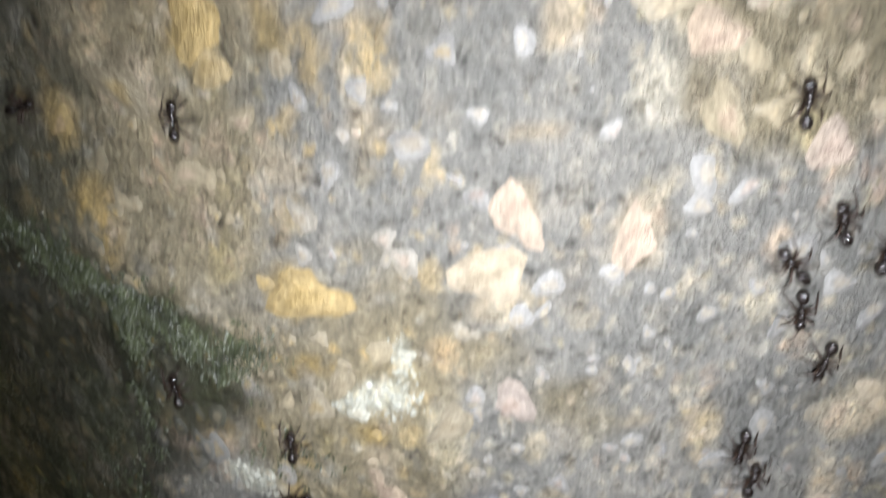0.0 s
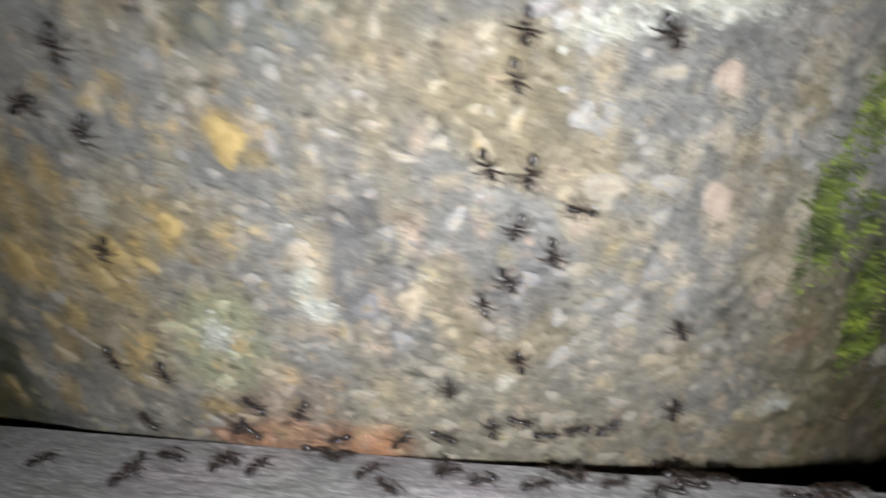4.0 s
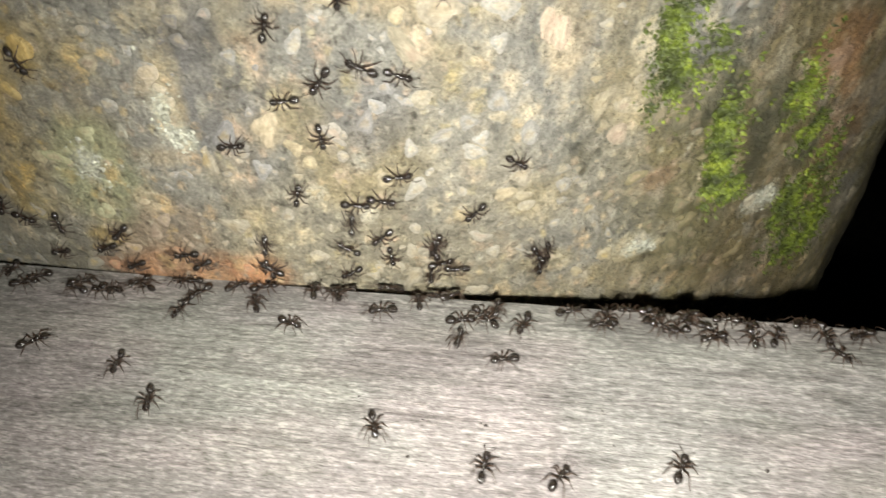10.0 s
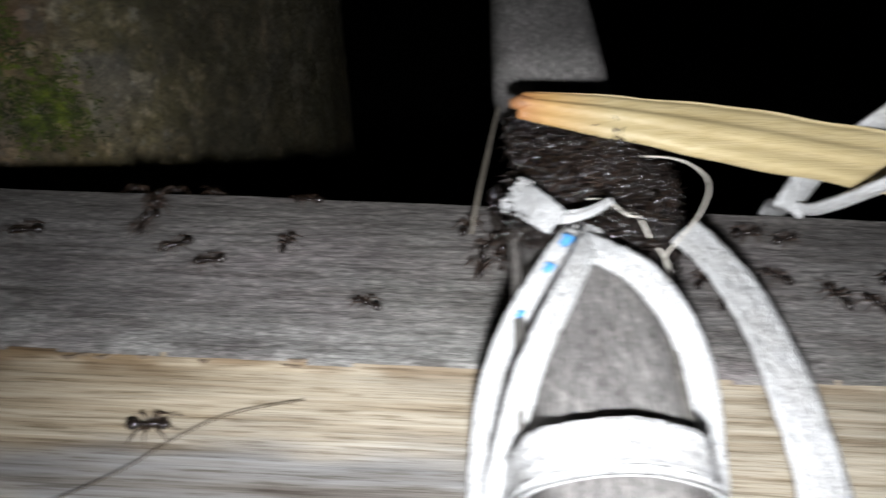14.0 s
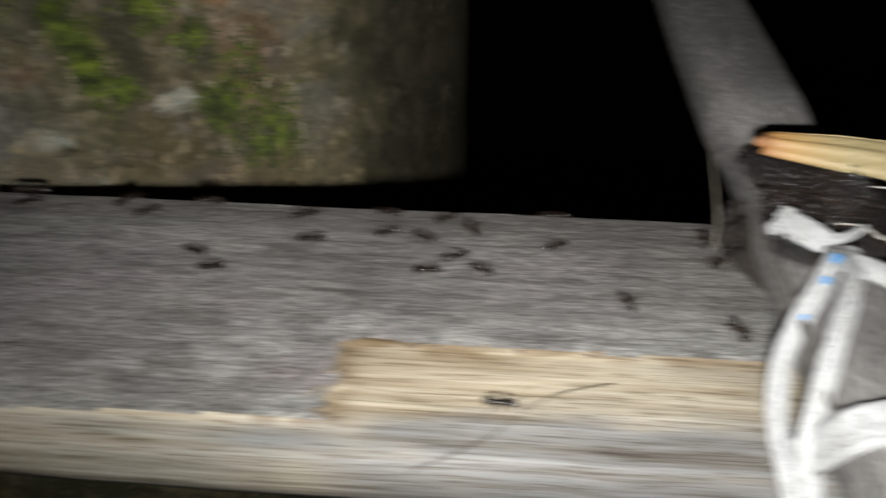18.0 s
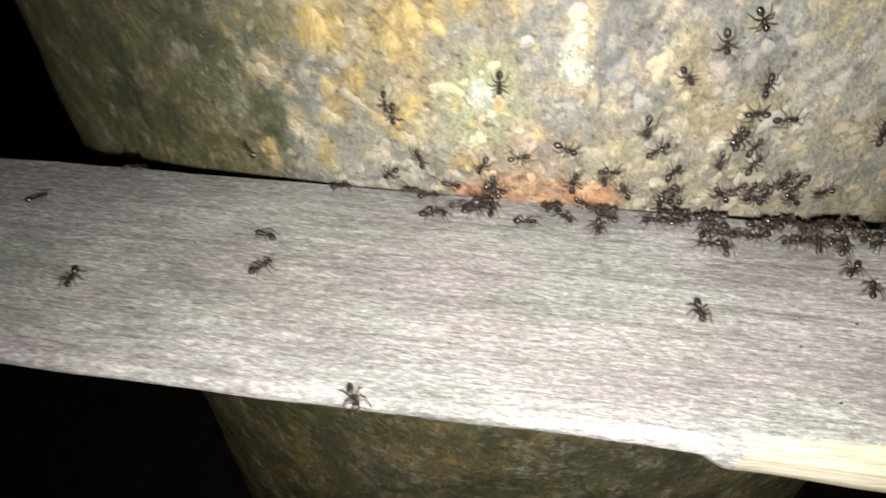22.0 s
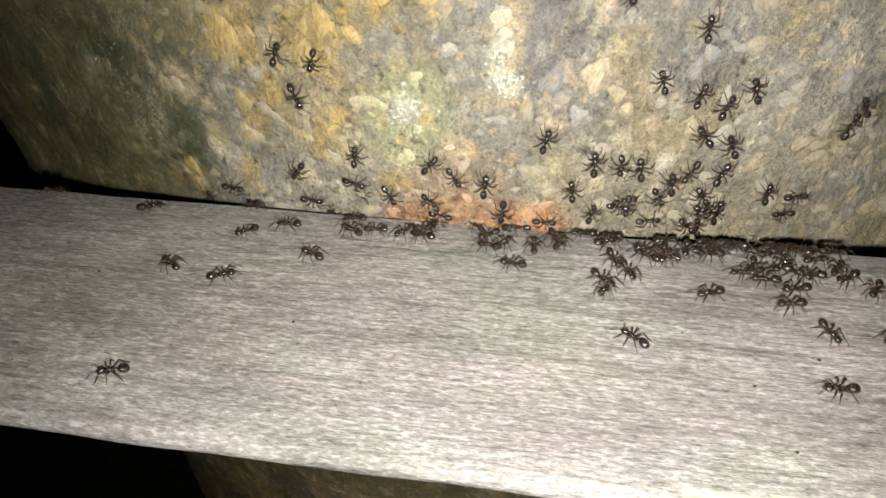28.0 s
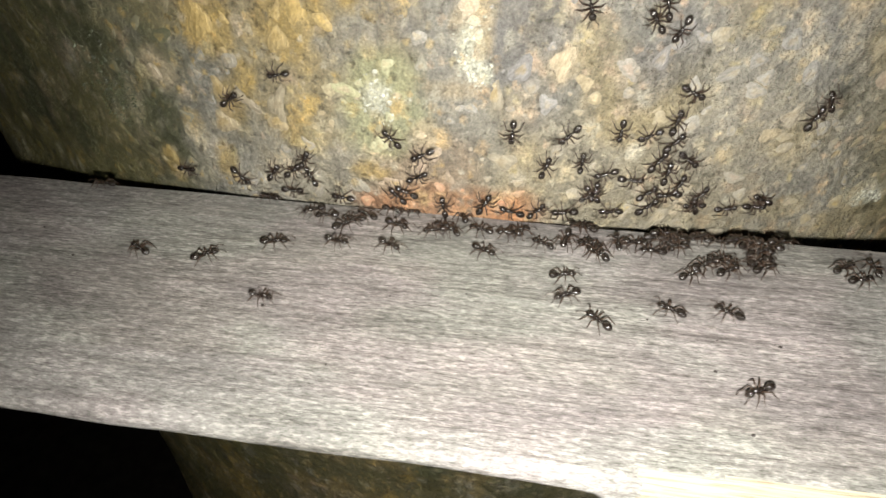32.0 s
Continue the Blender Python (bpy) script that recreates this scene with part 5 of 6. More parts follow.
# ---- the torch below the lens ----
def build_torch():
    torch = tagged(new("torch"), "small black torch with a white glowing lens", "torch")
    glow, tree, shader = material("torch_glow")
    lamp = tree.nodes.new("ShaderNodeEmission")
    lamp.inputs["Color"].default_value, lamp.inputs["Strength"].default_value = (1.0, 0.96, 0.92, 1), TORCH_GLOW
    tree.links.new(lamp.outputs["Emission"], tree.nodes["Material Output"].inputs["Surface"])
    n = 16
    ring = [(0.0032 * math.cos(2 * math.pi * i / n), 0.0032 * math.sin(2 * math.pi * i / n), 0.0) for i in range(n)]
    part("lens", mesh_of("lens", ring, [tuple(range(n))[::-1]], glow, False), None, torch)
    n, deep = 24, 0.0034
    loop = lambda r, z: [(r * math.cos(2 * math.pi * i / n), r * math.sin(2 * math.pi * i / n), z) for i in range(n)]
    verts = loop(0.0045, 0.0002) + loop(0.0045, -deep) + loop(0.0052, -deep) + loop(0.0052, 0.0002)
    faces = [(a * n + i, a * n + (i + 1) % n, (a + 1) % 4 * n + (i + 1) % n, (a + 1) % 4 * n + i) for a in range(4) for i in range(n)]
    part("bezel", mesh_of("bezel", verts, faces, HOUSING, False), None, torch)
    part("housing", tube("housing", [(0, 0, 0.0005), (0, 0, 0.004), (0, 0, 0.006)], [0.0052, 0.0052, 0.0036], HOUSING, 16), None, torch)
    return torch


torch = build_torch()


def on_face(x, z, heading):
    """On the post: heading 0 is to the right, a quarter turn is up."""
    return on_post(x, z, heading, 0.0003)


ANT_TRACKS = []  # a thing and the rows of its walk
STRIDERS = []  # those whose legs swing
TIMES = [0.5 * k for k in range(65)]


def next_ant(m, rows, rng, size=None):
    k = len(ANT_TRACKS)
    ant = MODELS[k] if k < len(MODELS) else copy_thing(MODELS[rng.randrange(len(MODELS))], m)
    ant.matrix_basis = m
    ant.scale = [size or rng.uniform(0.64, 0.75)] * 3
    ANT_TRACKS.append((ant, rows))


def over_board(x, w, heading):
    """On the board's top for w below 0; above 0 the ant has gone over the back edge, w down its back face."""
    tip = float(step(-0.004, 0.006, w)) * math.pi / 2
    y = min(w, 0.0012)
    z = float(board_top(x, min(y, 0.0))) + 0.0001 if w <= 0 else -w
    return Matrix.Translation((x, y, z)) @ Matrix.Rotation(-tip, 4, "X") @ Matrix.Rotation(heading, 4, "Z")


PLACES = {"board": over_board, "post": on_face}


def turned(a, b):
    """The turn from a to b, the short way, in degrees."""
    return (b - a + 180) % 360 - 180


def march(kind, stops, rng):
    """An ant that goes from stop to stop (seconds, two coordinates in mm, heading in degrees) and looks about at each."""
    place, phase, rows = PLACES[kind], rng.uniform(0, 6.28), []
    way = []
    # an ant runs head first: turn the headings round where the walk asks for it
    for k, (t, x, w, h) in enumerate(stops):
        run = [(q[1] - p[1], q[2] - p[2]) for p, q in ((stops[max(k - 1, 0)], stops[k]), (stops[k], stops[min(k + 1, len(stops) - 1)]))]
        dx, dw = run[0][0] + run[1][0], run[0][1] + run[1][1]
        if math.hypot(dx, dw) > 2.5 and abs(turned(h, math.degrees(math.atan2(dw, dx)))) > 90:
            h += 180
        way.append((t, x, w, h))
    for t in TIMES:
        k = max([i for i, q in enumerate(way) if q[0] <= t] or [0])
        a, b = way[k], way[min(k + 1, len(way) - 1)]
        u = min(max((t - a[0]) / (b[0] - a[0]), 0), 1) if b[0] > a[0] else 0
        x, w = a[1] + (b[1] - a[1]) * u, a[2] + (b[2] - a[2]) * u
        length = math.hypot(b[1] - a[1], b[2] - a[2])
        h = a[3] + turned(a[3], b[3]) * u
        if length > 4:
            mid = math.degrees(math.atan2(b[2] - a[2], b[1] - a[1]))
            h = a[3] + turned(a[3], mid) * min(1, u * 4)
            h += turned(h, b[3]) * max(0, u * 4 - 3)
        x += 0.5 * math.sin(0.9 * t + phase) * min(1, abs(t - round(t / 7) * 7))
        rows.append((t, place(x / 1000, w / 1000, radians(h + 7 * math.sin(1.7 * t + phase)))))
    return rows


def resting(rng, place, x, y, heading, drift=0.0006):
    """An ant that stays about its place and turns a little."""
    p = rng.uniform(0, 6.28)
    return [(t, place(x + drift * math.sin(0.5 * t + p), y + drift * math.cos(0.37 * t + p), heading + 0.18 * math.sin(0.8 * t + p))) for t in TIMES]


def build_swarm():
    rng = random.Random(77)

    def go(kind, *stops):
        rows = march(kind, stops, rng)
        next_ant(rows[0][1], rows, rng)
        if len(ANT_TRACKS) % 3 == 1:
            STRIDERS.append(len(ANT_TRACKS) - 1)

    # stops: seconds, mm along the board, mm from its back edge (below 0: towards the front) or up the post, heading
    go("post", (0, 86.1, 143.4, 101))
    go("post", (0, 88.1, 126.7, 124))
    go("post", (0, 90.0, 121.5, -88), (2, 90.5, 101.9, 101))
    go("post", (0, 96.9, 127.9, 85))
    go("post", (0, 14.5, 104.5, 86), (2, 15.0, 105.1, 81))
    go("post", (0, 22.1, 141.4, 82))
    go("post", (0, 1.5, 142.5, 22))
    go("post", (0, 92.0, 131.3, 102))
    go("post", (0, 30.6, 89.8, 11), (2, 27.7, 89.3, 109), (28, 23.4, 33.4, 76), (30, 28.0, 41.2, 81), (32, 21.8, 28.1, 16))
    go("post", (0, 89.3, 95.9, 75), (2, 89.3, 93.4, 100), (23, 81.9, 35.1, 105), (24.9, 83.9, -10.0, -90), (28, 83.0, 13.6, 108), (29.7, 85.0, -10.0, -90), (32, 87.8, 9.4, -1))
    go("post", (0, 94.1, 114.7, 85), (2, 94.6, 102.3, 98))
    go("post", (2, 30.9, 98.5, 88))
    go("post", (2, 28.6, 83.1, 87), (4, 29.3, 72.8, 80), (23, 21.0, 16.9, 94), (25, 23.2, 19.3, 126), (28, 19.1, 26.3, 112), (29.9, 21.1, -10.0, -90), (32, 20.3, 6.7, 47))
    go("post", (2, 10.6, 74.2, 65), (4, 20.6, 64.2, 31), (23, 44.4, 26.5, 92), (24.9, 46.4, -10.0, -90), (32, 51.6, 2.0, 99))
    go("post", (2, 22.5, 55.4, 95), (4, 29.1, 61.4, 75), (21.5, 47.9, 11.6, 150), (23, 47.6, 11.9, 129), (25, 48.4, 12.0, 107), (28, 48.3, 11.8, 116), (30, 48.5, 9.4, 155), (32, 46.1, 8.9, 28))
    go("post", (2, 26.4, 47.3, 83), (9, 20.2, 26.8, 69), (21.5, 20.9, 21.9, 97), (23, 20.5, 23.5, 94), (24.9, 22.5, -10.0, -90), (30, 33.7, 30.1, 121), (31.9, 35.7, -10.0, -90))
    go("post", (2, 87.4, 101.7, 85), (30, 75.1, 43.1, 98))
    go("post", (2, 88.9, 80.7, 86), (10.5, 86.4, 52.9, 91), (21.5, 84.5, 51.5, 108), (28, 79.2, 14.9, 95), (30, 80.1, 21.1, 99), (32, 84.2, 20.0, 91))
    go("post", (2, 106.7, 78.6, 153), (21.5, 94.3, 22.9, 24), (23, 91.5, 21.8, 114), (25, 92.8, 22.0, 109), (28, 93.1, 20.6, 126), (30, 91.7, 22.0, 103), (32, 93.1, 21.5, 74))
    go("post", (2, 92.1, 64.9, 64), (4, 87.3, 68.2, 97), (9, 73.4, 42.6, 99), (10.5, 77.5, 52.7, 18), (21.5, 76.4, 32.8, 38), (23, 79.4, 28.0, 103), (25, 78.2, 25.2, 165), (28, 83.6, 31.3, 110), (30, 82.2, 35.4, 53), (32, 87.7, 42.4, 102))
    go("post", (2, 87.8, 60.9, 97), (4, 83.2, 56.2, 117), (9, 90.3, 42.6, 77), (10.5, 88.5, 43.5, 92), (21.5, 86.3, 44.2, 89), (23, 91.4, 37.4, 88), (25, 93.4, 36.0, 23), (27.9, 95.4, -10.0, -90), (32, 93.4, 10.5, 75))
    go("post", (2, 87.7, 52.8, 90), (4, 89.5, 55.0, 83), (9, 85.1, 43.7, 84), (10.5, 82.1, 40.4, 85), (21.5, 72.2, 36.4, 103), (22.9, 74.2, -10.0, -90), (28, 74.3, 14.9, 93), (29.8, 76.3, -10.0, -90), (32, 75.9, 2.0, 0))
    go("post", (2, 98.9, 48.0, 149), (4, 97.1, 48.2, 165), (9, 94.4, 43.7, 49), (10.5, 93.3, 41.1, 39), (21.5, 89.9, 51.4, 110), (25, 93.9, 41.5, -1), (28, 88.8, 40.4, 94), (30, 86.3, 41.3, 33), (32, 86.4, 40.1, 127))
    go("post", (4, 88.0, 46.3, 74), (7, 76.4, 31.4, 81), (9, 75.8, 37.1, 72), (10.5, 77.9, 38.6, 54), (14, 79.9, -10.0, -90), (25, 79.2, 4.0, 99), (28, 81.0, 6.5, 12), (30, 80.5, 3.4, 39), (32, 80.8, 6.1, 72))
    go("post", (4, 93.1, 41.7, 102), (7, 83.5, 26.4, 98), (9, 84.4, 19.2, 141), (10.5, 85.7, 16.8, -3), (12.4, 87.7, -10.0, -90), (21.5, 88.6, 3.8, 119), (22.5, 90.6, -10.0, -90), (25, 90.6, 2.0, 0), (28, 89.3, 10.2, 94), (30, 87.7, 12.5, 101), (32, 91.3, 13.2, 51))
    go("post", (4, 86.8, 37.1, 116), (7, 89.7, 32.6, 68), (9, 96.0, 28.3, 88), (10.4, 98.0, -10.0, -90), (21.5, 96.5, 2.6, 126), (23, 98.5, 3.9, -3), (25, 98.2, 4.1, 147), (28, 95.8, 7.2, 124), (30, 98.1, 9.5, 125), (32, 96.7, 7.8, 76))
    go("post", (4, 83.9, 32.0, 98), (7, 83.9, 33.4, 99), (9, 80.7, 35.1, 74), (10.5, 81.7, 30.3, 25), (13.4, 83.7, -10.0, -90), (25, 97.8, 22.9, 128), (27.4, 99.8, -10.0, -90), (32, 83.3, 10.8, 25))
    go("post", (4, 89.1, 20.1, 107), (7, 91.7, 21.3, 110), (9, 92.6, 21.4, 121), (10.5, 92.1, 24.3, 130), (12.9, 94.1, -10.0, -90), (23, 93.0, 32.5, 99), (25, 96.3, 30.7, 151), (28, 99.6, 29.1, 107), (30, 91.9, 31.6, 95), (32, 94.7, 27.5, 150))
    go("post", (4, 78.3, 15.1, 89), (7, 80.8, 14.3, 80), (9, 75.4, 16.6, 66), (10.5, 76.4, 21.3, 106), (12.7, 78.4, -10.0, -90), (25, 19.3, 6.9, 89), (26.2, 21.3, -10.0, -90), (32, 23.9, 10.1, 65))
    go("post", (4, 114.9, 24.6, 114), (7, 113.3, 24.9, 95), (9, 113.8, 25.5, 77), (10.5, 112.4, 25.3, 83), (13, 114.4, -10.0, -90), (21.5, 116.6, 2.0, 0), (23, 109.0, 2.0, 180), (25, 111.0, 2.0, 180), (28, 112.8, 2.0, 180), (30, 104.3, 2.0, 0), (32, 107.0, 2.0, 180))
    go("post", (4, 85.0, 4.6, 98), (7, 83.9, 6.4, 89), (9, 86.2, 5.3, 118), (10.5, 81.2, 8.4, 82), (11.8, 83.2, -10.0, -90), (25, 82.3, 2.0, 0), (28, 86.1, 2.0, 0), (30, 89.2, 2.0, 180), (32, 84.8, 2.0, 0))
    go("post", (4, 89.4, 6.7, 161), (7, 88.3, 2.3, -4), (9, 82.7, 2.0, 116), (10.5, 82.8, 2.0, 74), (11.4, 84.8, -10.0, -90), (25, 92.3, 25.2, 109), (28, 90.3, 28.5, 74), (30, 88.3, 30.2, 118), (32, 89.1, 19.3, 23))
    go("post", (4, 44.6, 10.5, 129), (7, 40.3, 12.3, 126), (9, 41.8, 11.1, 111), (10.5, 41.4, 11.4, 109), (12, 43.4, -10.0, -90), (21.5, 56.6, 15.4, 172), (23, 56.3, 12.6, 104), (25, 54.6, 12.4, 96), (28, 54.3, 9.6, 91), (30, 53.6, 13.1, 47), (32, 48.5, 14.3, 37))
    go("post", (4, 52.7, 10.0, 61), (7, 51.8, 7.2, 63), (9, 52.9, 5.4, 75), (10.5, 53.2, 7.0, 73), (11.7, 55.2, -10.0, -90), (21.5, 59.7, 5.6, 73), (23, 59.1, 6.2, 88), (25, 59.8, 6.1, 93), (28, 57.9, 4.4, 92), (30, 60.7, 3.5, 109), (32, 60.1, 3.3, 67))
    go("post", (4, 40.0, 5.8, 65), (7, 36.1, 7.0, 108), (9, 37.0, 5.8, 86), (10.5, 36.9, 7.4, 75), (11.7, 38.9, -10.0, -90), (23, 43.9, 5.5, 109), (25, 43.0, 6.2, 115), (28, 43.9, 5.3, 125), (30, 44.4, 4.9, 125), (32, 44.2, 5.3, 149))
    go("post", (4, 29.2, 17.2, 92), (9, 30.9, 11.8, 84), (10.5, 28.9, 12.5, 92), (21.5, 27.3, 6.5, 89), (23, 26.0, 13.8, 116), (25, 32.2, 12.9, 151), (26.6, 34.2, -10.0, -90), (32, 31.3, 2.0, 0))
    go("post", (4, 19.2, 18.7, 101), (9, 18.8, 13.2, 80), (10.5, 23.2, 11.6, 70), (21.5, 19.8, 3.5, 87), (23, 21.7, 5.1, 115), (25, 23.9, 6.5, 101), (28, 28.2, 8.4, 164), (30, 26.7, 4.7, 9), (32, 24.5, 6.0, 111))
    go("post", (4, 105.0, 3.6, 35), (7, 106.3, 2.0, 180), (9, 108.7, 2.0, 0), (10.5, 99.4, 2.0, 0), (11.4, 101.4, -10.0, -90), (23, 98.8, 2.0, 0), (25, 96.0, 2.0, 0), (25.9, 98.0, -10.0, -90), (32, 93.5, 17.4, 50))
    go("board", (4, 106.8, -2.9, 17), (7, 105.8, -7.0, 34), (9, 103.2, -0.6, 0), (10.5, 101.8, -0.6, 180), (11.1, 103.8, 8.0, 90), (21.5, 103.7, -1.7, 32), (22.2, 105.7, 8.0, 90), (25, 116.7, -7.9, 138), (28, 120.9, -7.2, 39), (30, 112.9, -11.6, 154), (31.4, 114.9, 8.0, 90))
    go("board", (4, 84.5, -4.4, 17), (7, 80.3, -5.0, 149), (9, 78.3, -2.2, -69), (10.5, 75.6, -1.9, 108), (11.2, 77.6, 8.0, 90), (21.5, 89.5, -21.2, 142), (22.9, 91.5, 8.0, 90), (28, 89.9, -0.9, 26), (30, 91.0, -1.2, 139), (32, 86.3, -4.4, 101))
    go("board", (4, 76.4, -2.2, -91), (7, 75.0, -4.7, 53), (7.9, 77.0, 8.0, 90), (10.5, 81.3, -4.3, 151), (11.4, 83.3, 8.0, 90), (21.5, 83.4, -0.7, 18), (23, 85.8, -0.6, 180), (23.6, 87.8, 8.0, 90), (28, 97.4, -0.6, 0), (30, 103.9, -5.2, 154), (32, 103.7, -6.8, 8))
    go("board", (4, 63.8, -4.6, 43), (7, 66.6, -4.7, 136), (9, 67.9, -8.5, 152), (10.5, 76.8, -10.5, 144), (19, 75.0, -7.9, 116), (21.5, 66.2, -0.6, 0), (23, 66.7, -0.6, 0), (25, 64.6, -0.6, 180), (28, 61.5, -0.6, 180), (30, 62.0, -0.6, 180), (30.6, 64.0, 8.0, 90))
    go("board", (4, 4.2, -7.8, 36), (9, 15.3, -2.1, 156), (21.5, 6.9, -1.9, 173), (23, 11.6, -0.6, 0), (25, 5.5, -5.3, 174), (28, 7.6, -8.2, 32), (30, 2.5, -5.0, 7), (30.9, 4.5, 8.0, 90))
    go("board", (4, 21.2, -9.9, 50), (7, 28.8, -9.0, 156), (9, 34.3, -7.1, 174), (10.5, 29.0, -5.4, 156), (21.5, 30.5, -8.4, 77), (23, 29.6, -6.1, -78), (25, 29.9, -7.8, 150), (28, 28.6, -5.6, 149), (30, 28.6, -5.8, 139), (32, 32.1, -6.8, 40))
    go("board", (4, 53.6, -0.6, 180), (7, 56.4, -1.6, 160), (9, 63.0, -3.9, 21), (10.5, 69.1, -1.0, 21), (11.1, 71.1, 8.0, 90), (21.5, 83.1, -28.0, 144), (23, 83.1, -27.7, 159), (25, 82.5, -28.0, 155), (28, 82.3, -27.0, 146), (30, 82.2, -27.7, 146), (32, 82.6, -26.3, 140))
    go("board", (4, 117.1, -0.6, 180), (7, 127.5, -2.1, 33), (9, 132.1, -8.4, 13), (10.5, 130.8, -0.6, 0), (11.1, 132.8, 8.0, 90), (28, 112.7, -32.8, 8), (30, 112.7, -31.7, 8), (32, 106.2, -36.7, 30))
    go("board", (4, 119.3, -2.2, 173), (7, 120.6, -0.8, 0), (9, 117.0, -0.8, 0), (10.5, 115.3, -7.6, 148), (11.6, 117.3, 8.0, 90), (23, 33.3, -3.7, 106), (25, 29.6, -2.8, 105), (28, 22.9, -13.6, 156), (30, 22.3, -13.5, 7), (32, 20.4, -13.8, 16))
    go("board", (4, 123.9, -0.8, 0), (7, 123.2, -3.2, 71), (9, 124.4, -3.4, 31), (10.5, 122.6, -1.5, 20), (11.2, 124.6, 8.0, 90), (25, 118.1, -0.6, -154), (28, 119.7, -0.8, 0), (30, 121.4, -0.6, 0), (32, 125.4, -6.8, 32))
    go("board", (4, 145.5, -0.6, 0), (7, 144.9, -4.0, -97), (9, 147.3, -0.6, 0), (10.5, 144.7, -1.6, 6), (12, 141.5, -8.6, 162), (19, 135.4, -10.3, 6), (23, 121.6, -0.8, 0), (25, 124.2, -0.8, 0), (25.6, 126.2, 8.0, 90), (30, 108.7, -3.8, 136), (30.8, 110.7, 8.0, 90))
    go("board", (4, 96.9, -2.1, 148), (7, 95.9, -3.8, 171), (9, 99.4, -7.0, 143), (10.5, 106.5, -5.8, 56), (11.5, 108.5, 8.0, 90), (21.5, 108.5, -16.3, 173), (22.9, 110.5, 8.0, 90), (25, 111.3, -3.0, 122), (28, 110.2, -0.8, 0), (30, 108.1, -0.6, 0), (32, 108.1, -1.2, 22))
    go("post", (4.4, 64.4, -10.0, 90), (7, 65.4, 26.3, 19), (9, 61.1, 29.0, 117), (10.5, 69.1, 29.9, 104), (13.3, 71.1, -10.0, -90), (23, 61.3, 2.2, 149), (25, 59.2, 2.0, 180), (28, 65.9, 2.0, 180), (28.9, 67.9, -10.0, -90), (32, 70.3, 2.0, 49))
    go("post", (4.6, 75.5, -10.0, 90), (7, 76.5, 24.1, 86), (8.9, 78.5, -10.0, -90), (21.5, 79.0, 6.4, 110), (23, 82.2, 11.6, 76), (25, 85.7, 6.5, 54), (28, 87.2, 7.7, 123), (30, 92.8, 4.4, 109), (32, 91.1, 6.0, 39))
    go("post", (5.2, 106.6, -10.0, 90), (7, 107.6, 15.5, 76), (9, 104.9, 14.0, 140), (10.5, 105.9, 16.4, 89), (12.4, 107.9, -10.0, -90), (23, 107.0, 2.0, 180), (25, 104.8, 2.0, 172), (25.9, 106.8, -10.0, -90), (30, 108.4, 23.7, 43), (31.9, 110.4, -10.0, -90))
    go("post", (5.3, 87.0, -10.0, 90), (7, 88.0, 14.5, 118), (9, 91.2, 12.3, 22), (10.5, 88.1, 9.5, 76), (11.9, 90.1, -10.0, -90), (25, 104.6, 9.0, 127), (26.4, 106.6, -10.0, -90))
    go("post", (5.5, 73.3, -10.0, 90), (7, 74.3, 11.0, 104), (8.5, 76.3, -10.0, -90), (23, 75.4, 16.0, 26), (24.9, 77.4, -10.0, -90), (32, 65.3, 2.0, 161))
    go("post", (5.7, 62.2, -10.0, 90), (7, 63.2, 8.0, 53), (9, 66.6, 3.4, 58), (10, 68.6, -10.0, -90), (21.5, 65.3, 9.1, 42), (23, 70.2, 9.5, 107), (25, 73.2, 4.3, 105), (28, 75.0, 3.7, 72), (30, 76.5, 8.8, 72), (32, 77.3, 12.7, 80))
    go("board", (5.8, 47.5, 8.0, -90), (7, 48.5, -8.7, -67), (8.2, 50.5, 8.0, 90), (10.5, 40.4, -5.7, 148), (11.5, 42.4, 8.0, 90), (21.5, 40.6, -1.5, 145), (23, 42.7, -3.3, 144), (23.8, 44.7, 8.0, 90), (30, 77.1, -0.6, 0), (32, 71.9, -7.3, 144))
    go("board", (5.8, 51.0, 8.0, -90), (7, 52.0, -9.1, -56), (9, 55.2, -7.7, -34), (10.5, 51.8, -9.0, 38), (19, 46.6, -8.8, 22), (21.5, 50.5, -7.4, 8), (23, 50.6, -7.7, 8), (25, 52.9, -9.0, 101), (28, 64.6, -5.8, 86), (30, 61.2, -3.3, 48), (32, 59.6, -4.7, 158))
    go("post", (6.1, 21.1, -10.0, 90), (7, 22.1, 2.0, 180), (7.9, 24.1, -10.0, -90), (21.5, -15.2, 2.0, 0), (23, -15.1, 2.0, 0), (25, -7.2, 2.0, 0), (25.9, -5.2, -10.0, -90), (30, -9.2, 2.0, 0), (32, -6.9, 2.0, 0))
    go("post", (6.1, 68.2, -10.0, 90), (7, 69.2, 2.3, 40), (9, 70.9, 2.0, 0), (9.9, 72.9, -10.0, -90), (21.5, 72.4, 3.9, 123), (23, 68.9, 4.0, 130), (25, 68.8, 6.1, 96), (28, 70.8, 9.1, 92), (30, 69.9, 11.3, 120), (32, 70.5, 11.9, 69))
    go("post", (6.1, 74.6, -10.0, 90), (7, 75.6, 2.9, 79), (7.9, 77.6, -10.0, -90), (25, 37.0, 6.0, 177), (28, 35.3, 6.3, 113), (29.2, 37.3, -10.0, -90))
    go("post", (6.1, 89.8, -10.0, 90), (7, 90.8, 2.0, 180), (9, 92.9, 6.3, 111), (10.2, 94.9, -10.0, -90), (21.5, 95.2, 10.6, 107), (23, 95.2, 9.4, -3), (25, 100.0, 8.6, 106), (28, 97.7, 12.4, 78), (30, 106.8, 10.7, 107), (32, 113.1, 2.0, 180))
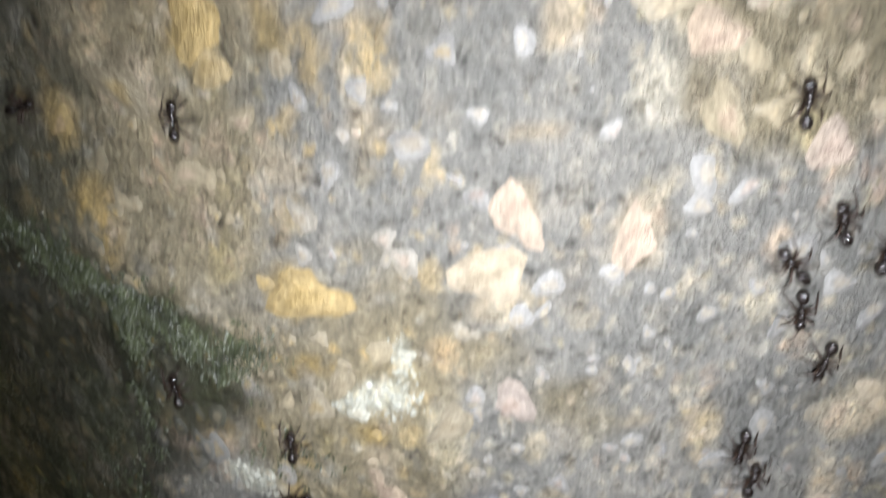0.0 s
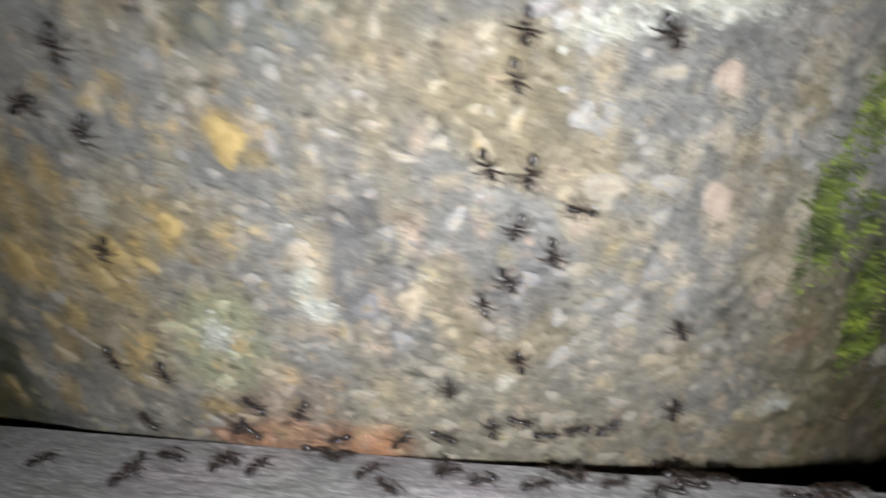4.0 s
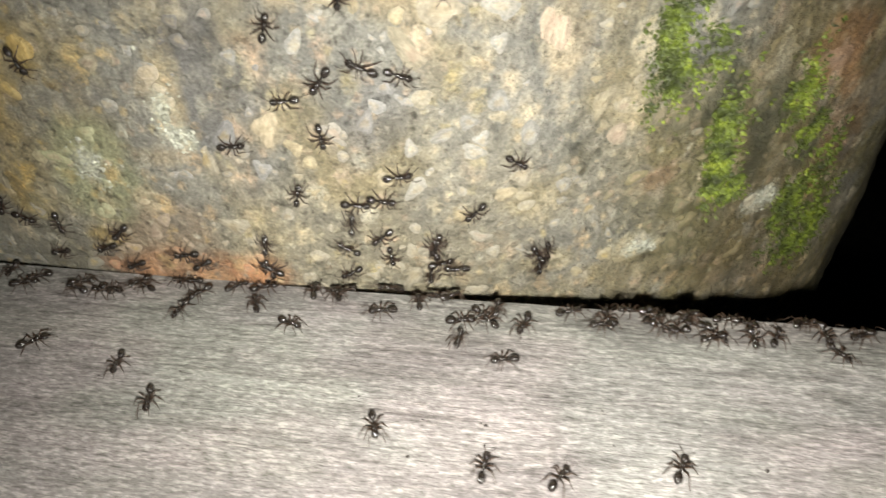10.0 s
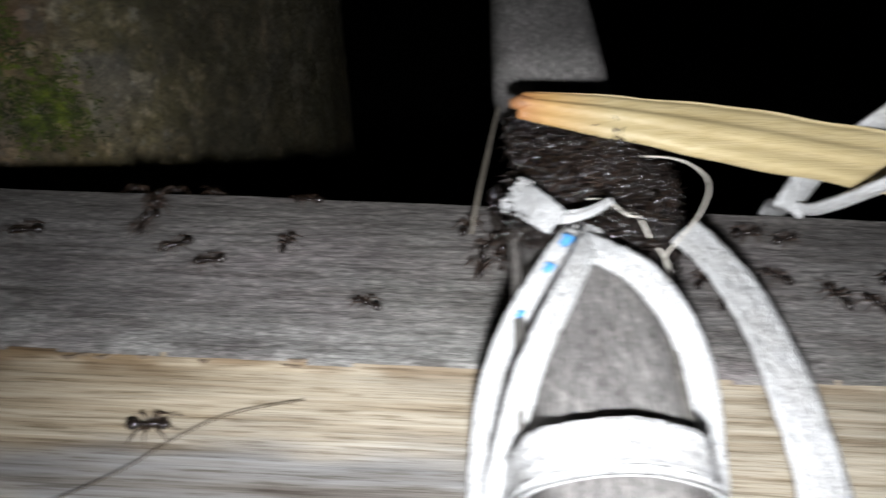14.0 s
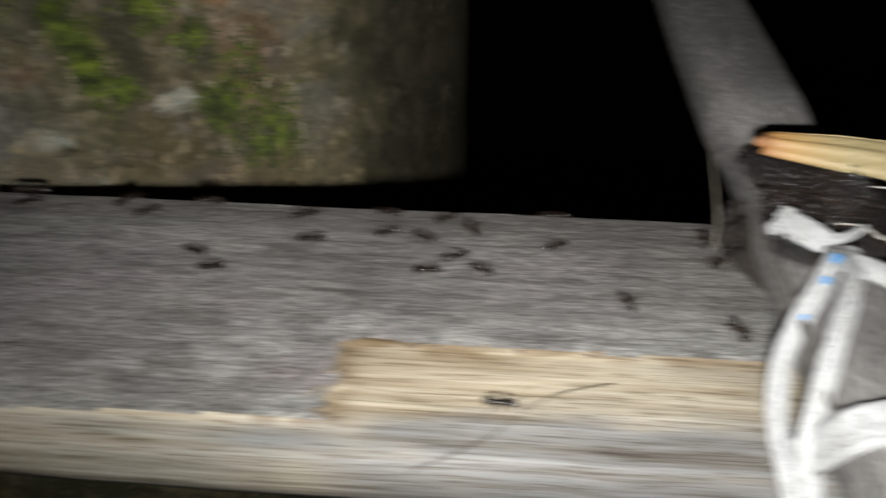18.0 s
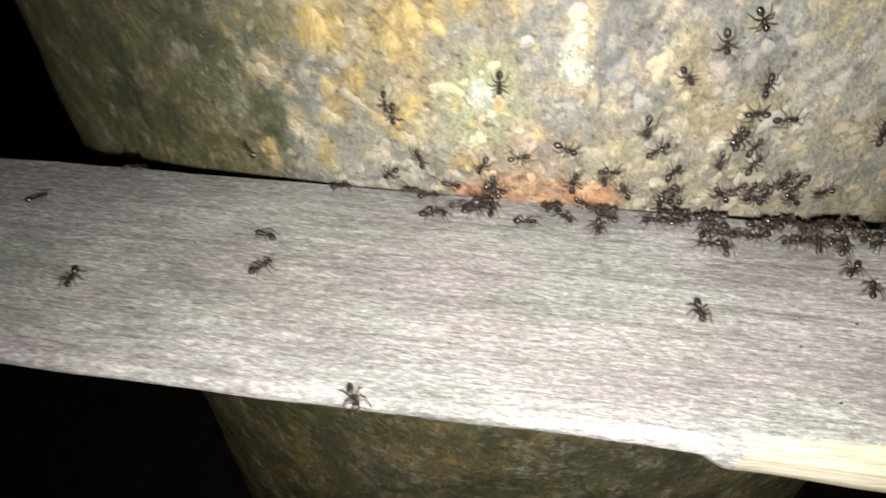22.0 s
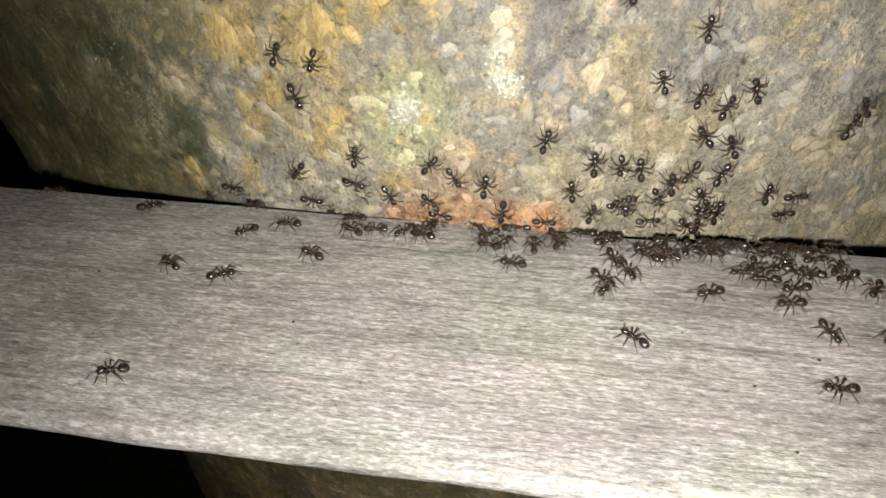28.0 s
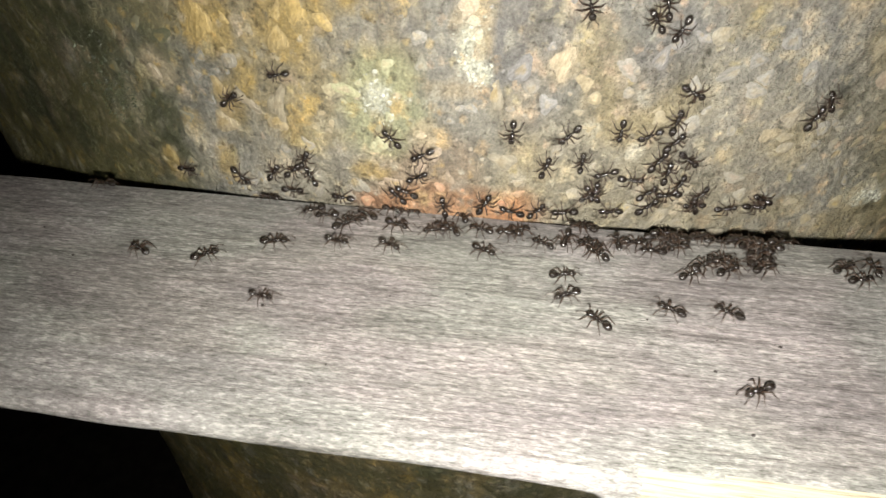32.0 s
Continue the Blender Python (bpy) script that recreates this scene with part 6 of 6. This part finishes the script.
    go("post", (6.1, 95.4, -10.0, 90), (7, 96.4, 2.0, 180), (9, 98.0, 5.2, 112), (10.5, 99.1, 9.3, 95), (11.9, 101.1, -10.0, -90), (21.5, 98.6, 22.0, 39), (23, 96.2, 19.9, 100), (25, 97.2, 16.7, 89), (28, 98.2, 18.5, 120), (30, 98.8, 18.7, 96), (32, 97.3, 14.2, 148))
    go("board", (6.1, 53.9, 8.0, -90), (7, 54.9, -4.2, -47), (9, 52.7, -4.3, 153), (10.5, 56.1, -4.0, 100), (19, 64.6, -7.0, 112), (21.5, 65.3, -5.4, 164), (23, 65.5, -10.3, 16), (25, 62.3, -10.5, 36), (28, 61.2, -11.1, 173), (30, 57.1, -7.3, 117), (32, 60.8, -10.5, 159))
    go("board", (6.4, 93.3, 8.0, -90), (7, 94.3, -0.6, 180), (9, 96.0, -0.6, 0), (10.5, 96.6, -3.3, 149), (11.3, 98.6, 8.0, 90), (21.5, 96.5, -5.4, 41), (23, 92.8, -6.8, 81), (25, 94.0, -3.9, 173), (28, 90.0, -5.0, 140), (30, 93.3, -4.2, 126), (32, 95.5, -2.2, 35))
    go("board", (6.4, 130.3, 8.0, -90), (7, 131.3, -1.0, 5), (9, 130.7, -3.7, 19), (10.5, 129.7, -4.7, 19), (12, 127.2, -4.0, 18), (12.9, 129.2, 8.0, 90), (25, 108.6, -20.3, 9), (28, 113.8, -20.9, 116), (30, 113.7, -19.7, 130), (32, 104.3, -21.2, 158))
    go("board", (7, 53.1, -16.9, 148), (9, 48.7, -22.4, 7), (10.5, 47.8, -21.6, 151), (19, 68.6, -25.5, 21), (21.4, 70.6, 8.0, 90), (25, 69.1, -4.9, 145), (28, 69.4, -4.3, 71), (30, 64.9, -1.1, 140), (30.6, 66.9, 8.0, 90))
    go("board", (7, 59.7, -12.8, 162), (9, 65.0, -12.2, 95), (10.4, 67.0, 8.0, 90), (21.5, 56.6, -1.7, 55), (23, 55.7, -0.6, 180), (25, 54.0, -0.7, 162), (28, 53.1, -1.2, 119), (30, 52.3, -0.6, 180), (32, 50.8, -6.0, 8))
    go("board", (7, 58.6, -27.6, 157), (9, 57.5, -28.3, 176), (10.5, 57.2, -28.4, 166), (19, 61.4, -34.3, 20), (21.4, 63.4, 8.0, 90), (25, 58.8, -5.7, 135), (28, 58.7, -0.6, -85), (30, 55.9, -1.3, 121), (32, 56.4, -1.5, 111))
    go("board", (7, 100.4, -11.6, 172), (8.4, 102.4, 8.0, 90), (10.5, 86.8, -0.7, 174), (19, 89.3, -5.5, 6), (21.5, 89.4, -9.0, 156), (23, 84.5, -10.5, 140), (24.3, 86.5, 8.0, 90), (28, 81.9, -9.9, 114), (30, 82.1, -8.9, 15), (32, 82.5, -9.0, 143))
    go("board", (7, 104.1, -17.0, 46), (9, 112.9, -13.1, 108), (10.5, 113.0, -14.9, 150), (12.1, 115.0, 8.0, 90), (23, 33.2, -0.6, 122), (25, 33.9, -0.6, 180), (28, 44.0, -1.5, 78), (30, 42.8, -2.1, 72), (32, 44.1, -1.0, 8))
    go("board", (7, 140.9, -2.9, 20), (9, 137.5, -13.0, 19), (10.4, 139.5, 8.0, 90), (30, 108.1, -13.6, 8), (32, 105.6, -10.4, 42))
    go("board", (7, 149.4, -6.2, 170), (9, 148.4, -2.1, 19), (10.5, 152.9, -0.6, 180), (12, 153.0, -0.6, 0), (19, 145.0, -3.5, 20), (23, 118.4, -4.7, 132), (25, 116.9, -3.6, 97), (28, 119.5, -5.1, 58), (30, 116.6, -0.8, 180), (32, 116.4, -0.9, 8))
    go("board", (7, 154.1, -2.4, 152), (7.7, 156.1, 8.0, 90), (12, 154.4, -15.2, 16), (13.7, 156.4, 8.0, 90), (30, 66.9, -18.4, 100), (32, 75.3, -15.5, 8))
    go("board", (7, 152.7, -9.7, 170), (9, 153.0, -7.9, 7), (10.1, 155.0, 8.0, 90), (30, 97.2, -10.0, 172), (32, 98.0, -12.2, 33))
    go("board", (7, 160.7, -9.6, 76), (9, 157.8, -7.9, 7), (10.5, 159.6, -2.7, 164), (12, 160.2, -11.5, 3), (13.4, 162.2, 8.0, 90), (32, 95.0, -21.9, 158))
    go("board", (7, 165.9, -4.0, 151), (7.9, 167.9, 8.0, 90), (12, 167.2, -12.2, 151), (12.9, 169.2, 8.0, 90), (32, 76.9, -20.4, 22))
    go("board", (7, 162.0, -0.6, -158), (7.6, 164.0, 8.0, 90), (13, 188.9, -2.3, 19), (19, 182.1, -0.8, 0))
    go("board", (7, 169.4, -9.3, 170), (9, 164.9, -12.9, 23), (10.4, 166.9, 8.0, 90), (13, 170.2, -2.7, 3), (19, 171.3, -4.8, 6), (32, 130.9, -6.0, 93))
    go("board", (7, 173.1, -3.9, 132), (7.9, 175.1, 8.0, 90), (12, 198.6, -6.0, 3), (13, 193.9, -9.5, 19), (19, 204.9, -2.5, 6))
    go("board", (7, 152.3, -15.1, 171), (9, 145.7, -11.1, 38), (10.4, 147.7, 8.0, 90), (30, 101.8, -11.6, 164), (32, 100.8, -9.5, 33))
    go("board", (7, 157.8, -16.3, 171), (8.7, 159.8, 8.0, 90), (13, 160.7, -2.5, 20), (19, 166.4, -1.8, 6), (30, 115.1, -25.6, 25), (31.9, 117.1, 8.0, 90))
    go("board", (7, 164.2, -22.4, 164), (9.2, 166.2, 8.0, 90), (13, 178.9, -10.7, 19), (19, 185.2, -15.7, 31))
    go("board", (7, 121.7, -35.9, 71), (9, 121.9, -35.5, 50), (10.5, 121.4, -34.8, 66), (19, 120.0, -34.7, 33), (21.5, 114.8, -21.9, 29), (23, 116.9, -12.8, 21), (25, 122.0, -14.3, 9), (28, 124.8, -9.5, 56), (30, 121.8, -19.2, 146), (32, 128.0, -9.4, 21))
    go("board", (7, 117.6, -43.5, 7), (10.5, 109.7, -33.2, 29), (13.4, 111.7, 8.0, 90), (23, 79.3, -4.5, 35), (25, 76.3, -5.4, 9), (28, 79.5, -7.1, 110), (30, 78.0, -8.6, 180), (32, 81.5, -6.7, 130))
    go("post", (7.1, 116.4, -10.0, 90), (9, 117.4, 26.6, 17), (10.4, 119.4, -10.0, -90), (25, 120.2, 21.8, 85), (28, 118.5, 20.7, 83), (30, 118.9, 20.4, 82), (32, 118.4, 20.9, 67))
    go("post", (7.1, 89.0, -10.0, 90), (9, 90.0, 18.0, 43), (10.5, 90.1, 19.0, 129), (12.6, 92.1, -10.0, -90), (21.5, 92.2, 16.7, 55), (23, 90.8, 15.3, 88), (25, 92.4, 16.3, 11), (28, 92.3, 13.3, 65), (30, 97.0, 2.8, 103), (32, 95.5, 5.8, -3))
    go("board", (7.1, 91.6, 8.0, -90), (9, 92.6, -28.9, 127), (10.5, 94.2, -28.8, -68), (19, 85.3, -45.6, 20), (21.4, 87.3, 8.0, 90), (28, 101.7, -0.6, 180), (30, 100.4, -1.6, 154), (32, 97.3, -4.4, 8))
    go("board", (7.1, 136.8, 8.0, -90), (9, 137.8, -34.8, 35), (10.5, 139.4, -30.0, 27), (12, 137.4, -38.1, 119), (15.3, 139.4, 8.0, 90), (30, 110.9, -9.7, 137), (32, 111.8, -8.7, 33))
    go("post", (7.3, 13.5, -10.0, 90), (9, 14.5, 13.8, 91), (21.5, 41.3, 9.3, 128), (23, 40.9, 9.9, 129), (25, 41.2, 13.0, 87), (28, 43.7, 13.9, 46), (30, 43.7, 15.4, 45), (32, 41.7, 16.8, 126))
    go("board", (7.7, 14.9, 8.0, -90), (9, 15.9, -9.9, 119), (21.5, -2.6, -18.7, 152), (23, -3.8, -19.2, 162), (25, -3.4, -19.8, 165), (28, -3.4, -19.4, 154), (30, -3.9, -19.4, 159), (32, -3.6, -19.7, 159))
    go("board", (8.1, 23.5, 8.0, -90), (9, 24.5, -4.3, 143), (10.5, 20.9, -3.0, 156), (21.5, 24.7, -0.6, 0), (23, 22.3, -0.6, 180), (25, 20.4, -0.6, 0), (28, 15.4, -5.1, 7), (30, 14.6, -4.8, 24), (32, 15.2, -0.6, 167))
    go("board", (9, 30.0, -20.2, 38), (21.5, 42.1, -11.8, 102), (22.9, 44.1, 8.0, 90), (28, 77.2, -12.8, 144), (30, 79.2, -1.8, 141), (32, 76.7, -4.9, 78))
    go("board", (9, 35.2, -38.8, -37), (21.5, 25.2, -54.8, 94), (23, 24.3, -54.6, 9), (24.9, 26.3, 8.0, 90), (30, 20.7, -0.6, 180), (30.6, 22.7, 8.0, 90))
    go("post", (9.1, 83.8, -10.0, 90), (10.5, 84.8, 25.8, 108), (13.1, 86.8, -10.0, -90), (21.5, 87.7, 23.8, 54), (22.9, 89.7, -10.0, -90), (30, 97.7, 40.0, 111), (32, 91.1, 39.1, 72))
    go("post", (9.1, 67.4, -10.0, 90), (10.5, 68.4, 19.9, 94), (12.6, 70.4, -10.0, -90), (21.5, 64.9, 18.3, 171), (22.9, 66.9, -10.0, -90), (28, 65.0, 19.6, 82), (30, 59.5, 19.6, 20), (32, 64.8, 19.7, 93))
    go("post", (9.1, 98.7, -10.0, 90), (10.5, 99.7, 15.8, 87), (12.3, 101.7, -10.0, -90), (21.5, 103.4, 15.3, 83), (22.9, 105.4, -10.0, -90), (25, 102.7, 2.0, 0), (25.9, 104.7, -10.0, -90), (32, 75.0, 19.4, 42))
    go("post", (9.1, 119.0, -10.0, 90), (10.5, 120.0, 10.7, -10), (11.9, 122.0, -10.0, -90), (25, 119.7, 26.2, 107), (28, 120.0, 24.5, 113), (30, 119.7, 24.8, 116), (32, 119.7, 24.1, 103))
    go("board", (9.1, 104.1, 8.0, -90), (10.5, 105.1, -20.0, 43), (12.5, 107.1, 8.0, 90), (21.5, 103.6, -7.1, 154), (22.6, 105.6, 8.0, 90), (28, 102.4, -1.0, 21), (30, 104.6, -1.1, 33), (30.6, 106.6, 8.0, 90))
    go("board", (9.3, 110.4, 8.0, -90), (10.5, 111.4, -9.4, 161), (11.7, 113.4, 8.0, 90), (23, 113.6, -0.8, 180), (25, 113.4, -0.8, 180), (28, 113.0, -0.6, 0), (30, 113.9, -0.8, 0), (30.6, 115.9, 8.0, 90))
    go("board", (9.8, 29.6, 8.0, -90), (10.5, 30.6, -1.2, 155), (21.5, 39.0, -5.7, 145), (23, 38.2, -4.9, 105), (25, 39.8, -6.5, 9), (28, 42.7, -3.8, 50), (28.8, 44.7, 8.0, 90), (32, 41.2, -0.9, 153))
    go("board", (12, 215.6, -18.3, 26), (12.9, 217.6, 8.0, 90), (32, 36.4, -3.4, 148))
    go("board", (12, 225.6, -23.1, 15), (12.9, 227.6, 8.0, 90), (14.5, 231.9, -2.9, 39))
    go("board", (12, 251.5, -18.2, 157), (13, 251.6, -16.1, 170), (14.5, 252.2, -9.6, 35))
    go("board", (12, 260.2, -4.9, 15), (13, 254.5, -2.5, 3), (14.5, 253.3, -0.6, 180))
    go("board", (12, 266.9, -4.5, 3), (13, 270.0, -0.6, 0), (13.6, 272.0, 8.0, 90))
    go("board", (12, 231.2, -4.2, 3), (13, 229.5, -4.4, 3), (14.5, 229.1, -5.3, 158), (19, 217.3, -1.1, 6))
    go("board", (12.1, 211.2, 8.0, -90), (13, 212.2, -11.3, 18), (19, 205.2, -10.4, 6))
    go("board", (12.1, 186.6, 8.0, -90), (13, 187.6, -20.0, 4), (19, 189.8, -18.9, 6))
    go("board", (12.1, 236.8, 8.0, -90), (13, 237.8, -12.2, 30), (14.5, 234.3, -13.2, 19))
    go("board", (12.1, 244.6, 8.0, -90), (13, 245.6, -15.1, 122), (14.5, 239.6, -16.7, 150))
    go("board", (13, 278.8, -7.6, 3), (14.5, 280.8, -5.9, 80))
    go("board", (13, 286.1, -7.2, 17), (14.5, 282.5, -11.2, 43))
    go("board", (13, 289.9, -14.8, 16), (14.5, 288.7, -12.8, 84))
    go("board", (13, 269.2, -24.9, 141), (14.5, 264.8, -22.9, 105))
    go("board", (13, 240.5, -43.2, 25), (14.5, 242.5, -43.9, 2))
    go("board", (13.1, 227.7, 8.0, -90), (14.5, 228.7, -17.3, 3))
    go("board", (13.1, 281.6, 8.0, -90), (14.5, 282.6, -27.3, 101))
    go("board", (13.3, 227.4, 8.0, -90), (14.5, 228.4, -8.9, 39), (19, 226.3, -8.1, 6))
    go("board", (13.5, 223.0, 8.0, -90), (14.5, 224.0, -6.3, 21), (19, 219.5, -8.1, 6))
    go("board", (13.6, 236.0, 8.0, -90), (14.5, 237.0, -5.1, 110))
    go("board", (14.5, 314.9, -16.3, 45))
    go("board", (14.5, 318.2, -20.8, 15))
    go("board", (14.5, 326.4, -15.2, 152))
    go("board", (14.5, 324.3, -5.6, 17))
    go("board", (14.5, 343.3, -14.9, 9))
    go("board", (14.5, 333.8, -18.9, 120))
    go("board", (14.5, 339.1, -20.3, 134))
    go("board", (14.5, 349.5, -22.0, 23))
    go("board", (14.5, 330.0, -6.6, 16))
    go("board", (21.5, -2.2, -28.9, 44), (23, 1.1, -26.7, 48), (25, 4.0, -25.4, 48), (28, 7.1, -21.2, 31), (30, 9.1, -21.6, 39), (32, 9.1, -19.6, 41))
    go("board", (21.5, -37.0, -33.6, 8), (23, -35.6, -38.9, 104))
    go("board", (21.5, -58.1, -13.8, 35))
    go("board", (21.5, -43.9, -0.6, 0), (23, -38.9, -0.8, 0), (25, -39.0, -0.8, 0), (28, -40.7, -0.6, 0), (28.6, -38.7, 8.0, 90))
    go("board", (22.3, -3.2, 8.0, -90), (23, -2.2, -1.8, 160), (25, -8.3, -3.3, 26), (25.8, -6.3, 8.0, 90), (30, 16.4, -8.2, 24), (31.2, 18.4, 8.0, 90))
    go("board", (22.4, -27.3, 8.0, -90), (23, -26.3, -0.8, 0), (25, -20.5, -0.8, 0), (28, -16.4, -3.4, 24), (30, -19.7, -2.4, 7), (32, -22.4, -0.8, 0))
    go("board", (23.1, 10.7, 8.0, -90), (25, 11.7, -43.0, 151), (28, -0.7, -44.7, 21), (30, -1.4, -44.0, 167), (31.9, 0.6, 8.0, 90))
    go("post", (23.5, 14.1, -10.0, 90), (25, 15.1, 11.3, 20), (28, 16.4, 9.0, 57), (30, 8.0, 11.8, 47), (32, 9.6, 21.2, 45))
    go("post", (24, 8.8, -10.0, 90), (25, 9.8, 3.6, 13), (26, 11.8, -10.0, -90))
    go("post", (24.1, -1.9, -10.0, 90), (25, -0.9, 2.0, 0), (28, -0.1, 2.0, 0), (30, 2.8, 4.6, 123), (32, 7.8, 3.7, 139))
    go("post", (24.1, 13.0, -10.0, 90), (25, 14.0, 2.0, 180), (28, 18.0, 2.0, 0), (30, 13.1, 2.0, 180), (32, 15.5, 5.2, 56))
    go("post", (25.1, 15.6, -10.0, 90), (28, 16.6, 33.7, 65), (29.9, 18.6, -10.0, -90), (32, 19.1, 2.0, 0))
    go("board", (30.1, 21.6, 8.0, -90), (32, 22.6, -28.3, 164))
    go("board", (30.6, 30.8, 8.0, -90), (32, 31.8, -11.8, 167))
    go("board", (30.6, 41.9, 8.0, -90), (32, 42.9, -11.4, 160))

    # the throng along the seam; after 20 s most of it has moved to the post's foot
    for k in range(36):
        x, w = rng.uniform(20, 185), -rng.uniform(0.8, 7.0) ** 1.0
        later = rng.gauss(92, 17) if rng.random() < 0.7 else rng.uniform(0, 70)
        post_foot = rng.random() < 0.3 and x < 120
        stops = []
        for t in (0, 2.5, 5, 7.5, 10, 12.5, 20, 22.5, 25, 27.5, 30, 32):
            at = x if t < 13 else later
            h = rng.choice((0, 180)) + rng.gauss(0, 30)
            if post_foot:
                stops.append((t, at + rng.gauss(0, 2.5), 2.0 + abs(rng.gauss(0, 2.5)), 90 + rng.gauss(0, 60)))
            else:
                stops.append((t, at + rng.gauss(0, 3.0), min(-0.8, w + rng.gauss(0, 1.0)), h))
        go("post" if post_foot else "board", *stops)

    # ants over the heap
    def on_heap(x, y, heading):
        z = max(float(heap_height(x, y)), float(board_top(x, y)), 0.0146 + 0.02 * y if abs(x - 0.2947) < 0.0085 else 0.0)
        d = 0.0008
        n = Vector((float(heap_height(x - d, y) - heap_height(x + d, y)), float(heap_height(x, y - d) - heap_height(x, y + d)), 2 * d)).normalized()
        return Matrix.Translation((x, y, z + 0.0002)) @ Vector((0, 0, 1)).rotation_difference(n).to_matrix().to_4x4() @ Matrix.Rotation(heading, 4, "Z")

    for _ in range(84):
        x, y = rng.gauss(0.2965, 0.0095), rng.gauss(-0.011, 0.0065)
        if heap_height(x, y) < 0.001 or y > 0.001:
            x, y = rng.uniform(0.290, 0.305), rng.uniform(-0.016, -0.005)
        rows = resting(rng, on_heap, x, y, rng.uniform(0, 6.28), rng.uniform(0.0004, 0.0012))
        next_ant(rows[0][1], rows, rng)


build_swarm()


def stride(ant, seed):
    """The legs of a walking ant swing in two threes."""
    legs = [o for o in ant.children if o.name.startswith("leg")]
    for k, leg in enumerate(legs):
        rows = []
        for i in range(161):
            swing = 9.0 * math.sin(2 * math.pi * (0.2 * i / 0.8 + 0.5 * (k % 2) + 0.31 * seed))
            rows.append((0.2 * i, pose(0, 0, 0, 0, 0, swing)))
        walk(leg, rows)


def motions():
    for k, (ant, rows) in enumerate(ANT_TRACKS):
        walk(ant, rows)
        if k in STRIDERS:
            stride(ant, k)
    walk(torch, [(t, m @ Matrix.Translation(TORCH_AT) @ pose(0, 0, 0, 0, -TORCH_LEAN, 0)) for t, m in WALK])


motions()
